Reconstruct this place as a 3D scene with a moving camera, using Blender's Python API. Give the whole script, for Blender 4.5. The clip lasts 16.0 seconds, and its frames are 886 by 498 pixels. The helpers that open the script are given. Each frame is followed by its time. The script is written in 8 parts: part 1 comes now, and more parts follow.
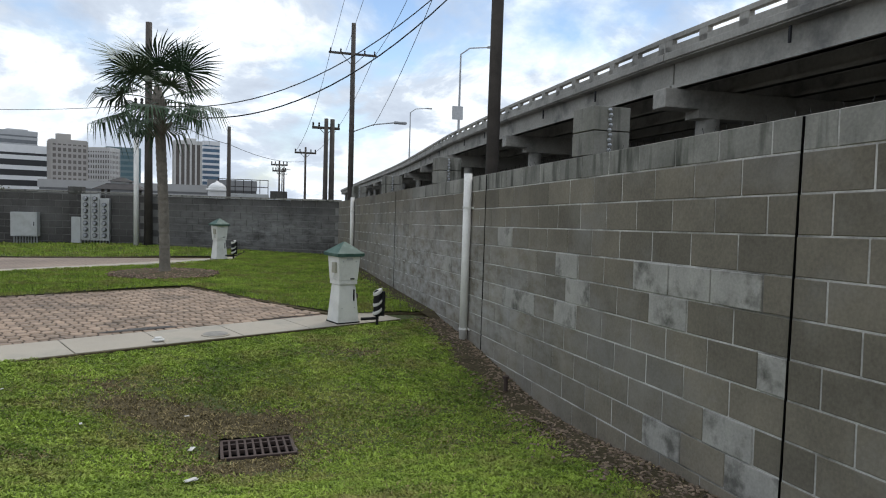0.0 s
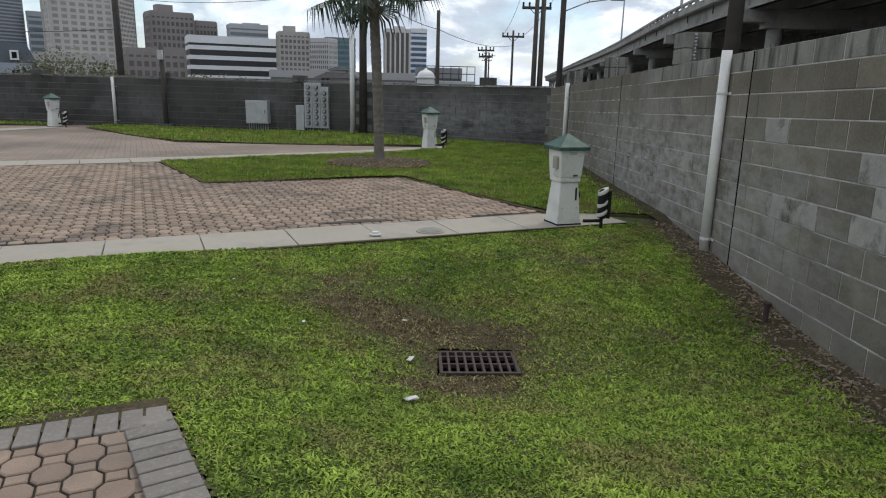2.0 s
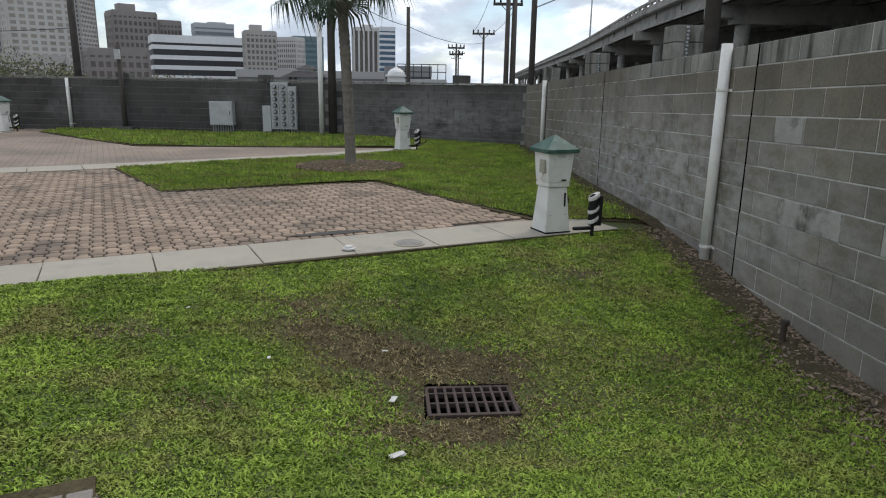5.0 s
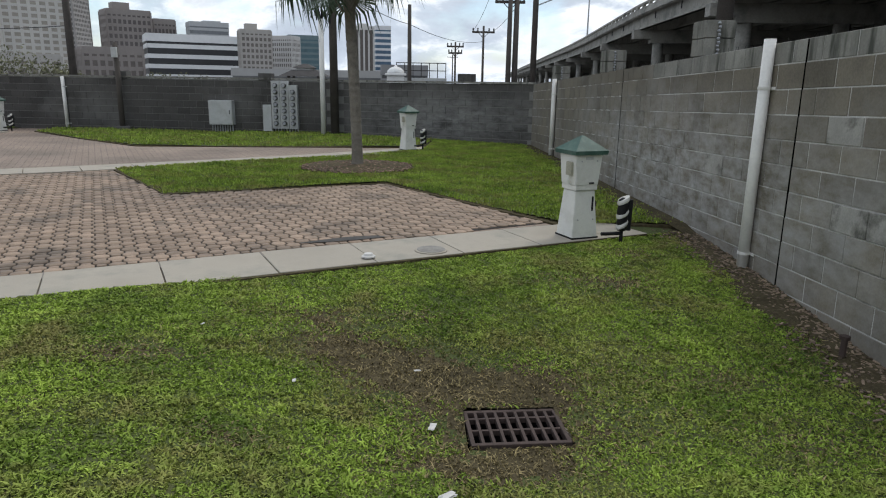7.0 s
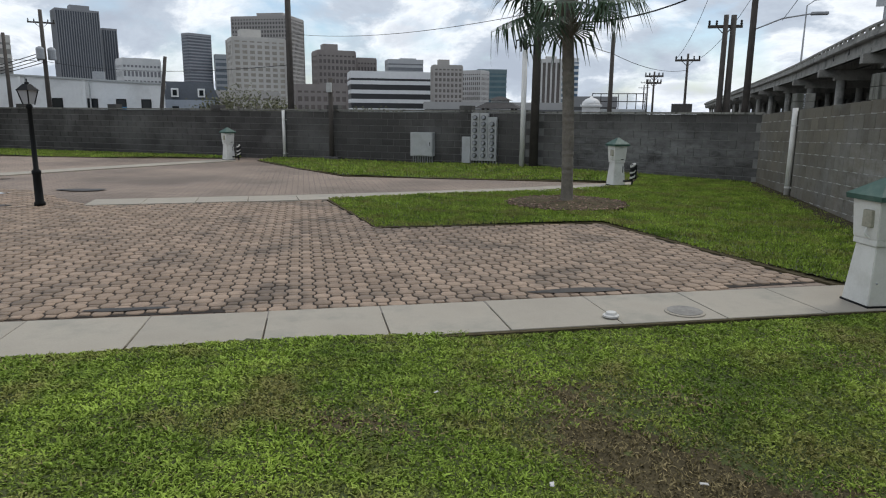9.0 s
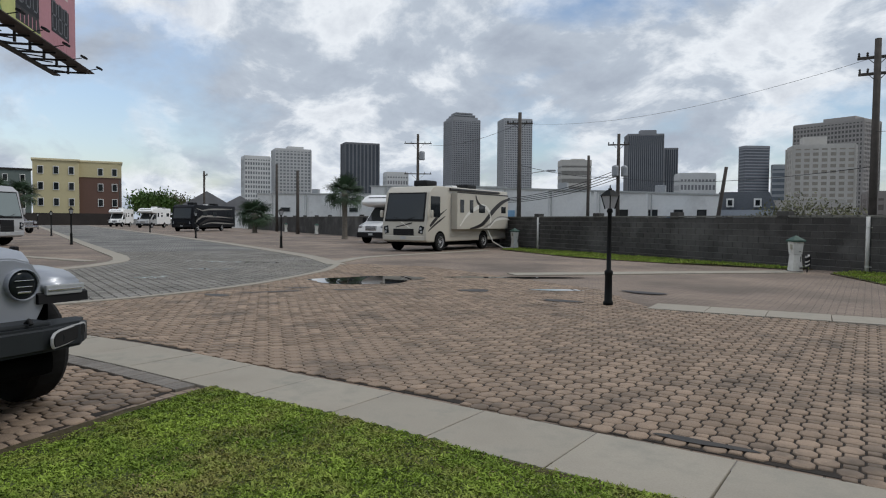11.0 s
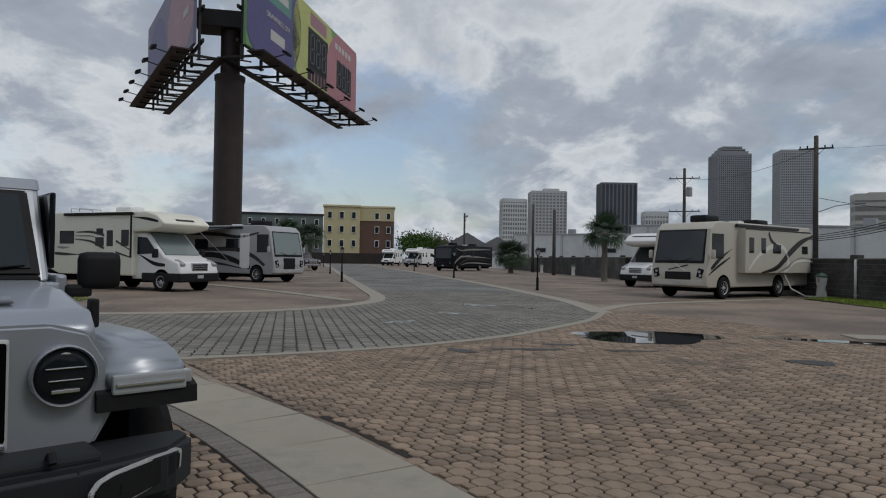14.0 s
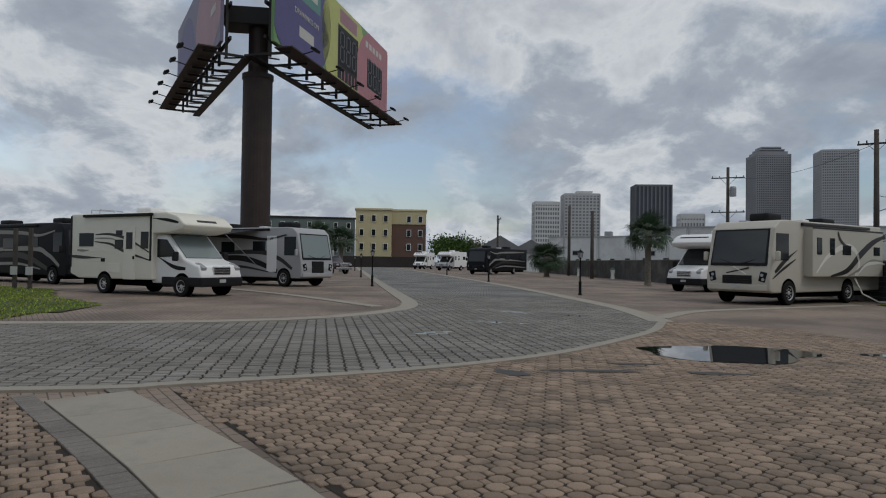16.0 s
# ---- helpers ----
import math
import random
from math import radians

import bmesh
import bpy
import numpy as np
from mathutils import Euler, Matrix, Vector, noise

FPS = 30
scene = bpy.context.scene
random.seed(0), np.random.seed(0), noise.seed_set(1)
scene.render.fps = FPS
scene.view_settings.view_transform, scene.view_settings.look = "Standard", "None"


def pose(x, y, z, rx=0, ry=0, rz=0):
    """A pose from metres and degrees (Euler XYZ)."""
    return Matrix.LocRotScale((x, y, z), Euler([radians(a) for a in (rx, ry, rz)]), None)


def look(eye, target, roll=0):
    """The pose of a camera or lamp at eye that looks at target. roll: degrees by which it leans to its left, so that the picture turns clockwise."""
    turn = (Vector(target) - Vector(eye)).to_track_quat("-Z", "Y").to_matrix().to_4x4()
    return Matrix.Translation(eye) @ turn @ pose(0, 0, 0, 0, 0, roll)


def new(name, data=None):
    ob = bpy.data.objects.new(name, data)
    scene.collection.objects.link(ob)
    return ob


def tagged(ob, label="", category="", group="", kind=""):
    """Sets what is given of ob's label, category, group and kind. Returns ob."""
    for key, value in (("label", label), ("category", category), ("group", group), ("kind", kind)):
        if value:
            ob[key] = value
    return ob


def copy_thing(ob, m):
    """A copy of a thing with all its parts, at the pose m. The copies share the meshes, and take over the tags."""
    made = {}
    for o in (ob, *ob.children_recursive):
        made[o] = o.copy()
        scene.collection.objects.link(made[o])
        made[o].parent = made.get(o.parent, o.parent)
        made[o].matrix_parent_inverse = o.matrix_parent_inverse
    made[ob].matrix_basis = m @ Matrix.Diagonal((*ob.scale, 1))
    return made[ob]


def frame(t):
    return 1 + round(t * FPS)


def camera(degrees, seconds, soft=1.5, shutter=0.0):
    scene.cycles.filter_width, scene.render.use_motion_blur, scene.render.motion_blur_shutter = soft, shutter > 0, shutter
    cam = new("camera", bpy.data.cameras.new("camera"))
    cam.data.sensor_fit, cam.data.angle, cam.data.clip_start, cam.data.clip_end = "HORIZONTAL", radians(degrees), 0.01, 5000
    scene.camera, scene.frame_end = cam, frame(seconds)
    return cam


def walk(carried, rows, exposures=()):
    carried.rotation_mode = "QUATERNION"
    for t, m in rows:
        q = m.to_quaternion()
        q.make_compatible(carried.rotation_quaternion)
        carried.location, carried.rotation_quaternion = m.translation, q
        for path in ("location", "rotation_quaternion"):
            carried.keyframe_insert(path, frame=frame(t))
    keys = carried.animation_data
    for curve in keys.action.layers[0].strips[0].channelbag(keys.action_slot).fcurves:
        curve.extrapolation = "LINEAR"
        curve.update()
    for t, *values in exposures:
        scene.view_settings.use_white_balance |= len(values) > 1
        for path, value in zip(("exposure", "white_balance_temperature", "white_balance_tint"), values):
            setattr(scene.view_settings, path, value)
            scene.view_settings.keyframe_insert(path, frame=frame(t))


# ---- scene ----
cam = camera(67.2, 16.0, soft=1.1)
PATH = [
    (0, (-0.154, -0.044, 1.567), (0.419, 1.867, 1.437), 1.8),
    (0.5, (-0.143, 0.254, 1.523), (0.048, 2.24, 1.385), 1.9),
    (1, (-0.19, 0.429, 1.505), (-0.175, 2.395, 1.139), 2.0),
    (1.5, (-0.251, 0.64, 1.556), (-0.249, 2.585, 1.09), 1.7),
    (2, (-0.286, 0.795, 1.546), (-0.292, 2.738, 1.074), 1.4),
    (2.5, (-0.274, 0.991, 1.542), (-0.283, 2.934, 1.069), 1.4),
    (3, (-0.321, 1.166, 1.53), (-0.334, 3.109, 1.056), 1.3),
    (3.5, (-0.373, 1.295, 1.557), (-0.379, 3.237, 1.081), 1.1),
    (4, (-0.364, 1.367, 1.566), (-0.332, 3.309, 1.09), 0.9),
    (6.5, (-0.422, 1.604, 1.522), (-0.333, 3.544, 1.047), 0.9),
    (7, (-0.621, 1.795, 1.536), (-0.531, 3.735, 1.058), 0.9),
    (7.5, (-0.765, 2.021, 1.534), (-0.675, 3.961, 1.054), 0.7),
    (8, (-0.946, 2.237, 1.553), (-0.853, 4.176, 1.072), 0.8),
    (8.5, (-1.126, 2.379, 1.56), (-1.177, 4.323, 1.091), 0.9),
    (9, (-1.189, 2.572, 1.519), (-1.624, 4.484, 1.124), 0.5),
    (9.5, (-1.276, 2.833, 1.461), (-2.089, 4.633, 1.15), 0.3),
    (10, (-1.397, 2.923, 1.429), (-2.56, 4.534, 1.202), 0.2),
    (12.5, (-3.605, 3.928, 1.384), (-5.541, 4.428, 1.405), 1.0),
    (13, (-4.006, 4.03, 1.388), (-5.948, 4.508, 1.413), 1.0),
    (13.5, (-4.41, 4.072, 1.391), (-6.368, 4.48, 1.418), 1.0),
    (14, (-4.837, 4.141, 1.376), (-6.8, 4.524, 1.406), 0.9),
    (14.5, (-5.289, 4.192, 1.366), (-7.257, 4.546, 1.4), 0.9),
    (15, (-5.75, 4.258, 1.363), (-7.723, 4.582, 1.398), 0.9),
    (15.5, (-6.185, 4.308, 1.358), (-8.161, 4.615, 1.395), 0.9),
    (16, (-6.639, 4.319, 1.35), (-8.618, 4.608, 1.389), 0.8),
]
walk(cam, [(t, look(eye, target, roll)) for t, eye, target, roll in PATH],
     exposures=[(0.0, 0.32), (0.5, 0.12), (1.0, -0.07), (1.6, 0.08), (3.0, 0.24), (8.0, 0.20), (9.5, -0.05), (10.2, -0.10), (12.3, -0.48), (16.0, -0.74)])
from mathutils.geometry import tessellate_polygon

# ---------------------------------------------------------------- light
world = bpy.data.worlds.new("sky_world")
scene.world = world
world.use_nodes = True
wn, wl = world.node_tree.nodes, world.node_tree.links
wn.clear()
SUN_EL, SUN_AZ = 52.0, 215.0


def wnode(kind, **kw):
    n = wn.new(kind)
    for k, v in kw.items():
        if k in ("operation", "blend_type", "data_type", "sky_type", "noise_dimensions"):
            if k == "operation":
                n.operation = v
            elif k == "blend_type":
                n.blend_type = v
            elif k == "data_type":
                n.data_type = v
            elif k == "sky_type":
                n.sky_type = v
    return n


sky = wnode("ShaderNodeTexSky", sky_type="NISHITA")
sky.sun_disc = False
sky.sun_elevation, sky.sun_rotation = radians(SUN_EL), radians(SUN_AZ)
sky.air_density, sky.dust_density, sky.ozone_density = 1.0, 1.5, 1.5
coord = wnode("ShaderNodeTexCoord")
sep = wnode("ShaderNodeSeparateXYZ")
wl.new(coord.outputs["Generated"], sep.inputs[0])
hz = wnode("ShaderNodeMath", operation="MAXIMUM")
wl.new(sep.outputs["Z"], hz.inputs[0])
hz.inputs[1].default_value = 0.0
hz2 = wnode("ShaderNodeMath", operation="ADD")
wl.new(hz.outputs[0], hz2.inputs[0])
hz2.inputs[1].default_value = 0.42
dx = wnode("ShaderNodeMath", operation="DIVIDE")
dy = wnode("ShaderNodeMath", operation="DIVIDE")
wl.new(sep.outputs["X"], dx.inputs[0])
wl.new(hz2.outputs[0], dx.inputs[1])
wl.new(sep.outputs["Y"], dy.inputs[0])
wl.new(hz2.outputs[0], dy.inputs[1])
plane = wnode("ShaderNodeCombineXYZ")
wl.new(dx.outputs[0], plane.inputs[0])
wl.new(dy.outputs[0], plane.inputs[1])


def sky_noise(scale, detail, rough, offset):
    m = wnode("ShaderNodeMapping")
    m.inputs["Location"].default_value = offset
    wl.new(plane.outputs[0], m.inputs[0])
    n = wnode("ShaderNodeTexNoise")
    n.inputs["Scale"].default_value = scale
    n.inputs["Detail"].default_value = detail
    n.inputs["Roughness"].default_value = rough
    n.inputs["Distortion"].default_value = 0.25
    wl.new(m.outputs[0], n.inputs["Vector"])
    return n


def sky_ramp(n, stops):
    r = wnode("ShaderNodeValToRGB")
    el = r.color_ramp.elements
    while len(el) < len(stops):
        el.new(0.5)
    for e, (p, c) in zip(el, stops):
        e.position, e.color = p, (*c, 1)
    wl.new(n.outputs["Fac"], r.inputs[0])
    return r


cover = sky_ramp(sky_noise(1.9, 12, 0.56, (3.1, 1.7, 0.0)), [(0.35, (0, 0, 0)), (0.49, (1, 1, 1))])
body_n = sky_ramp(sky_noise(3.2, 12, 0.60, (7.4, -2.2, 4.0)),
                  [(0.34, (4.05, 4.6, 5.5)), (0.46, (5.0, 5.65, 6.55)), (0.55, (8.5, 8.95, 9.5)), (0.66, (6.4, 6.85, 7.55))])
cloud_mix = wnode("ShaderNodeMixRGB", blend_type="MIX")
wl.new(cover.outputs[0], cloud_mix.inputs[0])
sky_gain = wnode("ShaderNodeMixRGB", blend_type="MULTIPLY")
sky_gain.inputs[0].default_value = 1.0
sky_gain.inputs[2].default_value = (1.5, 1.5, 1.5, 1)
wl.new(sky.outputs[0], sky_gain.inputs[1])
wl.new(sky_gain.outputs[0], cloud_mix.inputs[1])
wl.new(body_n.outputs[0], cloud_mix.inputs[2])
bg = wnode("ShaderNodeBackground")
bg.inputs["Strength"].default_value = 0.112
wl.new(cloud_mix.outputs[0], bg.inputs[0])
out = wnode("ShaderNodeOutputWorld")
wl.new(bg.outputs[0], out.inputs[0])

sun_data = bpy.data.lights.new("sun", "SUN")
sun_data.energy, sun_data.angle, sun_data.color = 1.5, radians(20), (1.0, 0.96, 0.9)
sun = new("sun", sun_data)
sun.matrix_world = pose(0, 0, 30, 90 - SUN_EL, 0, 180 - SUN_AZ + 180)

# ---------------------------------------------------------------- materials
MATS = {}


def material(name, color, rough=0.7, metal=0.0, var=0.25, scale=6.0, fine=60.0, bump=0.2, spec=0.4, tint=None,
             island=0.0, objrand=0.0, coat=0.0, stain=None, stain_scale=1.2, stain_amount=0.5, wet=0.0, dist=0.01,
             bloom=None, streak=None, stain_at=0.50):
    """A surface with variation at two scales, optional stains, relief and a little difference from piece to piece."""
    if name in MATS:
        return MATS[name]
    m = bpy.data.materials.new(name)
    m.use_nodes = True
    nt = m.node_tree
    n, l = nt.nodes, nt.links
    b = n["Principled BSDF"]
    b.inputs["Roughness"].default_value = rough
    b.inputs["Metallic"].default_value = metal
    b.inputs["Specular IOR Level"].default_value = spec
    b.inputs["Coat Weight"].default_value = coat
    tc = n.new("ShaderNodeTexCoord")
    geo = n.new("ShaderNodeNewGeometry")
    big = n.new("ShaderNodeTexNoise")
    big.inputs["Scale"].default_value = scale
    big.inputs["Detail"].default_value = 5
    small = n.new("ShaderNodeTexNoise")
    small.inputs["Scale"].default_value = fine
    small.inputs["Detail"].default_value = 3
    for t in (big, small):
        l.new(geo.outputs["Position"], t.inputs["Vector"])
    add = n.new("ShaderNodeMath")
    add.operation = "MULTIPLY_ADD"
    l.new(big.outputs["Fac"], add.inputs[0])
    add.inputs[1].default_value = 0.6
    mul = n.new("ShaderNodeMath")
    mul.operation = "MULTIPLY"
    l.new(small.outputs["Fac"], mul.inputs[0])
    mul.inputs[1].default_value = 0.4
    l.new(mul.outputs[0], add.inputs[2])
    ramp = n.new("ShaderNodeValToRGB")
    el = ramp.color_ramp.elements
    c2 = tint or color
    el[0].position, el[0].color = 0.3, (*[max(0, c * (1 - var)) for c in color], 1)
    el[1].position, el[1].color = 0.7, (*[min(1, c * (1 + var)) for c in c2], 1)
    l.new(add.outputs[0], ramp.inputs[0])
    col = ramp.outputs[0]
    if island or objrand:
        hsv = n.new("ShaderNodeHueSaturation")
        l.new(col, hsv.inputs["Color"])
        rnd = n.new("ShaderNodeMapRange")
        if island:
            l.new(geo.outputs["Random Per Island"], rnd.inputs[0])
        else:
            oi = n.new("ShaderNodeObjectInfo")
            l.new(oi.outputs["Random"], rnd.inputs[0])
        amt = island or objrand
        rnd.inputs[3].default_value, rnd.inputs[4].default_value = 1 - amt, 1 + amt
        l.new(rnd.outputs[0], hsv.inputs["Value"])
        col = hsv.outputs[0]
    if stain:
        sn = n.new("ShaderNodeTexNoise")
        sn.inputs["Scale"].default_value = stain_scale
        sn.inputs["Detail"].default_value = 7
        sn.inputs["Roughness"].default_value = 0.65
        l.new(geo.outputs["Position"], sn.inputs["Vector"])
        sr = n.new("ShaderNodeValToRGB")
        sr.color_ramp.elements[0].position = stain_at
        sr.color_ramp.elements[1].position = stain_at + 0.16
        sr.color_ramp.elements[1].color = (stain_amount,) * 3 + (1,)
        l.new(sn.outputs["Fac"], sr.inputs[0])
        mx = n.new("ShaderNodeMixRGB")
        l.new(sr.outputs[0], mx.inputs[0])
        l.new(col, mx.inputs[1])
        mx.inputs[2].default_value = (*stain, 1)
        col = mx.outputs[0]
        if wet:
            rr = n.new("ShaderNodeMapRange")
            l.new(sr.outputs[0], rr.inputs[0])
            rr.inputs[3].default_value, rr.inputs[4].default_value = rough, wet
            l.new(rr.outputs[0], b.inputs["Roughness"])
    if streak:
        # dark runs of algae, drawn out down the face
        smap = n.new("ShaderNodeMapping")
        smap.inputs["Scale"].default_value = (9.0, 9.0, 1.3)
        l.new(geo.outputs["Position"], smap.inputs[0])
        sk = n.new("ShaderNodeTexNoise")
        sk.inputs["Scale"].default_value, sk.inputs["Detail"].default_value = 1.0, 5
        l.new(smap.outputs[0], sk.inputs["Vector"])
        kr = n.new("ShaderNodeValToRGB")
        kr.color_ramp.elements[0].position, kr.color_ramp.elements[1].position = 0.52, 0.68
        l.new(sk.outputs["Fac"], kr.inputs[0])
        kx = n.new("ShaderNodeMixRGB")
        l.new(kr.outputs[0], kx.inputs[0])
        l.new(col, kx.inputs[1])
        kx.inputs[2].default_value = (*streak, 1)
        col = kx.outputs[0]
    if bloom:
        # white salt bloom: level tide lines in one patch of the wall, (centre, half size, colour)
        centre, half, tone = bloom
        bmap = n.new("ShaderNodeMapping")
        bmap.vector_type = "TEXTURE"
        bmap.inputs["Location"].default_value, bmap.inputs["Scale"].default_value = centre, half
        l.new(geo.outputs["Position"], bmap.inputs[0])
        ball = n.new("ShaderNodeTexGradient")
        ball.gradient_type = "SPHERICAL"
        l.new(bmap.outputs[0], ball.inputs[0])
        tmap = n.new("ShaderNodeMapping")
        tmap.inputs["Scale"].default_value = (1.0, 1.2, 2.6)
        l.new(geo.outputs["Position"], tmap.inputs[0])
        tide = n.new("ShaderNodeTexNoise")
        tide.inputs["Scale"].default_value, tide.inputs["Detail"].default_value = 2.8, 8
        tide.inputs["Roughness"].default_value = 0.7
        l.new(tmap.outputs[0], tide.inputs["Vector"])
        tr = n.new("ShaderNodeMapRange")
        l.new(tide.outputs["Fac"], tr.inputs[0])
        tr.inputs[1].default_value, tr.inputs[2].default_value = 0.36, 0.74
        bl = n.new("ShaderNodeMath")
        bl.operation = "MULTIPLY"
        l.new(tr.outputs[0], bl.inputs[0])
        sq = n.new("ShaderNodeMath")
        sq.operation = "MULTIPLY"
        sq.use_clamp = True
        l.new(ball.outputs["Fac"], sq.inputs[0])
        sq.inputs[1].default_value = 1.25
        l.new(sq.outputs[0], bl.inputs[1])
        bx = n.new("ShaderNodeMixRGB")
        l.new(bl.outputs[0], bx.inputs[0])
        l.new(col, bx.inputs[1])
        bx.inputs[2].default_value = (*tone, 1)
        col = bx.outputs[0]
    l.new(col, b.inputs["Base Color"])
    if bump:
        bp = n.new("ShaderNodeBump")
        bp.inputs["Strength"].default_value = bump
        bp.inputs["Distance"].default_value = dist
        l.new(add.outputs[0], bp.inputs["Height"])
        l.new(bp.outputs[0], b.inputs["Normal"])
    MATS[name] = m
    return m


def glass(name, color, rough=0.04):
    """Dark tinted vehicle or window glass."""
    if name in MATS:
        return MATS[name]
    m = bpy.data.materials.new(name)
    m.use_nodes = True
    b = m.node_tree.nodes["Principled BSDF"]
    b.inputs["Base Color"].default_value = (*color, 1)
    b.inputs["Roughness"].default_value = rough
    b.inputs["Specular IOR Level"].default_value = 0.22
    b.inputs["IOR"].default_value = 1.5
    MATS[name] = m
    return m


BLOOM = ((2.5, 9.8, 0.55), (2.0, 6.2, 1.15), (0.42, 0.42, 0.405))
M_BLOCK = material("concrete_block", (0.150, 0.133, 0.102), 0.9, var=0.32, scale=2.2, fine=55, bump=0.35, objrand=0.17,
                   stain=(0.255, 0.250, 0.236), stain_scale=0.75, stain_amount=0.48, bloom=BLOOM)
M_BLOCK_J = material("concrete_block_joined", (0.150, 0.133, 0.102), 0.9, var=0.32, scale=2.2, fine=55, bump=0.35, island=0.17,
                     stain=(0.255, 0.250, 0.236), stain_scale=0.75, stain_amount=0.48, bloom=BLOOM)
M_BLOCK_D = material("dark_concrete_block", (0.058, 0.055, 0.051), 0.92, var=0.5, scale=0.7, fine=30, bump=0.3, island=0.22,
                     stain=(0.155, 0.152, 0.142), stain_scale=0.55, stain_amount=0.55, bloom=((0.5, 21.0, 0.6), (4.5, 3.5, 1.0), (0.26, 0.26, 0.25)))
M_CAPBLOCK = material("weathered_cap_block", (0.215, 0.210, 0.185), 0.92, var=0.3, scale=4, fine=50, bump=0.3, objrand=0.14,
                      stain=(0.12, 0.12, 0.10), stain_scale=2.2, stain_amount=0.6, streak=(0.060, 0.062, 0.050))
M_PATCH = material("patched_block", (0.315, 0.305, 0.275), 0.92, var=0.22, scale=7, fine=60, bump=0.3,
                   stain=(0.085, 0.082, 0.070), stain_scale=4.5, stain_amount=0.9)
M_MORTAR = material("mortar", (0.46, 0.45, 0.42), 0.95, var=0.35, scale=5, fine=80, bump=0.2,
                    stain=(0.085, 0.080, 0.068), stain_scale=1.3, stain_amount=0.9)
M_CONC = material("concrete", (0.325, 0.294, 0.240), 0.88, var=0.16, scale=1.6, fine=90, bump=0.12, objrand=0.05,
                  stain=(0.20, 0.20, 0.17), stain_scale=1.6, stain_amount=0.6)
M_BRIDGE = material("bridge_concrete", (0.285, 0.275, 0.245), 0.9, var=0.24, scale=0.5, fine=8, bump=0.1,
                    stain=(0.10, 0.10, 0.095), stain_scale=0.45, stain_amount=0.75)
M_PAVER = material("paver", (0.245, 0.177, 0.123), 0.8, var=0.36, scale=1.1, fine=120, bump=0.4, island=0.26, dist=0.004,
                   stain=(0.060, 0.046, 0.033), stain_scale=1.1, stain_amount=0.72, tint=(0.290, 0.216, 0.156), wet=0.68, stain_at=0.48)
M_PAVER_O = material("paver_piece", (0.225, 0.165, 0.122), 0.85, var=0.3, scale=3, fine=120, bump=0.35, objrand=0.14, dist=0.004,
                     stain=(0.15, 0.12, 0.10), stain_scale=2.5, stain_amount=0.5)
M_PAVER_G = material("grey_paver", (0.165, 0.148, 0.128), 0.85, var=0.3, scale=2, fine=150, bump=0.3, objrand=0.12, dist=0.004,
                     stain=(0.30, 0.28, 0.26), stain_scale=40, stain_amount=0.35)
M_STREET = material("street_paver", (0.186, 0.173, 0.148), 0.7, var=0.3, scale=0.7, fine=120, bump=0.3, island=0.22, dist=0.004,
                    stain=(0.26, 0.25, 0.23), stain_scale=0.35, stain_amount=0.45)
M_BED = material("paver_bed", (0.027, 0.021, 0.016), 0.95, var=0.35, scale=2, fine=90, bump=0.2)
M_DIRT = material("bare_soil", (0.064, 0.053, 0.030), 0.95, spec=0.1, var=0.45, scale=5, fine=70, bump=0.6, dist=0.02,
                  stain=(0.13, 0.108, 0.062), stain_scale=30, stain_amount=0.5)
M_LAWN = material("lawn_soil", (0.034, 0.048, 0.011), 0.95, var=0.4, scale=1.4, fine=45, bump=0.9, dist=0.03, tint=(0.060, 0.076, 0.018),
                  stain=(0.11, 0.085, 0.042), stain_scale=0.9, stain_amount=0.35)
M_GRASS = material("grass_blades", (0.128, 0.225, 0.028), 0.7, var=0.45, scale=1.7, fine=9, bump=0, island=0.30, tint=(0.248, 0.330, 0.050), spec=0.2,
                   stain=(0.260, 0.200, 0.085), stain_scale=1.5, stain_amount=0.6, stain_at=0.48)
M_DRY = material("dry_grass", (0.208, 0.168, 0.082), 0.85, var=0.45, scale=4, fine=30, bump=0, island=0.6, spec=0.2)
M_GROUND = material("far_ground", (0.085, 0.082, 0.074), 0.95, var=0.3, scale=0.05, fine=2, bump=0.2)
M_WHITEPL = material("white_plastic", (0.62, 0.62, 0.58), 0.55, var=0.08, scale=4, fine=50, bump=0.03,
                     stain=(0.40, 0.39, 0.34), stain_scale=5, stain_amount=0.4)
M_GREENROOF = material("green_paint", (0.035, 0.085, 0.065), 0.6, var=0.25, scale=8, fine=60, bump=0.05,
                       stain=(0.12, 0.16, 0.14), stain_scale=8, stain_amount=0.4)
M_PVC = material("painted_pipe", (0.66, 0.65, 0.61), 0.5, var=0.1, scale=5, fine=40, bump=0.03)
M_GREYBOX = material("grey_enamel", (0.42, 0.43, 0.42), 0.5, var=0.1, scale=3, fine=40, bump=0.03,
                     stain=(0.25, 0.24, 0.22), stain_scale=4, stain_amount=0.4)
M_IRON = material("rusty_iron", (0.060, 0.042, 0.036), 0.8, metal=0.25, var=0.3, scale=20, fine=90, bump=0.2)
M_BLACK = material("black_plastic", (0.012, 0.012, 0.013), 0.6, spec=0.2, var=0.2, scale=8, fine=60, bump=0.05)
# near-black for joints, and for the shade of hollows and undersides put into colour
M_VOID = material("black_joint_and_hollow_shade", (0.004, 0.004, 0.004), 1.0, var=0.1, bump=0, spec=0.0)
M_LAMPBLK = material("black_enamel", (0.007, 0.008, 0.008), 0.6, spec=0.15, var=0.2, scale=8, fine=60, bump=0.03)
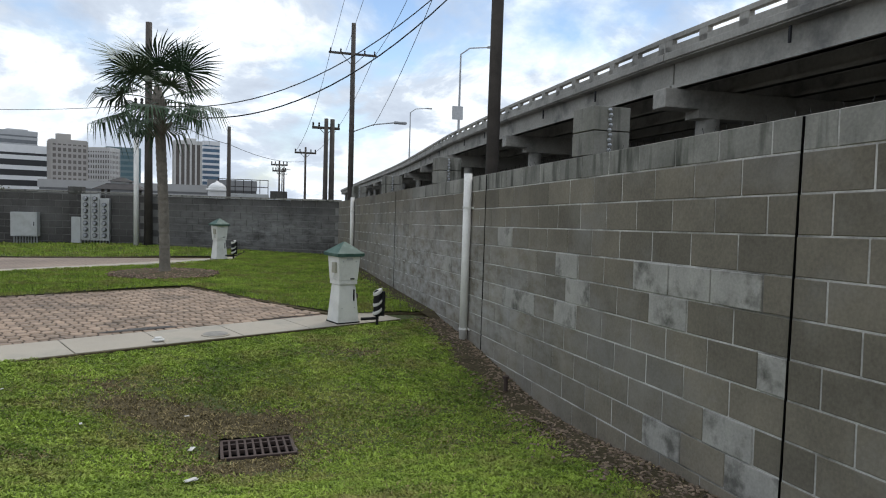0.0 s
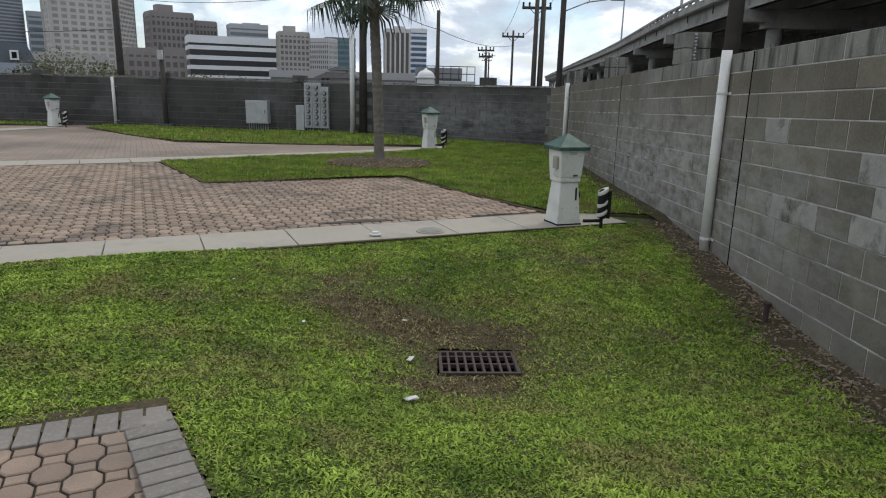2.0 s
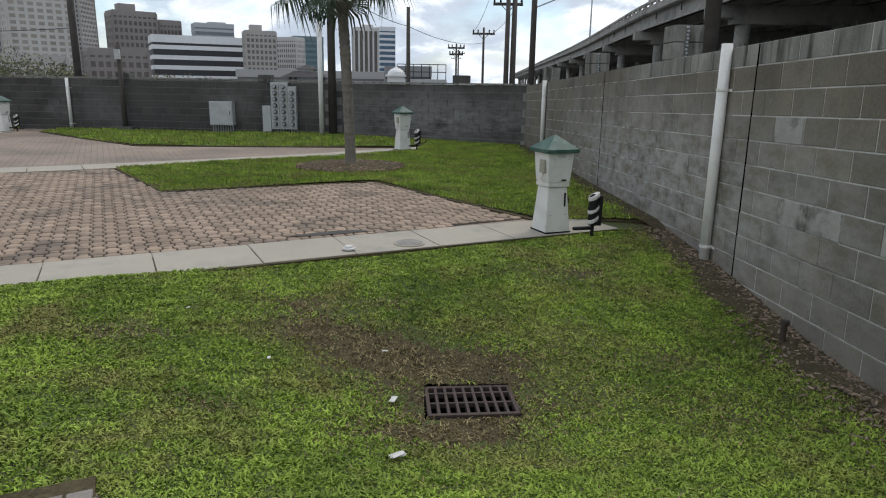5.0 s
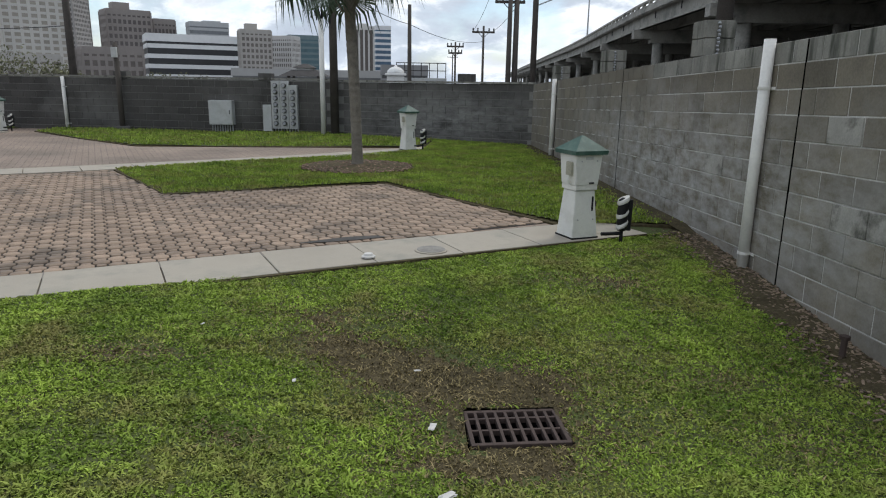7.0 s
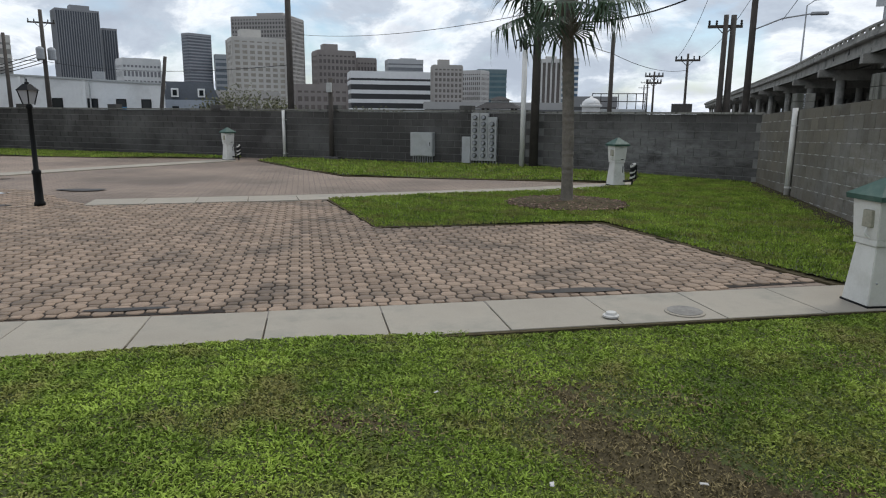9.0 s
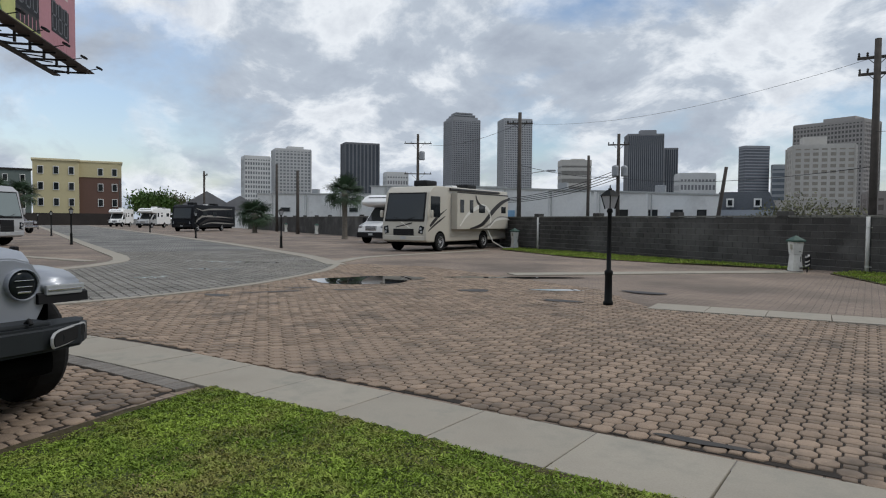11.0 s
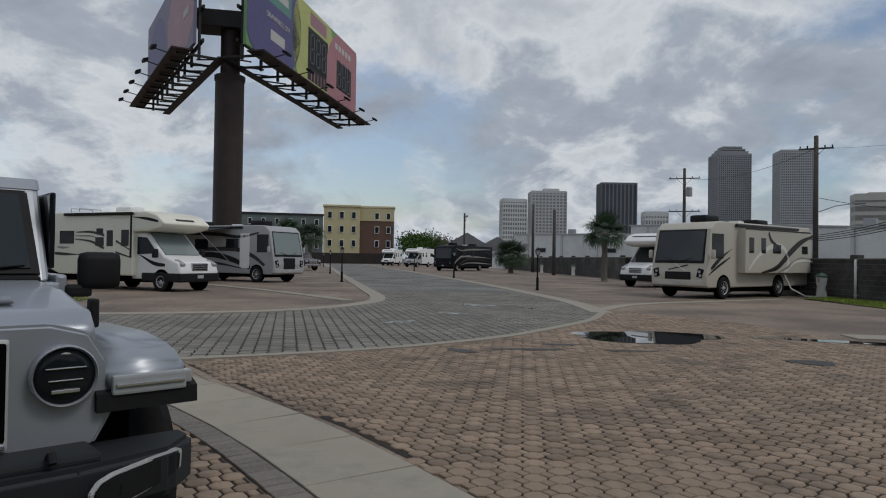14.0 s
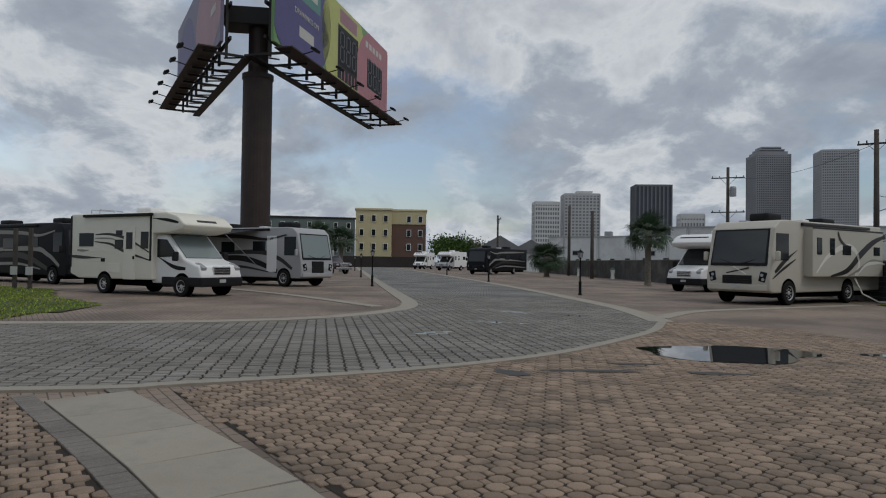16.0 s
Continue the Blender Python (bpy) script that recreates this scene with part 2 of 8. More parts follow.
M_WOOD = material("weathered_pole_wood", (0.070, 0.061, 0.053), 0.92, var=0.35, scale=3, fine=40, bump=0.4)
M_TRUNK = material("palm_trunk", (0.165, 0.148, 0.122), 0.95, var=0.35, scale=9, fine=40, bump=0.7, dist=0.03)
M_FROND = material("palm_frond", (0.042, 0.075, 0.036), 0.55, var=0.3, scale=2, fine=20, bump=0, objrand=0.25, spec=0.4)
M_LEAF = material("tree_leaf", (0.07, 0.13, 0.025), 0.65, var=0.3, scale=2, fine=20, bump=0, island=0.4)
M_SHRUB = material("bare_shrub", (0.13, 0.13, 0.07), 0.8, var=0.3, scale=2, fine=20, bump=0, island=0.4)
M_WIRE = material("cable", (0.015, 0.015, 0.016), 0.6, bump=0)
M_STEEL = material("galvanised_steel", (0.33, 0.34, 0.35), 0.5, metal=0.5, var=0.15, scale=5, fine=40, bump=0.05)
M_RUST = material("brown_painted_steel", (0.034, 0.021, 0.018), 0.6, var=0.3, scale=1.5, fine=20, bump=0.1)
M_DKSTEEL = material("dark_steel", (0.014, 0.012, 0.011), 0.6, var=0.3, scale=2, fine=20, bump=0.05)
M_CHROME = material("bright_metal", (0.55, 0.55, 0.56), 0.2, metal=0.9, var=0.05, bump=0)
M_RIM = material("polished_rim", (0.50, 0.50, 0.50), 0.4, metal=0.25, var=0.1, scale=9, bump=0)
M_TYRE = material("tyre_rubber", (0.013, 0.013, 0.013), 0.9, spec=0.2, var=0.3, scale=15, fine=70, bump=0.2)
M_SILVER = material("silver_car_paint", (0.34, 0.36, 0.395), 0.42, metal=0.55, var=0.05, scale=3, fine=300, bump=0, coat=0.25)
M_RVCREAM = material("cream_fibreglass", (0.76, 0.735, 0.635), 0.35, var=0.05, scale=1, fine=30, bump=0.0, coat=0.0, spec=0.3)
M_RVWHITE = material("white_fibreglass", (0.78, 0.78, 0.765), 0.35, var=0.05, scale=1, fine=30, bump=0.0, coat=0.0, spec=0.3)
M_RVTAN = material("beige_fibreglass", (0.50, 0.47, 0.40), 0.35, var=0.05, scale=1, fine=30, bump=0.0, coat=0.0, spec=0.3)
M_RVGREY = material("grey_fibreglass", (0.36, 0.365, 0.37), 0.35, var=0.08, scale=1, fine=30, bump=0.0, coat=0.0, spec=0.3)
M_RVBLACK = material("black_fibreglass", (0.009, 0.010, 0.013), 0.4, var=0.2, scale=1, fine=30, bump=0.0, coat=0.0, spec=0.1)
M_BRONZE = material("dark_swoosh_vinyl", (0.022, 0.019, 0.018), 0.4, var=0.1, bump=0)
M_PALESW = material("pale_swoosh_vinyl", (0.72, 0.70, 0.64), 0.4, var=0.05, bump=0)
M_GREYSW = material("grey_swoosh_vinyl", (0.25, 0.24, 0.22), 0.4, var=0.05, bump=0)
M_GLASS = glass("tinted_glass", (0.012, 0.015, 0.017))
M_WSGLASS = glass("windscreen_glass", (0.018, 0.023, 0.025))
M_WSGLASS.node_tree.nodes["Principled BSDF"].inputs["Specular IOR Level"].default_value = 0.6
M_LENS = glass("lamp_lens", (0.35, 0.36, 0.37), 0.1)
M_AMBER = glass("amber_lens", (0.45, 0.16, 0.02), 0.2)
M_METER = glass("meter_dome", (0.30, 0.31, 0.32), 0.12)
# pale glass: the van's silver sunshade, and a reflection painted on the grey coach
M_WSPALE = glass("windscreen_sunshade_and_reflection", (0.22, 0.26, 0.26), 0.08)
M_WATER = glass("standing_water", (0.012, 0.011, 0.010), 0.012)
M_WATER.node_tree.nodes["Principled BSDF"].inputs["Specular IOR Level"].default_value = 0.5
M_LITTER = material("white_litter", (0.52, 0.51, 0.48), 0.8, var=0.1, bump=0)

# ---------------------------------------------------------------- mesh helpers


def link_mesh(name, bm, mat, smooth=False):
    me = bpy.data.meshes.new(name)
    bm.to_mesh(me)
    bm.free()
    for m in (mat if isinstance(mat, (list, tuple)) else (mat,)):
        me.materials.append(m)
    if smooth:
        me.polygons.foreach_set("use_smooth", [True] * len(me.polygons))
    return me


def part(name, bm, mat, parent, label="", smooth=False):
    ob = new(name, link_mesh(name, bm, mat, smooth))
    ob.parent = parent
    if label:
        tagged(ob, label)
    return ob


def solid(name, bm, mat, label, category, group="", kind="", at=None, smooth=False):
    """A thing that is one mesh."""
    ob = new(name, link_mesh(name, bm, mat, smooth))
    if at is not None:
        ob.matrix_world = at
    return tagged(ob, label, category, group, kind)


def thing(name, label, category, at, group="", kind=""):
    ob = new(name)
    ob.empty_display_size = 0.2
    ob.matrix_world = at
    return tagged(ob, label, category, group, kind)


def box(bm, c, s, bevel=0.0, rot=None):
    """A box of centre c and size s, with bevelled edges if asked."""
    r = bmesh.ops.create_cube(bm, size=1.0)
    vs = r["verts"]
    bmesh.ops.scale(bm, vec=s, verts=vs)
    if bevel > 0:
        es = list({e for v in vs for e in v.link_edges})
        g = bmesh.ops.bevel(bm, geom=es, offset=bevel, segments=2, profile=0.6, affect="EDGES")
        vs = list({v for f in g["faces"] for v in f.verts} | {v for v in vs if v.is_valid})
    if rot is not None:
        bmesh.ops.rotate(bm, cent=(0, 0, 0), matrix=rot, verts=vs)
    bmesh.ops.translate(bm, vec=c, verts=vs)
    return vs


def boxm(c, s, bevel=0.0, rot=None):
    bm = bmesh.new()
    box(bm, c, s, bevel, rot)
    return bm


def rod(bm, p0, p1, r0, r1=None, n=10, cap=True):
    """A tapered round bar from p0 to p1."""
    p0, p1 = Vector(p0), Vector(p1)
    r1 = r0 if r1 is None else r1
    d = p1 - p0
    q = d.to_track_quat("Z", "Y")
    ring = []
    for p, r in ((p0, r0), (p1, r1)):
        ring.append([bm.verts.new(p + q @ Vector((r * math.cos(a), r * math.sin(a), 0)))
                     for a in [2 * math.pi * i / n for i in range(n)]])
    for i in range(n):
        bm.faces.new((ring[0][i], ring[0][(i + 1) % n], ring[1][(i + 1) % n], ring[1][i]))
    if cap:
        bm.faces.new(list(reversed(ring[0])))
        bm.faces.new(ring[1])


def tube(bm, pts, r, n=8):
    for a, b in zip(pts[:-1], pts[1:]):
        rod(bm, a, b, r, r, n)


def lathe(bm, profile, n=16, c=(0, 0, 0)):
    """A turned shape: profile is (radius, z) from the bottom up."""
    rings = []
    for r, z in profile:
        rings.append([bm.verts.new((c[0] + r * math.cos(2 * math.pi * i / n), c[1] + r * math.sin(2 * math.pi * i / n), c[2] + z)) for i in range(n)])
    for a, b in zip(rings[:-1], rings[1:]):
        for i in range(n):
            bm.faces.new((a[i], a[(i + 1) % n], b[(i + 1) % n], b[i]))
    bm.faces.new(list(reversed(rings[0])))
    bm.faces.new(rings[-1])


def prism(bm, poly, z0, z1, axis="z"):
    """A polygon drawn out along an axis: z (poly is x, y) or y (poly is x, z)."""
    def v(p, h):
        return (p[0], p[1], h) if axis == "z" else (p[0], h, p[1])
    lo = [bm.verts.new(v(p, z0)) for p in poly]
    hi = [bm.verts.new(v(p, z1)) for p in poly]
    n = len(poly)
    fs = [bm.faces.new(lo), bm.faces.new(hi)]
    for i in range(n):
        fs.append(bm.faces.new((lo[i], lo[(i + 1) % n], hi[(i + 1) % n], hi[i])))
    bmesh.ops.recalc_face_normals(bm, faces=fs)
    return lo + hi


def quads(name, verts, faces, mat, smooth=False):
    me = bpy.data.meshes.new(name)
    me.from_pydata(verts, [], faces)
    me.materials.append(mat)
    me.update()
    if smooth:
        me.polygons.foreach_set("use_smooth", [True] * len(me.polygons))
    return me


def inside(px, py, poly):
    """Which of the points lie in the polygon."""
    px, py = np.asarray(px), np.asarray(py)
    r = np.zeros(px.shape, bool)
    n = len(poly)
    for i in range(n):
        x0, y0 = poly[i]
        x1, y1 = poly[(i + 1) % n]
        c = (y0 > py) != (y1 > py)
        with np.errstate(divide="ignore", invalid="ignore"):
            xi = (x1 - x0) * (py - y0) / (y1 - y0 + 1e-12) + x0
        r ^= c & (px < xi)
    return r


def smooth_line(pts, step=0.4):
    """A smooth line through the given points (Catmull-Rom)."""
    p = [Vector((*q, 0)) for q in pts]
    p = [p[0] * 2 - p[1]] + p + [p[-1] * 2 - p[-2]]
    o = []
    for i in range(1, len(p) - 2):
        n = max(2, int((p[i + 1] - p[i]).length / step))
        for k in range(n):
            t = k / n
            a, b, c, d = p[i - 1], p[i], p[i + 1], p[i + 2]
            o.append(0.5 * (2 * b + (c - a) * t + (2 * a - 5 * b + 4 * c - d) * t * t + (3 * b - a - 3 * c + d) * t ** 3))
    o.append(p[-2])
    return [(v.x, v.y) for v in o]


def ribbon(bm, line, half, z0, z1):
    """A flat band with thickness along a line."""
    n = len(line)
    rows = []
    for i, p in enumerate(line):
        a, b = Vector(line[max(0, i - 1)]), Vector(line[min(n - 1, i + 1)])
        d = (b - a).normalized()
        s = Vector((-d.y, d.x)) * half
        rows.append([bm.verts.new((p[0] + k * s.x, p[1] + k * s.y, z)) for k, z in ((1, z0), (1, z1), (-1, z1), (-1, z0))])
    for r, q in zip(rows[:-1], rows[1:]):
        for k in range(3):
            bm.faces.new((r[k], q[k], q[k + 1], r[k + 1]))
    bm.faces.new(rows[0])
    bm.faces.new(list(reversed(rows[-1])))


# ---------------------------------------------------------------- the plan
WALL_X = 2.52                      # west face of the long block wall
CORNER = (WALL_X, 19.7)
NW = [CORNER, (-3.2, 23.0), (-34.0, 26.2), (-105.0, 33.5)]   # south face of the back wall
E1 = Vector((-0.909, -0.417))      # along the first slab walk, away from the wall
N1 = Vector((-0.417, 0.909))


def wall_top(y):
    return 1.93 - 0.029 * (y - 7.8)


def lawn_z(x, y):
    """The lawn dips towards the drain and, more gently, along the long wall."""
    ex = np.where(x > 0.0, 2.9, 1.55)
    bowl = -0.40 * np.exp(-((x - 0.0) / ex) ** 2 - ((y - 5.05) / np.where(y > 5.05, 1.75, 1.45)) ** 2)
    side = -0.10 * np.exp(-((x - 2.5) / 0.9) ** 2) * np.clip((11.0 - y) / 3.0, 0, 1)
    swell = 0.02 * np.sin(x * 1.7 + 0.6) * np.sin(y * 1.3)
    return bowl + side + swell + 0.02


WALK1 = smooth_line([(1.76, 9.09), (-0.99, 7.89), (-3.99, 6.55), (-7.19, 5.23), (-10.49, 3.80), (-13.92, 1.65)], 0.1)   # middle of the first slab walk
WALK2 = smooth_line([(-0.2, 18.4), (-3.0, 16.1), (-5.95, 14.15), (-9.9, 12.05)], 0.1)
WALK3 = smooth_line([(-12.9, 22.4), (-14.4, 18.6), (-16.2, 13.6)], 0.1)
HALF = 0.385
ISLAND = [(-5.85, 13.85), (-4.05, 11.2), (-1.05, 12.45), (1.15, 9.2), (2.0, 9.3), (2.52, 9.2), (2.52, 19.7), (0.0, 21.15), (-0.4, 17.9), (-3.2, 15.6)]
LAWN = [(2.52, -9.0), (2.52, 9.5), (1.6, 9.5), (1.85, 8.80), (-1.0, 7.52), (-4.0, 6.15), (-7.0, 4.92), (-7.72, 4.62), (-7.35, 4.0), (-5.9, 1.95), (-1.62, 3.77), (0.55, 0.4), (0.7, -9.0)]
BACKLAWN = [(0.0, 21.1), (-3.2, 23.0), (-12.0, 23.95), (-11.9, 22.6), (-9.4, 20.2), (-7.3, 18.35), (-0.6, 18.7)]
BACKLAWN2 = [(-13.3, 24.0), (-29.6, 25.6), (-28.4, 23.6), (-21.3, 21.9), (-17.7, 22.2), (-13.6, 23.3)]
STREET_E = smooth_line([(-14.0, -26.0), (-13.95, -10.0), (-13.95, 0.8), (-14.2, 2.6), (-14.95, 5.1), (-16.2, 7.3), (-17.9, 9.1), (-19.6, 10.6), (-21.5, 11.75)])
STREET_N = smooth_line([(-21.5, 11.75), (-25.0, 12.5), (-29.4, 12.95), (-46.0, 13.7), (-88.0, 14.4), (-150.0, 15.0)], 2.0)
STREET_S = smooth_line([(-21.0, -26.0), (-21.1, -10.0), (-21.2, -2.5), (-21.6, 1.5), (-22.8, 4.0), (-25.2, 5.75), (-28.2, 6.4), (-34.5, 6.45), (-58.0, 6.45), (-150.0, 6.6)], 1.0)

# ---------------------------------------------------------------- ground and paving


def far_paver_material(name, c1, c2, joint, angle, w, h, rough=0.8):
    m = bpy.data.materials.new(name)
    m.use_nodes = True
    n, l = m.node_tree.nodes, m.node_tree.links
    b = n["Principled BSDF"]
    b.inputs["Roughness"].default_value = rough
    geo = n.new("ShaderNodeNewGeometry")
    mp = n.new("ShaderNodeMapping")
    mp.inputs["Rotation"].default_value = (0, 0, radians(angle))
    l.new(geo.outputs["Position"], mp.inputs[0])
    br = n.new("ShaderNodeTexBrick")
    br.inputs["Color1"].default_value, br.inputs["Color2"].default_value = (*c1, 1), (*c2, 1)
    br.inputs["Mortar"].default_value = (*joint, 1)
    br.inputs["Scale"].default_value = 1
    br.inputs["Brick Width"].default_value, br.inputs["Row Height"].default_value = w, h
    br.inputs["Mortar Size"].default_value = 0.008
    l.new(mp.outputs[0], br.inputs["Vector"])
    ns = n.new("ShaderNodeTexNoise")
    ns.inputs["Scale"].default_value, ns.inputs["Detail"].default_value = 0.35, 6
    l.new(geo.outputs["Position"], ns.inputs["Vector"])
    rp = n.new("ShaderNodeValToRGB")
    rp.color_ramp.elements[0].position, rp.color_ramp.elements[0].color = 0.35, (0.6, 0.6, 0.6, 1)
    rp.color_ramp.elements[1].position, rp.color_ramp.elements[1].color = 0.65, (1.25, 1.25, 1.25, 1)
    l.new(ns.outputs["Fac"], rp.inputs[0])
    mx = n.new("ShaderNodeMixRGB")
    mx.blend_type = "MULTIPLY"
    mx.inputs[0].default_value = 1
    l.new(br.outputs[0], mx.inputs[1])
    l.new(rp.outputs[0], mx.inputs[2])
    l.new(mx.outputs[0], b.inputs["Base Color"])
    return m


M_FARPAVER = far_paver_material("far_pavers", (0.212, 0.158, 0.118), (0.252, 0.194, 0.150), (0.08, 0.062, 0.047), -24.7, 0.24, 0.11)
M_FARSTREET = far_paver_material("far_street_pavers", (0.155, 0.148, 0.133), (0.195, 0.187, 0.168), (0.04, 0.038, 0.034), 12, 0.24, 0.12)


def sheet(name, poly, z, mat, label, category):
    bm = bmesh.new()
    vs = [bm.verts.new((*p, z)) for p in poly]
    for tri in tessellate_polygon([[Vector((*p, 0)) for p in poly]]):
        f = bm.faces.new([vs[i] for i in tri])
        f.normal_update()
        if f.normal.z < 0:
            f.normal_flip()
    return solid(name, bm, mat, label, category, kind="structure")


bm = bmesh.new()
R = 4000
bm.faces.new([bm.verts.new(p) for p in ((-R, -R, -0.9), (R, -R, -0.9), (R, R, -0.9), (-R, R, -0.9))])
solid("ground", bm, M_GROUND, "flat grey-brown ground reaching to the horizon", "ground", kind="structure")

sheet("pavement", [(0.55, -30), (0.55, 0.45), (-1.6, 3.75), (-1.62, 3.77), (-5.9, 1.95), (-7.35, 4.0), (-7.72, 4.62), (-4.0, 6.15), (1.9, 8.85), (1.15, 9.2), (-1.05, 12.45), (-4.05, 11.2), (-5.85, 13.85),
                   (-3.2, 15.6), (-0.4, 17.9), (0.0, 21.1), (-3.2, 23.0), (-34.0, 26.2), (-105.0, 33.5), (-170.0, 40.0), (-170.0, -60.0), (0.55, -60)], -0.016, M_FARPAVER,
      "reddish-brown concrete block paving of the parking lots, damp in patches", "pavement")
street_poly = STREET_E + STREET_N + list(reversed(STREET_S))
road = sheet("road", street_poly, -0.010, M_FARSTREET, "grey concrete-paver street curving away between the lots", "road")

rng = np.random.default_rng(7)
DRAIN = (-0.03, 5.24, -0.385)


def on_grate(x, y, hx, hy):
    """Whether a point lies on the drain, which is turned a little."""
    ca, sa = math.cos(radians(3)), math.sin(radians(3))
    u, v = (x - DRAIN[0]) * ca + (y - DRAIN[1]) * sa, -(x - DRAIN[0]) * sa + (y - DRAIN[1]) * ca
    return (np.abs(u) < hx) & (np.abs(v) < hy)


def bare(x, y):
    """How worn the lawn is: round the drain, in brown patches beside it, along the wall."""
    spots = ((0.0, 5.12, 0.62, 0.42, 1.0), (-1.02, 5.98, 0.48, 0.26, 0.85), (-0.66, 5.72, 0.46, 0.34, 1.0), (0.12, 5.72, 0.50, 0.26, 0.9), (1.15, 7.12, 0.36, 0.20, 0.75),
             (0.62, 7.25, 0.30, 0.16, 0.5), (-1.54, 4.74, 0.24, 0.12, 0.7), (-2.14, 5.60, 0.26, 0.12, 0.6), (1.41, 5.67, 0.42, 0.18, 0.55), (-0.36, 4.78, 0.46, 0.14, 0.8),
             (1.50, 4.95, 0.40, 0.30, 0.5), (-2.40, 5.50, 0.20, 0.14, 0.7), (-1.30, 6.38, 0.42, 0.16, 0.7), (-0.55, 6.55, 0.40, 0.12, 0.5), (1.5, 7.95, 0.30, 0.20, 0.7))
    worn = np.exp(-((x - 2.52) / 0.36) ** 2) * 1.1
    for cx, cy, ax, ay, amount in spots:
        worn = worn + amount * np.exp(-((x - cx) / ax) ** 2 - ((y - cy) / ay) ** 2)
    return np.clip(worn, 0, 1)


# lawns: a fine grid cut to the outline


def lawn_sheet(name, poly, step, label, flat=None):
    xs = np.arange(min(p[0] for p in poly), max(p[0] for p in poly) + step, step)
    ys = np.arange(min(p[1] for p in poly), max(p[1] for p in poly) + step, step)
    gx, gy = np.meshgrid(xs, ys, indexing="ij")
    gz = lawn_z(gx, gy) if flat is None else np.full(gx.shape, flat) + 0.02 * np.sin(gx * 1.1) * np.sin(gy * 0.9)
    cx, cy = gx[:-1, :-1] + step / 2, gy[:-1, :-1] + step / 2
    keep = inside(cx, cy, poly)
    if flat is None:
        keep &= ~on_grate(cx, cy, 0.285, 0.205)
    n = len(ys)
    verts = np.stack([gx, gy, gz], -1).reshape(-1, 3)
    i, j = np.nonzero(keep)
    a = i * n + j
    faces = np.stack([a, a + n, a + n + 1, a + 1], -1)
    used = np.unique(faces)
    remap = np.zeros(len(verts), int)
    remap[used] = np.arange(len(used))
    me = quads(name, verts[used].tolist(), remap[faces].tolist(), M_LAWN, True)
    if flat is None:
        me.materials.append(M_DIRT)
        worn = bare(cx[i, j], cy[i, j]) + 0.18 * np.sin(cx[i, j] * 9.1 + 3 * np.sin(cy[i, j] * 5)) * np.sin(cy[i, j] * 11.3)
        me.polygons.foreach_set("material_index", (worn > rng.uniform(0.36, 0.95, worn.shape)).astype(np.int32))
    return tagged(new(name, me), label, "lawn", kind="structure")


lawn_sheet("lawn", LAWN, 0.05, "mown green lawn dipping to a storm drain, thin and brown in places")
lawn_sheet("lawn_island", ISLAND, 0.06, "mown grass island between two paved lots", 0.015)
lawn_sheet("lawn_back", BACKLAWN, 0.3, "grass strip along the foot of the back wall", 0.015)
lawn_sheet("lawn_back_far", BACKLAWN2, 0.3, "narrow grass strip along the dark back wall", 0.015)
FARLAWN = [(-21.9, -2.9), (-26.9, -2.5), (-31.0, -5.5), (-36.0, -7.5), (-42.0, -14.0), (-60.0, -30.0), (-22.0, -30.0)]
lawn_sheet("lawn_far", FARLAWN, 0.5, "flat green lawn beside the parked motorhomes", 0.0)

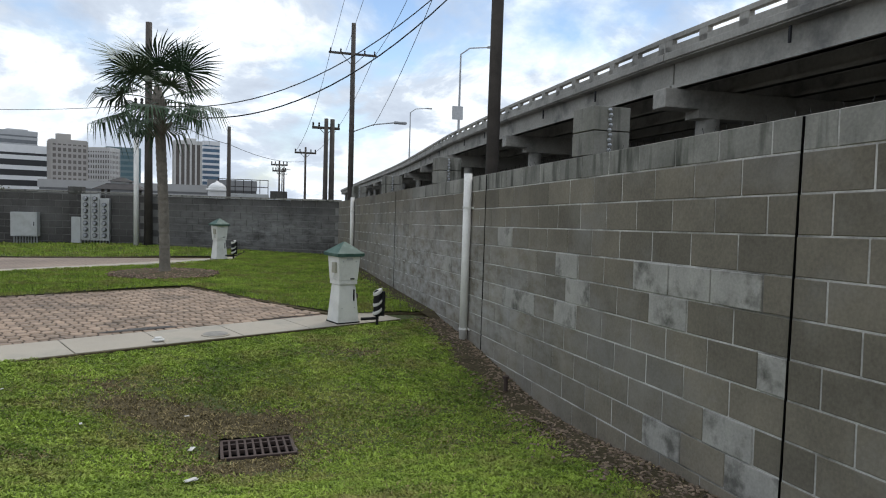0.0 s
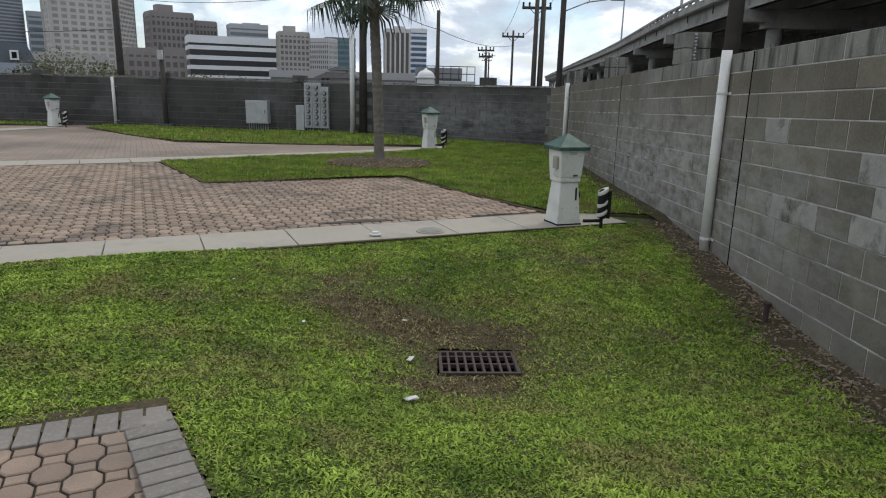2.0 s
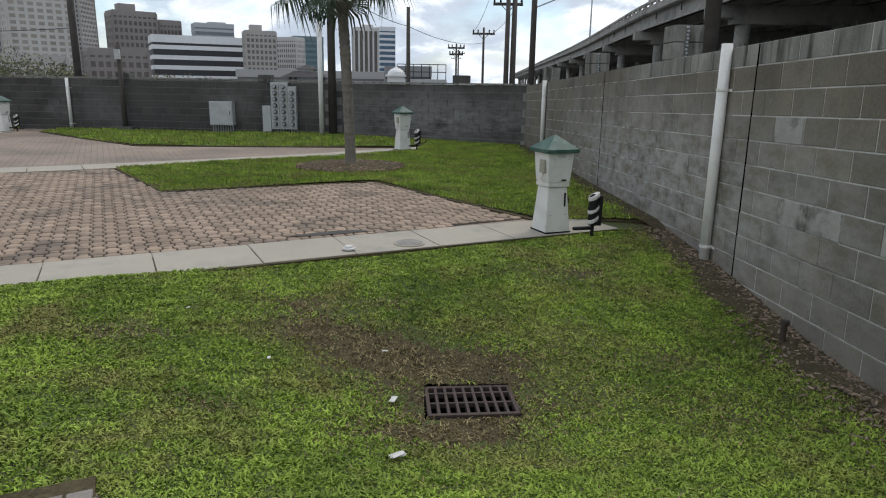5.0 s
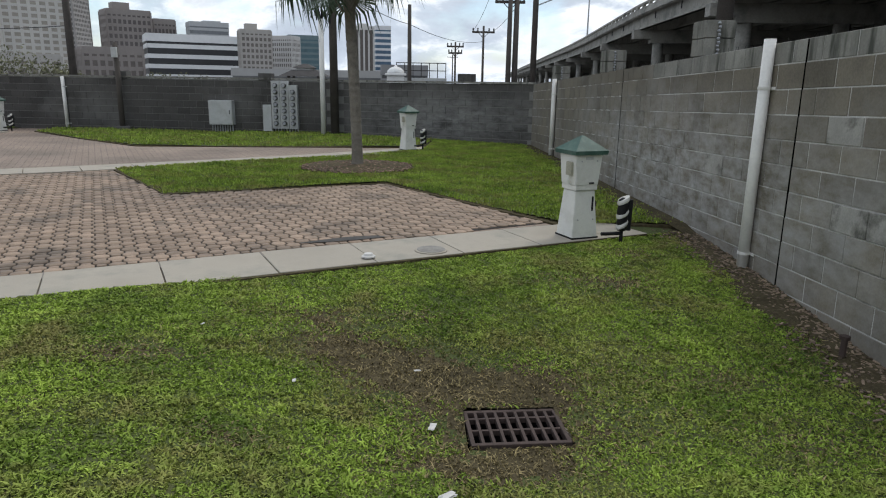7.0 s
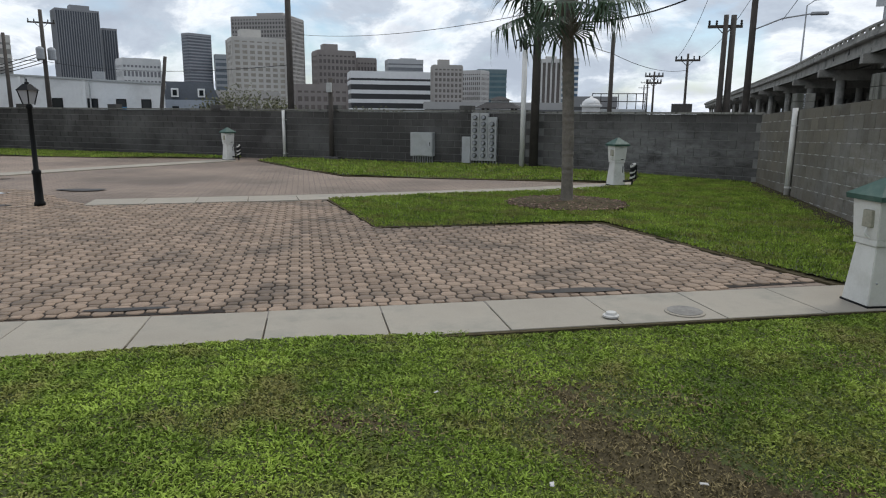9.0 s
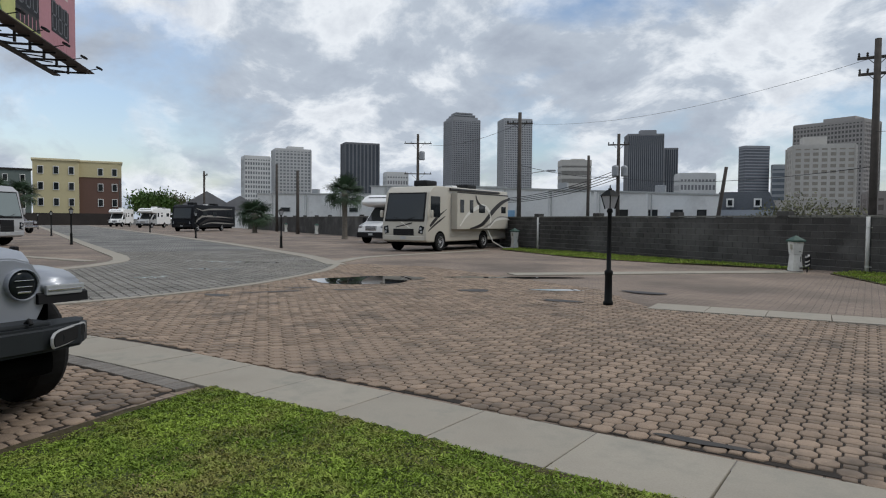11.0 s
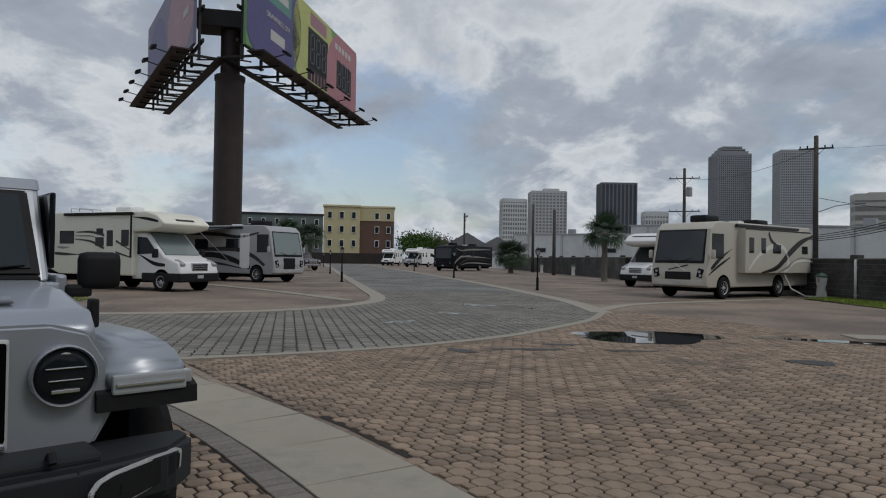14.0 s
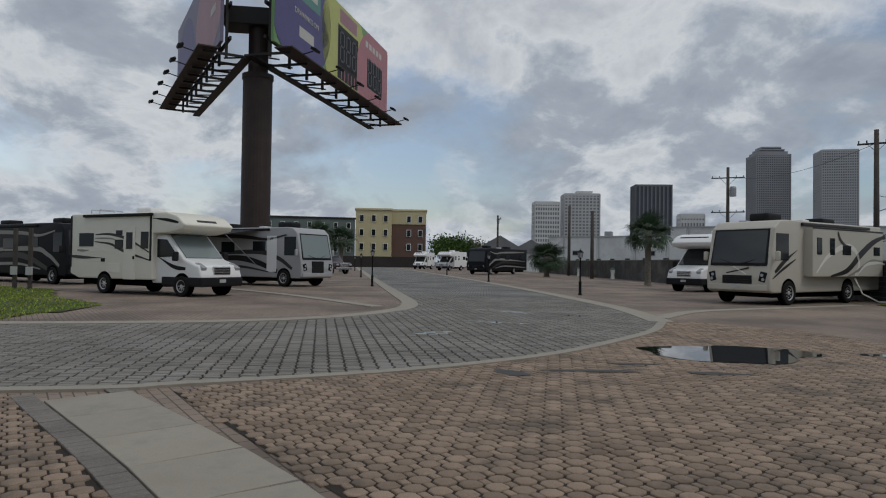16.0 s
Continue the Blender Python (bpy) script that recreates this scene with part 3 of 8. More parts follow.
def blades(name, poly, count, height, width, z, mat, label, keepout=None, lean=0.6):
    """Many short grass blades, two triangles each, in one mesh."""
    x0, x1 = min(p[0] for p in poly), max(p[0] for p in poly)
    y0, y1 = min(p[1] for p in poly), max(p[1] for p in poly)
    x, y = rng.uniform(x0, x1, count * 2), rng.uniform(y0, y1, count * 2)
    k = inside(x, y, poly)
    if keepout is not None:
        k &= keepout(x, y)
    x, y = x[k][:count], y[k][:count]
    n = len(x)
    zz = z(x, y)
    a = rng.uniform(0, 2 * np.pi, n)
    tuft = sum(np.sin(x * u + y * v + p) for u, v, p in ((31, 12, 0.3), (-17, 29, 1.1), (9, -37, 2.0), (47, 21, 0.7), (-26, -44, 3.1), (5, 7, 1.9))) / 3.0
    h = height * rng.uniform(0.5, 1.3, n) * np.clip(0.9 + 0.45 * tuft, 0.5, 1.35)
    w = width * rng.uniform(0.6, 1.3, n)
    tilt = rng.uniform(0.1, lean, n) * h
    b = rng.uniform(0, 2 * np.pi, n)
    ca, sa = np.cos(a), np.sin(a)
    p0 = np.stack([x - ca * w / 2, y - sa * w / 2, zz - 0.004], -1)
    p1 = np.stack([x + ca * w / 2, y + sa * w / 2, zz - 0.004], -1)
    mx, my = x + np.cos(b) * tilt * 0.45, y + np.sin(b) * tilt * 0.45
    p2 = np.stack([mx + ca * w * 0.42, my + sa * w * 0.42, zz + h * 0.6], -1)
    p3 = np.stack([mx - ca * w * 0.42, my - sa * w * 0.42, zz + h * 0.6], -1)
    p4 = np.stack([x + np.cos(b) * tilt * 1.4, y + np.sin(b) * tilt * 1.4, zz + h], -1)
    verts = np.stack([p0, p1, p2, p3, p4], 1).reshape(-1, 3)
    base = np.arange(n) * 5
    loops = np.concatenate([np.stack([base, base + 1, base + 2, base + 3], -1).ravel(), np.stack([base + 3, base + 2, base + 4], -1).ravel()])
    me = bpy.data.meshes.new(name)
    me.vertices.add(n * 5)
    me.vertices.foreach_set("co", verts.ravel())
    me.loops.add(n * 7)
    me.loops.foreach_set("vertex_index", loops.astype(np.int32))
    me.polygons.add(n * 2)
    me.polygons.foreach_set("loop_start", np.concatenate([np.arange(n) * 4, n * 4 + np.arange(n) * 3]).astype(np.int32))
    me.update(calc_edges=True)
    me.materials.append(mat)
    return tagged(new(name, me), label, "grass", kind="stuff")


def green_keep(x, y):
    on_drain = on_grate(x, y, 0.29, 0.20)
    return (rng.uniform(0, 1, x.shape) > bare(x, y) * 1.0 + 0.22 * (np.sin(x * 3.1 + 2 * np.sin(y * 2.3)) * np.sin(y * 3.7 + 1.5 * np.sin(x * 2.9)) > 0.25)) & ~on_drain


def dry_keep(x, y):
    on_drain = on_grate(x, y, 0.29, 0.20)
    return (rng.uniform(0, 1, x.shape) < bare(x, y) * 0.95 + 0.09 * (np.sin(x * 2.1 + 2 * np.sin(y * 1.7)) > 0.1)) & ~on_drain


LAWN_NEAR = [(2.5, 1.5), (2.5, 9.1), (1.9, 8.8), (-1.0, 7.50), (-4.0, 6.13), (-7.0, 4.90), (-7.70, 4.6), (-7.33, 4.0), (-5.9, 1.97), (-1.61, 3.79), (-0.15, 1.5)]
blades("grass", LAWN_NEAR, 430000, 0.0135, 0.0145, lawn_z, M_GRASS, "short green lawn grass blades", green_keep, 1.9)
blades("grass_dry", LAWN_NEAR, 190000, 0.015, 0.010, lawn_z, M_DRY, "dry brown grass and thatch in worn patches", dry_keep, 2.2)

blades("grass_south", [(2.5, -9.0), (2.5, 1.5), (-0.15, 1.5), (0.55, 0.42), (0.7, -9.0)], 70000, 0.016, 0.020, lawn_z, M_GRASS, "short green lawn grass blades along the wall", green_keep, 1.9)


def grown(poly):
    """The outline a hand wider, where the grass hangs over its edge."""
    c = (sum(p[0] for p in poly) / len(poly), sum(p[1] for p in poly) / len(poly))
    o = [(p[0] + 0.06 * (p[0] - c[0]) / math.dist(p, c), p[1] + 0.06 * (p[1] - c[1]) / math.dist(p, c)) for p in poly]
    return [(min(p[0], WALL_X), p[1]) for p in o]


def flat_z(x, y):
    return 0.015 + 0.02 * np.sin(x * 1.1) * np.sin(y * 0.9)


def island_keep(x, y):
    return rng.uniform(0, 1, x.shape) > np.exp(-(((x + 1.66) ** 2 + (y - 14.3) ** 2) / 0.9 ** 2) ** 3) * 1.2 + np.exp(-((x - 2.52) / 0.3) ** 2)


blades("grass_island", grown(ISLAND), 110000, 0.030, 0.016, flat_z, M_GRASS, "short green grass on the island", island_keep)
blades("grass_back", grown(BACKLAWN), 22000, 0.05, 0.025, flat_z, M_GRASS, "short green grass along the back wall")
blades("grass_far", FARLAWN, 60000, 0.05, 0.035, lambda x, y: 0.0 * x, M_GRASS, "green grass beside the parked motorhomes")
blades("grass_back_far", BACKLAWN2, 16000, 0.05, 0.03, flat_z, M_GRASS, "short green grass along the dark wall")

# bare soil strip under the long wall, and the mulch round the palm
bm = bmesh.new()
pts = []
for i in range(60):
    y = -4 + i * 0.4
    w = 0.30 + 0.12 * math.sin(i * 1.9) + 0.08 * math.sin(i * 0.7 + 1)
    z = lambda x: (float(lawn_z(np.array(x), np.array(y))) if y < 9.1 else float(flat_z(np.array(x), np.array(y)))) + 0.008
    pts.append([bm.verts.new((WALL_X, y, z(WALL_X))), bm.verts.new((WALL_X - w * 0.5, y, z(WALL_X - w * 0.5) + 0.012)), bm.verts.new((WALL_X - w, y, z(WALL_X - w) - 0.006))])
for a, b in zip(pts[:-1], pts[1:]):
    for k in range(2):
        bm.faces.new((a[k], a[k + 1], b[k + 1], b[k]))
bmesh.ops.recalc_face_normals(bm, faces=bm.faces[:])
solid("soil_strip", bm, M_DIRT, "bare brown soil strip with litter at the foot of the wall", "soil", kind="structure", smooth=True)
bm = bmesh.new()
lathe(bm, [(1.05, 0.0), (0.9, 0.035), (0.45, 0.055), (0.05, 0.07)], 28, (-1.66, 14.3, 0.02))
for v in bm.verts:
    v.co.x += 0.06 * noise.noise(v.co * 3)
    v.co.z += 0.015 * noise.noise(v.co * 7)
solid("mulch_ring", bm, M_DIRT, "ring of brown wood mulch and leaves round the palm", "mulch", kind="structure", smooth=True)
bm = bmesh.new()
for k in range(900):
    a, r = random.uniform(0, 6.28), 1.05 * math.sqrt(random.random())
    box(bm, (-1.66 + r * math.cos(a), 14.3 + r * math.sin(a), 0.085 - r * 0.04), (random.uniform(0.03, 0.09), 0.02, 0.012), rot=Euler((random.uniform(-0.4, 0.4), random.uniform(-0.4, 0.4), random.uniform(0, 3))).to_matrix())
solid("mulch_chips", bm, material("bark_chips", (0.17, 0.115, 0.085), 0.95, var=0.3, bump=0, island=0.6), "loose brown bark chips round the palm", "mulch", kind="stuff")
bm = bmesh.new()
for k in range(2000):
    y = random.uniform(0.5, 9.0)
    x = WALL_X - abs(random.gauss(0, 0.2))
    box(bm, (x, y, float(lawn_z(np.array(x), np.array(y))) + 0.016), (random.uniform(0.015, 0.05), 0.014, 0.008), rot=Euler((random.uniform(-0.4, 0.4), random.uniform(-0.4, 0.4), random.uniform(0, 3))).to_matrix())
solid("leaf_litter", bm, material("leaf_litter", (0.18, 0.135, 0.095), 0.95, var=0.3, bump=0, island=0.6), "dry brown leaf litter along the wall foot", "litter", kind="stuff")

# soil under the lawn edges
for nm, ln in (("island_edge", ISLAND), ("lawn_edge", LAWN[2:11]), ("back_edge", BACKLAWN), ("far_back_edge", BACKLAWN2)):
    bm = bmesh.new()
    ribbon(bm, list(ln) + ([ln[0]] if nm != "lawn_edge" else []), 0.09, -0.10, 0.006)
    bmesh.ops.recalc_face_normals(bm, faces=bm.faces[:])
    solid(nm, bm, M_DIRT, "dark soil edge between lawn and paving", "soil", kind="structure")

# slab walks


def slab_walk(name, line, label, length=0.866, z=0.012, thick=0.09, first=0.0):
    """A walk of square concrete slabs laid one by one along a line."""
    top = thing(name, label, "walkway", pose(0, 0, 0), kind="structure")
    run = [0.0]
    for p, q in zip(line[:-1], line[1:]):
        run.append(run[-1] + math.dist(p, q))
    xs, ys = [p[0] for p in line], [p[1] for p in line]
    cuts = ([0.0] if first else []) + [first + k * length for k in range(int((run[-1] - first) / length) + 1)]
    for d0, d1 in zip(cuts[:-1], cuts[1:]):
        p, q = [(float(np.interp(d, run, xs)), float(np.interp(d, run, ys))) for d in (d0, d1)]
        me = slab_walk.mesh
        if me is None:
            bm2 = boxm((0, 0, -thick / 2), (length - 0.010, 2 * HALF, thick), 0.008)
            me = slab_walk.mesh = link_mesh("slab", bm2, M_CONC)
        ob = new("slab", me)
        ob.parent = top
        ob.matrix_world = pose((p[0] + q[0]) / 2, (p[1] + q[1]) / 2, z + random.uniform(-0.002, 0.002), 0, 0, math.degrees(math.atan2(q[1] - p[1], q[0] - p[0]))) @ Matrix.Diagonal(((d1 - d0) / length, 1, 1, 1))
    return top


slab_walk.mesh = None
slab_walk("walkway_1", WALK1, "pale grey concrete slab walk beside the lawn", first=0.51)
slab_walk("walkway_2", WALK2, "pale concrete slab walk between two lots")
slab_walk("walkway_3", WALK3, "pale concrete slab walk far across the lots")

# concrete ribbons along the street
for nm, ln, hw in (("curb_east", STREET_E, 0.10), ("curb_north", STREET_N, 0.30), ("curb_south", STREET_S, 0.26)):
    bm = bmesh.new()
    ribbon(bm, ln, hw, -0.08, 0.014)
    bmesh.ops.recalc_face_normals(bm, faces=bm.faces[:])
    solid(nm, bm, M_CONC, "flush pale concrete band edging the street", "curb", kind="structure")
bm = bmesh.new()
ribbon(bm, smooth_line([(-22.6, 12.2), (-25.0, 14.6), (-26.6, 18.5), (-28.2, 22.5)]), 0.22, -0.08, 0.012)
bmesh.ops.recalc_face_normals(bm, faces=bm.faces[:])
solid("walkway_4", bm, M_CONC, "pale concrete band beside the beige motorhome", "walkway", kind="structure")
bm = bmesh.new()
ribbon(bm, smooth_line([(-26.5, 5.3), (-33.0, 2.2), (-39.0, -1.5)]), 0.22, -0.08, 0.012)
bmesh.ops.recalc_face_normals(bm, faces=bm.faces[:])
solid("walkway_5", bm, M_CONC, "pale concrete band between two motorhome lots", "walkway", kind="structure")

# ---------------------------------------------------------------- block walls
BL, BH, BT = 0.413, 0.211, 0.2


def block_mesh(name, l, h, t, mat):
    bm2 = boxm((0, 0, 0), (t, l - 0.010, h - 0.010))
    es = [e for e in bm2.edges]
    bmesh.ops.bevel(bm2, geom=es, offset=0.004, segments=1, affect="EDGES")
    return link_mesh(name, bm2, mat)


MB_FULL = block_mesh("block", BL, BH, BT, M_BLOCK)
MB_CAP = block_mesh("block", BL, BH - 0.025, BT, M_CAPBLOCK)
MB_HALF = block_mesh("block", BL / 2, BH, BT, M_BLOCK)
MB_CAPHALF = block_mesh("block", BL / 2, BH - 0.025, BT, M_CAPBLOCK)
MB_PATCHHALF = block_mesh("block", BL / 2, BH, BT + 0.012, M_PATCH)
MB_PATCH = block_mesh("block", BL, BH, BT + 0.012, M_PATCH)


def box_arrays(c, s, yaw=0.0):
    """Corners of a plain box, to join many cheaply."""
    ca, sa = math.cos(yaw), math.sin(yaw)
    o = []
    for k in range(8):
        x, y, z = s[0] / 2 * (1 if k & 1 else -1), s[1] / 2 * (1 if k & 2 else -1), s[2] / 2 * (1 if k & 4 else -1)
        o.append((c[0] + ca * x - sa * y, c[1] + sa * x + ca * y, c[2] + z))
    return o


BOXF = ((0, 2, 3, 1), (4, 5, 7, 6), (0, 1, 5, 4), (2, 6, 7, 3), (0, 4, 6, 2), (1, 3, 7, 5))


def joined(name, boxes, mat):
    v, f = [], []
    for b in boxes:
        k = len(v)
        v += b
        f += [tuple(k + i for i in q) for q in BOXF]
    return quads(name, v, f, mat)


wall_e = thing("wall_east", "tall grey concrete-block boundary wall, patched and water-stained", "wall", pose(0, 0, 0), kind="structure")
bm = bmesh.new()
v = []
for y in (-9.0, CORNER[1] + 0.1):
    for x in (WALL_X + 0.005, WALL_X + BT - 0.004):
        for z in (wall_top(y) - 12 * BH, wall_top(y) - 0.006):
            v.append(bm.verts.new((x, y, z)))
for q in ((0, 1, 3, 2), (4, 6, 7, 5), (0, 4, 5, 1), (2, 3, 7, 6), (1, 5, 7, 3), (0, 2, 6, 4)):
    bm.faces.new([v[i] for i in q])
bmesh.ops.recalc_face_normals(bm, faces=bm.faces[:])
part("mortar_core", bm, M_MORTAR, wall_e, "pale mortar joints")
slope = math.degrees(math.atan(-0.029))
rest = []
PATCHES = ((3.08, 4), (3.49, 4), (3.90, 4), (3.70, 5), (4.94, 5), (5.35, 6), (6.60, 3), (3.08, 8), (2.77, 6), (3.08, 9), (3.50, 9), (5.15, 4), (6.0, 6), (6.42, 6), (1.64, 6), (8.6, 5))
JOINTS = (2.67, 2.67 + 11 * BL)
EDGES = [2.67 + 11 * BL * k for k in (-1, 0, 1, 2, 3)] + [CORNER[1] - 0.02]
count = 0
for row in range(12):
    cells = []
    for y0, y1 in zip(EDGES[:-1], EDGES[1:]):
        y = y0
        while y < y1 - 0.05:
            step = BL / 2 if (row % 2 == 0 and y == y0) else BL
            step = min(step, y1 - y)
            cells.append((y + step / 2, step))
            y += step
    for y, size in cells:
        h = BH - 0.025 if row == 0 else BH
        z = wall_top(y) - (h / 2 if row == 0 else BH * (row + 0.5) - 0.025)
        half = size < BL * 0.7
        if 0.9 < y < 10.6 and count < 300:
            patched = any(r == row and abs(y - p) < size / 2 for p, r in PATCHES)
            me = (MB_CAPHALF if half else MB_CAP) if row == 0 else (MB_PATCHHALF if half else MB_PATCH) if patched else (MB_HALF if half else MB_FULL)
            ob = new("block", me)
            ob.parent = wall_e
            ob.matrix_world = pose(WALL_X + BT / 2 + random.uniform(-0.002, 0.002), y, z, slope, 0, 0)
            count += 1
        else:
            rest.append(box_arrays((WALL_X + BT / 2, y, z), (BT, size - 0.01, h - 0.01)))
ob = new("blocks_rest", joined("blocks_rest", rest, M_BLOCK_J))
ob.parent = wall_e
tagged(ob, kind="stuff")
for k, y in enumerate(JOINTS + (12.0, 16.7)):
    part("control_joint", boxm((WALL_X + 0.001, y, wall_top(y) - 1.15), (0.012, 0.009, 2.28)), M_VOID, wall_e, "dark vertical control joint")
# little wire spikes along the top
bm = bmesh.new()
for k in range(130):
    y = 0.2 + k * 0.105 + random.uniform(-0.02, 0.02)
    z = wall_top(y)
    rod(bm, (WALL_X + 0.1, y, z - 0.01), (WALL_X + 0.1 + random.uniform(-0.03, 0.03), y + random.uniform(-0.03, 0.03), z + 0.05), 0.0025, 0.0015, 4)
ob = part("wire_spikes", bm, M_DKSTEEL, wall_e, "thin wire spikes along the wall top")
tagged(ob, kind="stuff")
# piers rising behind the wall
for y, h in ((4.98, 0.40), (9.4, 0.38), (13.2, 0.36), (17.2, 0.33)):
    pr = thing("wall_pier", "grey block pier rising above the wall, mossy and stained", "pier", pose(WALL_X + 0.175, y, wall_top(y)), "piers on the wall")
    for k in range(2):
        part("block", boxm((0, 0, h * (k + 0.5) / 2), (0.33, 0.36, h / 2 - 0.008), 0.006), M_CAPBLOCK, pr)
    bm = bmesh.new()
    for k in range(9):
        lathe(bm, [(0.012, 0), (0.02, 0.015), (0.012, 0.03)], 6, (-0.03 + 0.008 * (k % 2), -0.195, h - 0.05 - 0.04 * k))
    part("chain", bm, M_STEEL, pr, "hanging galvanised chain")

# back wall: darker blocks, several straight runs
for s, (a, b) in enumerate(zip(NW[:-1], NW[1:])):
    dvec = Vector((b[0] - a[0], b[1] - a[1]))
    L = dvec.length
    ang = math.atan2(dvec.y, dvec.x)
    nrm = Vector((-math.sin(ang), math.cos(ang)))
    if nrm.y < 0:
        nrm = -nrm
    top0, top1 = (1.60, 1.56) if s == 0 else (1.56, 1.66) if s == 1 else (1.66, 1.75)
    w = thing("wall_north" + ("", "_mid", "_far")[s], "dark weathered concrete-block boundary wall", "wall", pose(0, 0, 0), kind="structure")
    core, rest = [], []
    mid = Vector(a) + dvec * 0.5 + nrm * (BT / 2 + 0.006)
    core.append(box_arrays((mid.x, mid.y, (top0 + top1) / 2 - 0.9), (L, BT - 0.012, 1.79), ang))
    ob = new("mortar_core", joined("mortar_core", core, material("dark_mortar", (0.20, 0.197, 0.185), 0.95, var=0.3, scale=2, fine=40)))
    ob.parent = w
    rows = 9 if s < 2 else 0
    for row in range(rows):
        for i in range(int(L / BL)):
            t = BL * (i + (0.5 if row % 2 else 0.0) + 0.25)
            if t > L - 0.2:
                continue
            p = Vector(a) + dvec.normalized() * t + nrm * (BT / 2)
            z = top0 + (top1 - top0) * t / L - BH * (row + 0.5)
            rest.append(box_arrays((p.x, p.y, z), (BL - 0.016, BT, BH - 0.016), ang))
    if rows == 0:
        rest.append(box_arrays((mid.x, mid.y, 0.85), (L, BT, 1.8), ang))
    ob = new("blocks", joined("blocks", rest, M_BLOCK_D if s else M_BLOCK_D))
    ob.parent = w
    tagged(ob, kind="stuff")
    cap = [box_arrays(((Vector(a) + dvec * 0.5 + nrm * 0.1).x, (Vector(a) + dvec * 0.5 + nrm * 0.1).y, (top0 + top1) / 2 + 0.03), (L, BT + 0.06, 0.05), ang)]
    ob = new("coping", joined("coping", cap, M_CAPBLOCK))
    ob.parent = w
    nb = int(L / 4.6)
    for i in range(nb):
        p = Vector(a) + dvec.normalized() * (2.0 + i * 4.6) + nrm * 0.12
        part("pier_stub", boxm((p.x, p.y, top0 + 0.13), (0.42, 0.30, 0.22), 0.01, Matrix.Rotation(ang, 3, "Z")), M_BLOCK_D, w)

# ---------------------------------------------------------------- the elevated road
BENTS = [4.0 + 20.7 * k for k in range(-2, 20)]


def deck_x(y):
    """Where the west edge of the elevated road runs."""
    return float(np.interp(y, [-40, 10, 19, 35, 65, 116, 210, 400], [16.4, 16.6, 16.8, 17.3, 20.0, 26.6, 36.0, 55.0]))


viaduct = thing("viaduct", "grey concrete elevated highway on bents, with an open parapet", "bridge", pose(0, 0, 0), kind="structure")
for k, (y0, y1) in enumerate(zip(BENTS[:-1], BENTS[1:])):
    x0, x1 = deck_x(y0), deck_x(y1)
    L = math.hypot(x1 - x0, y1 - y0)
    ang = math.atan2(y1 - y0, x1 - x0)
    sec = thing("deck_span", "", "", pose(x0, y0, 0, 0, 0, math.degrees(ang)))
    sec.parent = viaduct
    bm = bmesh.new()
    # slab and kerb, drawn along the span: local x is along, local -y is east
    box(bm, (L / 2, -21.0, 7.98), (L - 0.06, 42.4, 0.26))
    box(bm, (L / 2, 0.12, 8.06), (L - 0.06, 0.35, 0.30), 0.03)
    part("deck_slab", bm, M_BRIDGE, sec)
    for g in range(15 if y0 < 90 else 3):
        yy = -0.35 - 2.8 * g
        bm = bmesh.new()
        prism(bm, [(0.06, 6.78), (L - 0.06, 6.78), (L - 0.06, 7.85), (0.06, 7.85)], yy - 0.18, yy + 0.10, "y")
        box(bm, (L / 2, yy - 0.02, 6.86), (L - 0.14, 0.50, 0.16))
        part("girder", bm, M_BRIDGE, sec)
    bm = bmesh.new()
    box(bm, (L / 2, 0.12, 8.80), (L - 0.06, 0.26, 0.20), 0.02)
    box(bm, (L / 2, 0.12, 8.34), (L - 0.06, 0.24, 0.26), 0.01)
    npost = 9
    for i in range(npost + 1):
        box(bm, (0.25 + (L - 0.5) * i / npost, 0.12, 8.55), (0.5, 0.24, 0.66), 0.015)
    part("parapet", bm, M_BRIDGE, sec, "open concrete parapet")
    if -10 < y0 < 70:
        for f in (0.32, 0.67):
            part("drain_pipe", boxm((L * f, 0.14, 7.45), (0.10, 0.08, 0.55), 0.02), M_BLACK, sec)
    bm = bmesh.new()
    box(bm, (0.0, -20.6, 6.35), (1.0, 42.0, 0.80), 0.05)
    prism(bm, [(-0.5, 6.0), (0.5, 6.0), (0.5, 5.6), (-0.5, 5.6)], -27.5, -1.2, "y")
    part("pier_cap", bm, M_BRIDGE, sec)
    for yy in (-2.0, -8.0, -14.0, -20.0, -26.0, -33.0, -39.0):
        bm = bmesh.new()
        rod(bm, (0, yy, -0.9), (0, yy, 5.7), 0.50, 0.50, 18)
        part("column", bm, M_BRIDGE, sec, smooth=True)

# added wall: closes the far side so the space under the deck stays dark
solid("wall_beyond", boxm((56.0, 85.0, 2.95), (0.4, 300.0, 7.7)), material("light_blocking_wall", (0.06, 0.06, 0.058), 0.95, var=0.3, scale=0.3, fine=3), "plain dark wall added behind the viaduct to keep light out", "wall", kind="structure")

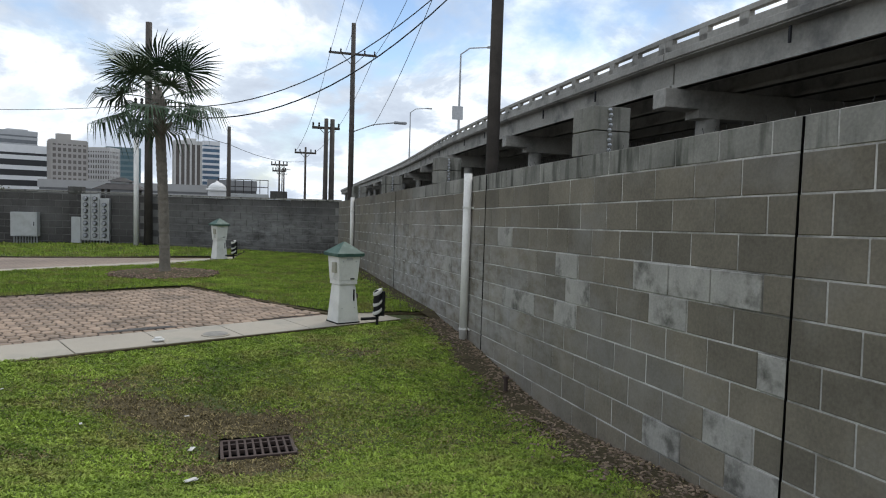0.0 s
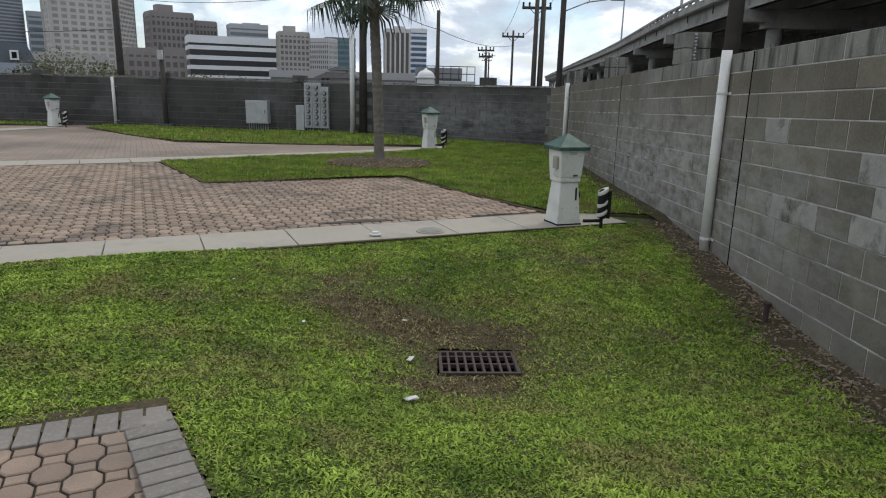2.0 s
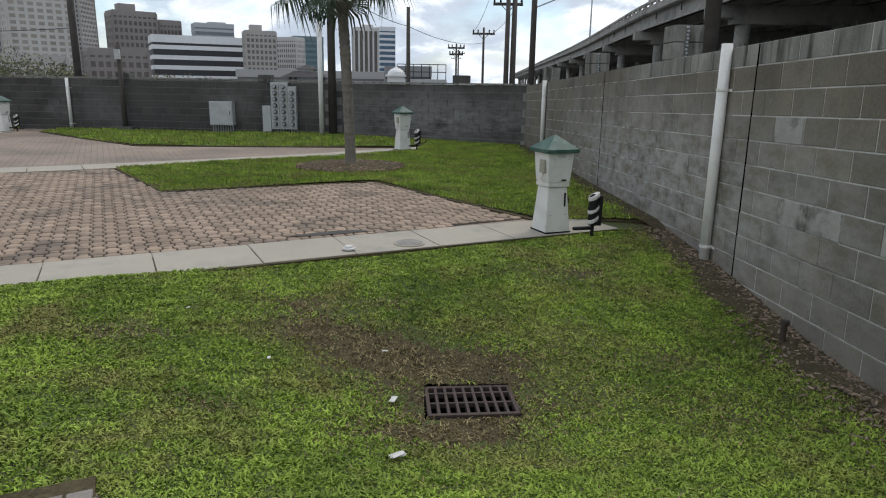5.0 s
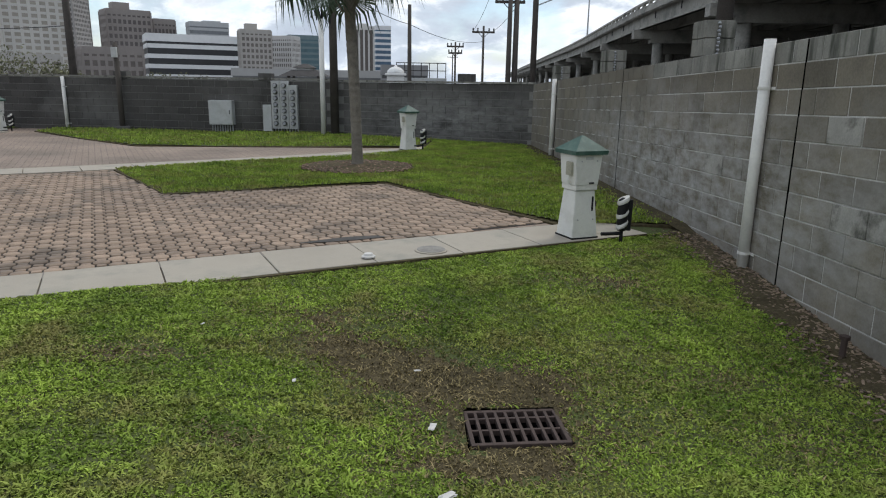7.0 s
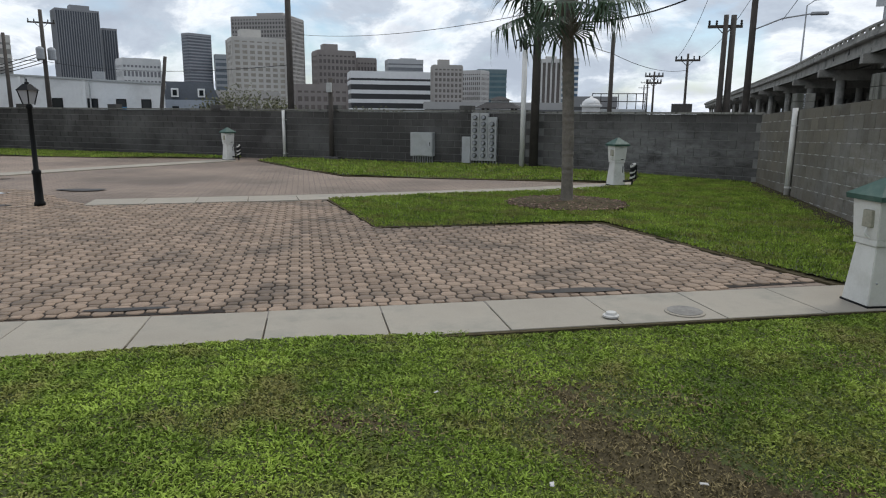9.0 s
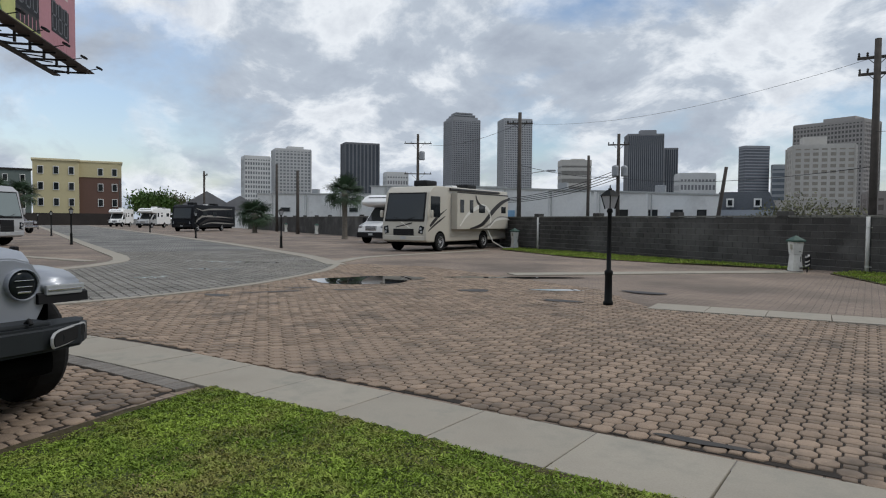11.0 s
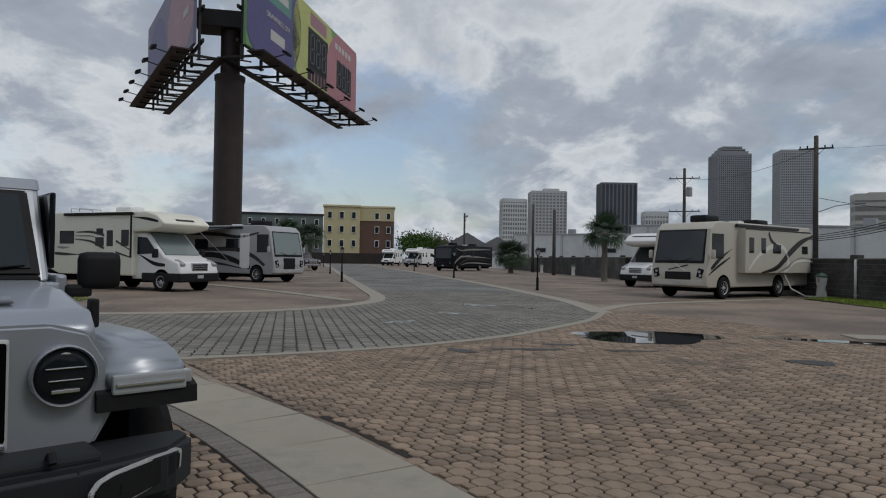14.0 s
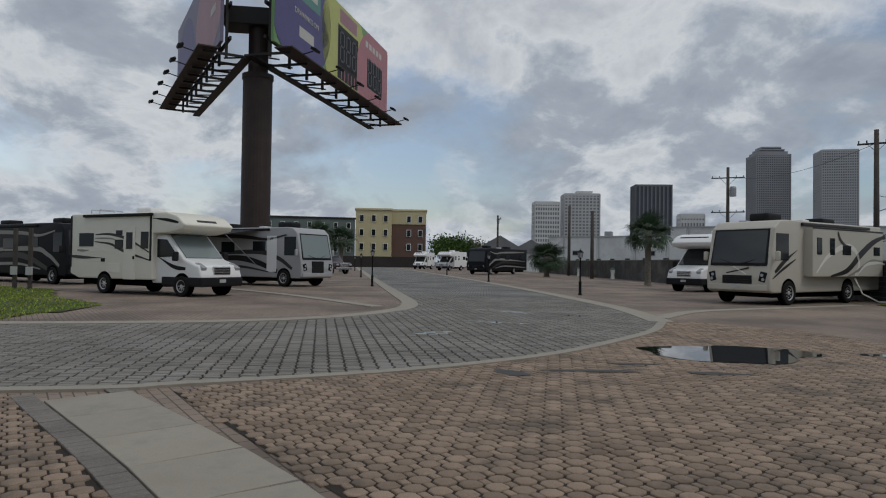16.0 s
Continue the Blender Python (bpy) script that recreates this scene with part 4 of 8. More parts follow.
# ---------------------------------------------------------------- poles and wires


def pole(x, y, height, radius, label, arms=(), name="utility_pole", base=-0.9, lean=(0, 0), extra=None, yaw=0.0):
    """A round timber pole with cross-arms (z, half length)."""
    t = thing(name, label, "utility pole", pose(x, y, base, lean[0], lean[1], yaw), "utility poles")
    h = height - base
    bm = bmesh.new()
    rod(bm, (0, 0, 0), (0, 0, h), radius * 1.2, radius * 0.85, 12)
    part("shaft", bm, M_WOOD, t, smooth=True)
    for z, half in arms:
        zz = z - base
        part("crossarm", boxm((0, radius, zz), (2 * half, 0.10, 0.12), 0.01), M_WOOD, t)
        for k in (-0.92, -0.5, 0.5, 0.92):
            bm = bmesh.new()
            lathe(bm, [(0.03, 0), (0.055, 0.06), (0.03, 0.09), (0.055, 0.14), (0.02, 0.19)], 8, (half * k, radius, zz + 0.06))
            part("insulator", bm, M_DKSTEEL, t)
        bm = bmesh.new()
        rod(bm, (-half * 0.5, radius, zz), (0, radius, zz - half * 0.5), 0.018, 0.018, 6)
        rod(bm, (half * 0.5, radius, zz), (0, radius, zz - half * 0.5), 0.018, 0.018, 6)
        part("brace", bm, M_DKSTEEL, t)
    if extra == "transformers":
        for k in range(3):
            bm = bmesh.new()
            a = 2.1 * k
            lathe(bm, [(0.26, 0), (0.28, 0.06), (0.28, 0.75), (0.24, 0.85), (0.05, 0.95)], 14, (0.5 * math.cos(a), 0.5 * math.sin(a), h - 3.6))
            part("transformer", bm, M_STEEL, t, "grey drum transformer")
    if extra == "drum":
        bm = bmesh.new()
        lathe(bm, [(0.34, 0), (0.36, 0.06), (0.36, 1.0), (0.3, 1.15)], 14, (0.55, 0, h - 3.4))
        part("transformer", bm, M_STEEL, t, "grey drum transformer")
    if extra == "lamp":
        bm = bmesh.new()
        tube(bm, [(0, 0, h * 0.52), (1.2, 0, h * 0.56), (2.4, 0, h * 0.575)], 0.035, 6)
        part("arm", bm, M_STEEL, t)
        part("luminaire", boxm((2.7, 0, h * 0.575), (0.7, 0.28, 0.14), 0.04), M_STEEL, t, "grey cobra-head street light")
    return t


pole(6.55, 17.75, 16.5, 0.165, "thick weathered timber utility pole behind the wall")
pole(5.4, 36.5, 11.2, 0.14, "tall timber utility pole with one crossarm and a street light", [(9.6, 1.3)], extra="lamp", yaw=0)
pole(3.52, 32.0, 5.48, 0.11, "pair-standing dark timber pole with a short crossarm", [(5.05, 0.65)])
pole(3.82, 32.1, 5.48, 0.125, "dark timber pole standing close beside another")
pole(-0.8, 30.2, 4.65, 0.085, "bare timber pole behind the back wall")
pole(3.69, 45.0, 5.12, 0.075, "far timber pole with a crossarm", [(4.75, 0.7)])
pole(2.33, 51.2, 4.5, 0.07, "far timber pole with crossarms", [(4.2, 0.6), (3.75, 0.5)])
pole(7.0, 130.0, 8.0, 0.14, "distant timber pole with a crossarm", [(7.4, 1.2)])
pole(8.5, 165.0, 8.5, 0.14, "distant timber pole with a crossarm", [(7.9, 1.2)])
pole(-3.02, 22.62, 6.9, 0.11, "timber utility pole at the back wall behind the palm", [(4.35, 0.42)], base=0.0)
pole(-16.4, 34.5, 9.35, 0.15, "tall timber pole with two crossarms", [(8.6, 0.75), (7.9, 0.7)], yaw=25)
pole(-46.4, 39.3, 10.6, 0.17, "tall dark timber pole with a crossarm and a light arm", [(9.7, 1.1)], yaw=50, extra="lamp")
pole(-78.3, 48.1, 12.8, 0.19, "timber pole with crossarms and a drum transformer", [(11.6, 1.8), (7.6, 1.8)], yaw=58, extra="drum")
pole(-42.0, 46.5, 8.9, 0.15, "timber pole carrying three transformers", [(8.0, 0.9)], extra="transformers", yaw=42)
pole(-31.0, 44.0, 5.3, 0.13, "leaning dark timber pole", lean=(0, 9))
pole(-43.0, 44.0, 7.0, 0.13, "timber pole in front of the white warehouse")
pole(-80.0, 29.6, 8.0, 0.16, "tall timber pole beside the back wall")
pole(-66.0, 27.0, 6.3, 0.16, "timber pole beside the back wall")
pole(-105.0, 27.0, 8.5, 0.16, "far timber pole with a crossarm", [(7.9, 1.3)])
pole(-150.0, 21.0, 9.0, 0.16, "far timber pole with one crossarm", [(8.2, 1.3)])

for dx_ in (0.0, 0.75):
    ps = thing("hookup_post", "square grey timber hookup post on the grass", "post", pose(-36.5 + dx_ * 0.5, -9.2 + dx_, 0), "hookup posts")
    part("post", boxm((0, 0, 1.25), (0.14, 0.14, 2.5), 0.01), M_WOOD, ps)
    part("box", boxm((0.1, 0, 0.75), (0.10, 0.24, 0.34), 0.01), M_GREYBOX, ps)

# steel conduit beside the pole at the back wall, with cable heads
cd = thing("conduit_riser", "pale steel conduit riser with cable heads at the back wall", "conduit", pose(-3.34, 22.40, 0))
bm = bmesh.new()
rod(bm, (0, 0, 0), (0, 0, 3.35), 0.075, 0.075, 12)
part("riser", bm, M_PVC, cd, smooth=True)
for k in range(6):
    bm = bmesh.new()
    a = k * 1.05
    pts = [(0, 0, 3.3), (0.12 * math.cos(a), 0.10 * math.sin(a), 3.50 + 0.05 * k), (0.26 * math.cos(a), 0.18 * math.sin(a), 3.46 + 0.05 * k), (0.27 * math.cos(a), 0.18 * math.sin(a), 3.22 + 0.05 * k)]
    tube(bm, pts, 0.022, 6)
    part("cable_head", bm, M_BLACK, cd)


def wire(name, a, b, sag, r, label, group="overhead wires"):
    cu = bpy.data.curves.new(name, "CURVE")
    cu.dimensions = "3D"
    cu.bevel_depth = r
    cu.bevel_resolution = 1
    sp = cu.splines.new("POLY")
    n = 22
    sp.points.add(n)
    for i in range(n + 1):
        t = i / n
        p = Vector(a).lerp(Vector(b), t)
        p.z -= 4 * sag * t * (1 - t)
        sp.points[i].co = (*p, 1)
    cu.materials.append(M_WIRE)
    return tagged(new(name, cu), label, "cable", group)


wire("overhead_cable", (-3.0, 22.55, 4.42), (6.60, 17.70, 9.14), 1.55, 0.016, "thick black overhead cable sagging from the pole")
wire("overhead_cable", (-3.0, 22.55, 4.22), (6.60, 17.70, 8.87), 1.8, 0.020, "thick twisted black overhead cable")
wire("overhead_wire", (4.2, 36.5, 9.7), (3.05, 45.0, 4.85), 0.8, 0.012, "thin overhead wire between poles")
wire("overhead_wire", (6.6, 36.5, 9.7), (4.35, 45.0, 4.85), 0.8, 0.012, "thin overhead wire between poles")
wire("overhead_wire", (4.2, 36.5, 9.7), (3.0, 6.0, 14.5), 0.6, 0.010, "thin overhead wire between poles")
wire("overhead_wire", (5.0, 36.5, 9.7), (3.8, 6.0, 14.5), 0.6, 0.010, "thin overhead wire between poles")
wire("overhead_wire", (6.6, 36.5, 9.6), (6.55, 17.75, 14.0), 0.9, 0.014, "thin overhead wire between poles")
wire("overhead_wire", (6.6, 36.5, 5.8), (6.55, 17.75, 12.5), 0.7, 0.014, "thin overhead wire between poles")
wire("overhead_wire", (-16.4, 34.5, 5.4), (-2.9, 22.4, 4.4), 0.35, 0.010, "thin overhead wire between poles")
wire("overhead_wire", (-16.4, 34.5, 3.9), (-42.0, 46.5, 5.2), 0.5, 0.016, "thin overhead wire between poles")
wire("overhead_wire", (-2.9, 22.4, 4.3), (-0.8, 30.2, 3.9), 0.15, 0.012, "thin overhead wire between poles")
wire("overhead_wire", (-0.8, 30.2, 3.9), (3.69, 45.0, 4.2), 0.3, 0.012, "thin overhead wire between poles")
wire("overhead_wire", (-46.4, 39.3, 6.2), (-42.0, 46.5, 5.2), 0.3, 0.02, "thin overhead wire between poles")
wire("overhead_wire", (-46.4, 39.3, 9.7), (-78.3, 48.1, 11.6), 0.9, 0.016, "thin overhead wire between poles")
wire("overhead_wire", (-46.4, 39.3, 9.7), (-16.4, 34.5, 8.6), 1.0, 0.008, "thin overhead wire between poles")
for k in range(4):
    wire("overhead_wire", (-42.0, 46.5, 5.9 - 0.25 * k), (-54.0, 43.0, 3.6 - 0.12 * k), 0.5, 0.03, "thick drooping service cable")

# highway lights and sign on the viaduct
for y, h in ((62.0, 16.8), (104.0, 16.8)):
    x = deck_x(y) - 0.1
    t = thing("highway_light", "tall galvanised highway light on the viaduct parapet", "street lamp", pose(x, y, 8.9), "highway lights")
    bm = bmesh.new()
    rod(bm, (0, 0, 0), (0, 0, h - 9.6), 0.13, 0.08, 10)
    tube(bm, [(0, 0, h - 9.6), (0.8, -0.3, h - 9.0), (2.4, -0.8, h - 8.9)], 0.06, 8)
    part("shaft", bm, M_STEEL, t)
    part("luminaire", boxm((2.8, -0.95, h - 8.9), (0.9, 0.4, 0.18), 0.05), M_STEEL, t)
    if y < 80:
        part("sign_panel", boxm((-0.2, -0.15, 1.6), (1.1, 0.05, 1.3), 0.02), material("sign_back", (0.4, 0.41, 0.42), 0.5), t, "grey sign panel seen from behind")

# ---------------------------------------------------------------- palms


def frond_mesh(name, length, n, droop, seed):
    """A fan palm leaf: a stalk and a fan of narrow folded leaflets."""
    r = random.Random(seed)
    bm2 = bmesh.new()
    stalk = length * 0.48
    pts = [(0, 0, 0), (stalk * 0.5, 0, stalk * 0.06), (stalk, 0, stalk * 0.02)]
    tube(bm2, pts, 0.011, 5)
    hub = Vector(pts[-1])
    for i in range(n):
        a = radians(-125 + 250 * i / (n - 1)) + r.uniform(-0.04, 0.04)
        ll = length * (0.62 - 0.16 * abs(i / (n - 1) - 0.5) * 2) * r.uniform(0.85, 1.08)
        d = Vector((math.cos(a), math.sin(a), 0))
        s = Vector((-d.y, d.x, 0)) * 0.0135 * length
        up = Vector((0, 0, 1))
        p1 = hub + d * ll * 0.55 + up * (0.04 - droop * 0.08) * ll
        p2 = hub + d * ll * (1.0 - 0.25 * droop) - up * droop * ll * r.uniform(0.25, 0.6)
        v = [bm2.verts.new(q) for q in (hub - s * 0.3, hub + s * 0.3, p1 + s, p1 - s, p2)]
        bm2.faces.new((v[0], v[1], v[2], v[3]))
        bm2.faces.new((v[3], v[2], v[4]))
    return link_mesh(name, bm2, M_FROND)


FRONDS = [frond_mesh("frond", 1.45, 34, 0.35 + 0.25 * k, k) for k in range(4)]


def palm(x, y, trunk, crown, radius, label, count=30, lean=0.0, z=0.0, seed=0):
    r = random.Random(seed)
    t = thing("palm_tree", label, "palm tree", pose(x, y, z), "palms")
    bm2 = bmesh.new()
    prof = [(radius * 1.35, 0), (radius * 1.1, 0.12), (radius, 0.5)]
    k = 0.5
    while k < trunk:
        prof += [(radius * r.uniform(0.93, 1.0), k), (radius * r.uniform(1.0, 1.06), k + 0.05)]
        k += 0.11
    prof += [(radius * 1.15, trunk), (radius * 1.3, trunk + 0.25), (radius * 0.6, trunk + 0.5)]
    lathe(bm2, prof, 14)
    for v in bm2.verts:
        v.co.x += lean * (v.co.z / trunk) ** 1.5
    part("trunk", bm2, M_TRUNK, t)
    for k in range(26):
        a, zz = r.uniform(0, 6.28), trunk - r.uniform(0.0, 0.45)
        d = Vector((math.cos(a), math.sin(a), 0))
        bm2 = bmesh.new()
        rod(bm2, Vector((lean, 0, zz)) + d * radius * 0.9, Vector((lean, 0, zz + 0.22)) + d * (radius + 0.16), 0.03, 0.012, 5)
        part("leaf_base", bm2, M_TRUNK, t)
    for k in range(count):
        a = 2.4 * k
        f = k / count
        el = radians(62 - 96 * f + r.uniform(-8, 8))
        ob = new("frond", FRONDS[min(3, int(f * 4))])
        ob.parent = t
        s = crown * r.uniform(0.85, 1.1)
        ob.matrix_world = pose(x + lean, y, z + trunk + 0.35 - 0.25 * f) @ Matrix.Rotation(a, 4, "Z") @ Matrix.Rotation(-el, 4, "Y") @ Matrix.Rotation(r.uniform(-0.5, 0.5), 4, "X") @ Matrix.Scale(s, 4)
    return t


palm(-1.66, 14.3, 3.22, 1.06, 0.098, "fan palm with a slim grey trunk in a mulch ring", 21, -0.12, seed=3)
palm(-48.5, 24.2, 3.1, 1.25, 0.20, "stout fan palm in front of the dark wall", 34, seed=5)
palm(-72.0, 24.5, 1.6, 1.5, 0.25, "low bushy fan palm with fronds to the ground", 44, seed=8)
palm(-86.0, 1.2, 4.0, 1.5, 0.22, "dark fan palm in front of the far apartments", 30, seed=9)
palm(-88.0, 3.8, 3.6, 1.5, 0.22, "dark fan palm in front of the far apartments", 30, seed=11)

# ---------------------------------------------------------------- pedestals, pipes, boxes


def frustum(bm2, z0, a0, z1, a1):
    v = [bm2.verts.new((sx * a / 2, sy * a / 2, z)) for z, a in ((z0, a0), (z1, a1)) for sx, sy in ((-1, -1), (1, -1), (1, 1), (-1, 1))]
    for q in ((3, 2, 1, 0), (4, 5, 6, 7), (0, 1, 5, 4), (1, 2, 6, 5), (2, 3, 7, 6), (3, 0, 4, 7)):
        bm2.faces.new([v[i] for i in q])


def pedestal(at):
    """A lighthouse-shaped hookup pedestal."""
    t = thing("hookup_pedestal", "white lighthouse-shaped hookup pedestal with a green hipped roof", "utility pedestal", at, "hookup pedestals")
    bm2 = bmesh.new()
    frustum(bm2, 0.0, 0.37, 0.50, 0.275)
    bmesh.ops.bevel(bm2, geom=bm2.edges[:], offset=0.008, segments=2, affect="EDGES")
    base = part("base", bm2, M_WHITEPL, t)
    part("skirt_shadow", boxm((0, 0, 0.008), (0.385, 0.385, 0.016)), M_BLACK, t)
    part("collar", boxm((0, 0, 0.525), (0.315, 0.315, 0.05), 0.008), M_WHITEPL, t)
    bm2 = bmesh.new()
    frustum(bm2, 0.55, 0.325, 0.865, 0.375)
    bmesh.ops.bevel(bm2, geom=bm2.edges[:], offset=0.008, segments=2, affect="EDGES")
    head = part("head", bm2, M_WHITEPL, t)
    bm2 = bmesh.new()
    frustum(bm2, 0.865, 0.46, 0.905, 0.47)
    part("eave", bm2, M_GREENROOF, t)
    bm2 = bmesh.new()
    frustum(bm2, 0.905, 0.47, 1.045, 0.03)
    part("roof", bm2, M_GREENROOF, t, "faded green hipped roof")
    part("outlet_cover", boxm((-0.185, -0.05, 0.72), (0.05, 0.12, 0.14), 0.012), material("grey_cover", (0.33, 0.32, 0.25), 0.6), t, "grey weatherproof outlet cover")
    bm2 = bmesh.new()
    tube(bm2, [(-0.19, -0.05, 0.66), (-0.22, -0.06, 0.60), (-0.17, -0.07, 0.56)], 0.012, 6)
    part("cord", bm2, M_WHITEPL, t)
    part("latch", boxm((0.06, -0.172, 0.575), (0.07, 0.012, 0.016), 0.003), M_BLACK, t)
    part("plate", boxm((0.0, -0.184, 0.83), (0.11, 0.008, 0.03), 0.002), M_GREYBOX, t)
    part("tap_slot", boxm((0.10, -0.160, 0.36), (0.022, 0.012, 0.15), 0.003), M_BLACK, t, "dark tap slot")
    bm2 = bmesh.new()
    tube(bm2, [(0.15, -0.06, 0.36), (0.21, -0.06, 0.36), (0.215, -0.06, 0.31)], 0.014, 8)
    part("tap", bm2, M_IRON, t)
    for z in (0.20, 0.80):
        for k in (-0.11, 0.11):
            bm2 = bmesh.new()
            rod(bm2, (k, -0.165 - (0.004 if z < 0.4 else 0.018), z), (k, -0.178 - (0.004 if z < 0.4 else 0.018), z), 0.006, 0.006, 8)
            part("screw", bm2, M_STEEL, t)
    return t


ped = pedestal(pose(1.10, 8.60, 0.012, 0, 0, 20))
for o in ped.children:
    o.data.transform(Matrix.Diagonal((0.83, 0.83, 1, 1)))
for x, y, a in ((-0.75, 17.95, 30), (-12.9, 22.4, 60), (-29.2, 25.05, 85), (-63.3, 27.9, 85), (-74.0, 28.6, 85)):
    copy_thing(ped, pose(x, y, 0.012, 0, 0, a))


def standpipe(at):
    t = thing("water_standpipe", "black water standpipe wrapped in white-striped insulation", "standpipe", at, "standpipes")
    bm2 = bmesh.new()
    tube(bm2, [(-0.22, 0, 0.09), (0, 0, 0.09)], 0.02, 8)
    tube(bm2, [(0, 0, -0.03), (0, 0, 0.12)], 0.02, 8)
    part("elbow", bm2, M_BLACK, t)
    bm2 = bmesh.new()
    lathe(bm2, [(0.045, 0.12), (0.058, 0.16), (0.05, 0.24), (0.06, 0.30), (0.05, 0.38), (0.055, 0.43), (0.02, 0.46)], 12)
    part("insulation", bm2, M_BLACK, t, smooth=True)
    for z in (0.16, 0.27, 0.41):
        bm2 = bmesh.new()
        lathe(bm2, [(0.058, 0), (0.063, 0.02), (0.057, 0.045)], 12, (0, 0, z))
        for v in bm2.verts:
            v.co.z += v.co.x * 0.5
        part("white_tape", bm2, M_LITTER, t, "white tape band")
    bm2 = bmesh.new()
    rod(bm2, (0.07, 0.0, 0.12), (0.075, 0, 0.44), 0.03, 0.03, 10)
    part("downpipe", bm2, M_BLACK, t)
    return t


sp_ = standpipe(pose(1.52, 8.42, -0.01, 0, 0, 10))
copy_thing(sp_, pose(-0.40, 17.9, 0.03, 0, 0, 30))
copy_thing(sp_, pose(-12.6, 22.5, 0.03, 0, 0, 60))


def downpipe(x, y, top, bottom, r, yaw, label):
    """A pale plastic pipe standing against a wall, with two straps; local -y faces out of the wall."""
    t = thing("wall_pipe", label, "pipe", pose(x, y, bottom, 0, 0, yaw), "wall pipes")
    h = top - bottom
    bm2 = bmesh.new()
    rod(bm2, (0, -r - 0.004, 0), (0, -r - 0.004, h), r, r, 16)
    part("pipe", bm2, M_PVC, t, smooth=True)
    for f in (0.10, 0.80):
        bm2 = bmesh.new()
        rod(bm2, (0, -r - 0.004, h * f), (0, -r - 0.004, h * f + 0.025), r + 0.006, r + 0.006, 16)
        box(bm2, (0, -0.006, h * f + 0.012), (2 * r + 0.09, 0.008, 0.025))
        part("strap", bm2, M_PVC, t)
    return t


downpipe(WALL_X - 0.002, 7.71, wall_top(7.6) + 0.03, -0.17, 0.05, -90, "off-white plastic pipe strapped to the block wall")
downpipe(WALL_X - 0.002, 16.75, wall_top(16.7) + 0.03, 0.0, 0.05, -90, "off-white plastic pipe strapped to the block wall")


def on_back(x):
    """The face of the middle run of the back wall at x."""
    return 23.0 + (x + 3.2) * (26.2 - 23.0) / (-34.0 + 3.2)


for x in (-11.6, -27.9, -44.0, -58.0):
    downpipe(x, on_back(x) - 0.002, 1.62, 0.0, 0.055, -6, "pale plastic pipe on the dark back wall")

post = thing("service_post", "grey timber service post with a small box at the back wall", "post", pose(-9.75, on_back(-9.75) - 0.2, 0))
bm = bmesh.new()
rod(bm, (0, 0, 0), (0, 0, 2.65), 0.085, 0.075, 10)
part("shaft", bm, M_WOOD, post, smooth=True)
part("box", boxm((0, -0.11, 2.35), (0.16, 0.12, 0.30), 0.01), M_GREYBOX, post)
part("footing", boxm((0.05, -0.05, 0.06), (0.5, 0.35, 0.14), 0.02), M_BLOCK_D, post)

# electrical cabinet and the bank of meters on the back wall
cab = thing("electrical_cabinet", "pale grey steel electrical cabinet on the dark wall", "cabinet", pose(-6.55, on_back(-6.55) - 0.02, 0, 0, 0, -6))
part("body", boxm((0, -0.14, 0.60), (0.74, 0.27, 0.74), 0.01), M_GREYBOX, cab)
part("door", boxm((0, -0.282, 0.60), (0.68, 0.012, 0.68), 0.004), M_GREYBOX, cab)
part("handle", boxm((0.29, -0.295, 0.62), (0.02, 0.02, 0.12), 0.004), M_BLACK, cab)
for k in range(9):
    bm = bmesh.new()
    rod(bm, (-0.32 + 0.08 * k, -0.14, 0.0), (-0.32 + 0.08 * k, -0.14, 0.235), 0.022, 0.022, 8)
    part("conduit", bm, M_STEEL, cab)
mb = thing("meter_bank", "grey bank of twenty round electric meters on the wall", "meter bank", pose(-4.57, on_back(-4.57) - 0.02, 0, 0, 0, -6))
for j in range(3):
    part("column_box", boxm((-0.27 + 0.27 * j, -0.10, 0.86 - (0.06 if j == 2 else 0)), (0.262, 0.18, 1.44 - (0.12 if j == 2 else 0)), 0.006), M_GREYBOX, mb)
    for i in range(7 if j < 2 else 6):
        # ring in dark colour paints the round shadow about each pale dome
        bm = bmesh.new()
        rod(bm, (-0.27 + 0.27 * j, -0.19, 0.30 + 0.19 * i), (-0.27 + 0.27 * j, -0.25, 0.30 + 0.19 * i), 0.070, 0.070, 16)
        me_ = part("meter_ring", bm, M_DKSTEEL, mb)
        bm = bmesh.new()
        rod(bm, (-0.27 + 0.27 * j, -0.25, 0.30 + 0.19 * i), (-0.27 + 0.27 * j, -0.31, 0.30 + 0.19 * i), 0.062, 0.05, 14)
        part("glass", bm, M_METER, me_)
part("breaker_box", boxm((-0.55, -0.10, 0.46), (0.27, 0.18, 0.80), 0.006), M_GREYBOX, mb)
for k in range(10):
    bm = bmesh.new()
    rod(bm, (-0.42 + 0.09 * k, -0.10, 0.0), (-0.42 + 0.09 * k, -0.10, 0.15), 0.02, 0.02, 8)
    part("conduit", bm, M_STEEL, mb)

# the drain: a cast grate with two rows of slots in a concrete frame
drain = thing("storm_drain", "rusty cast-iron storm drain grate set in concrete in the lawn", "drain", pose(DRAIN[0], DRAIN[1], DRAIN[2] + 0.006, 0, 0, 3))
bm = bmesh.new()
for sx, sy, w, d in ((0, 0.185, 0.56, 0.03), (0, -0.185, 0.56, 0.03), (0.268, 0, 0.025, 0.36), (-0.268, 0, 0.025, 0.36)):
    box(bm, (sx, sy, 0.0), (w, d, 0.05), 0.006)
part("frame", bm, M_IRON, drain)
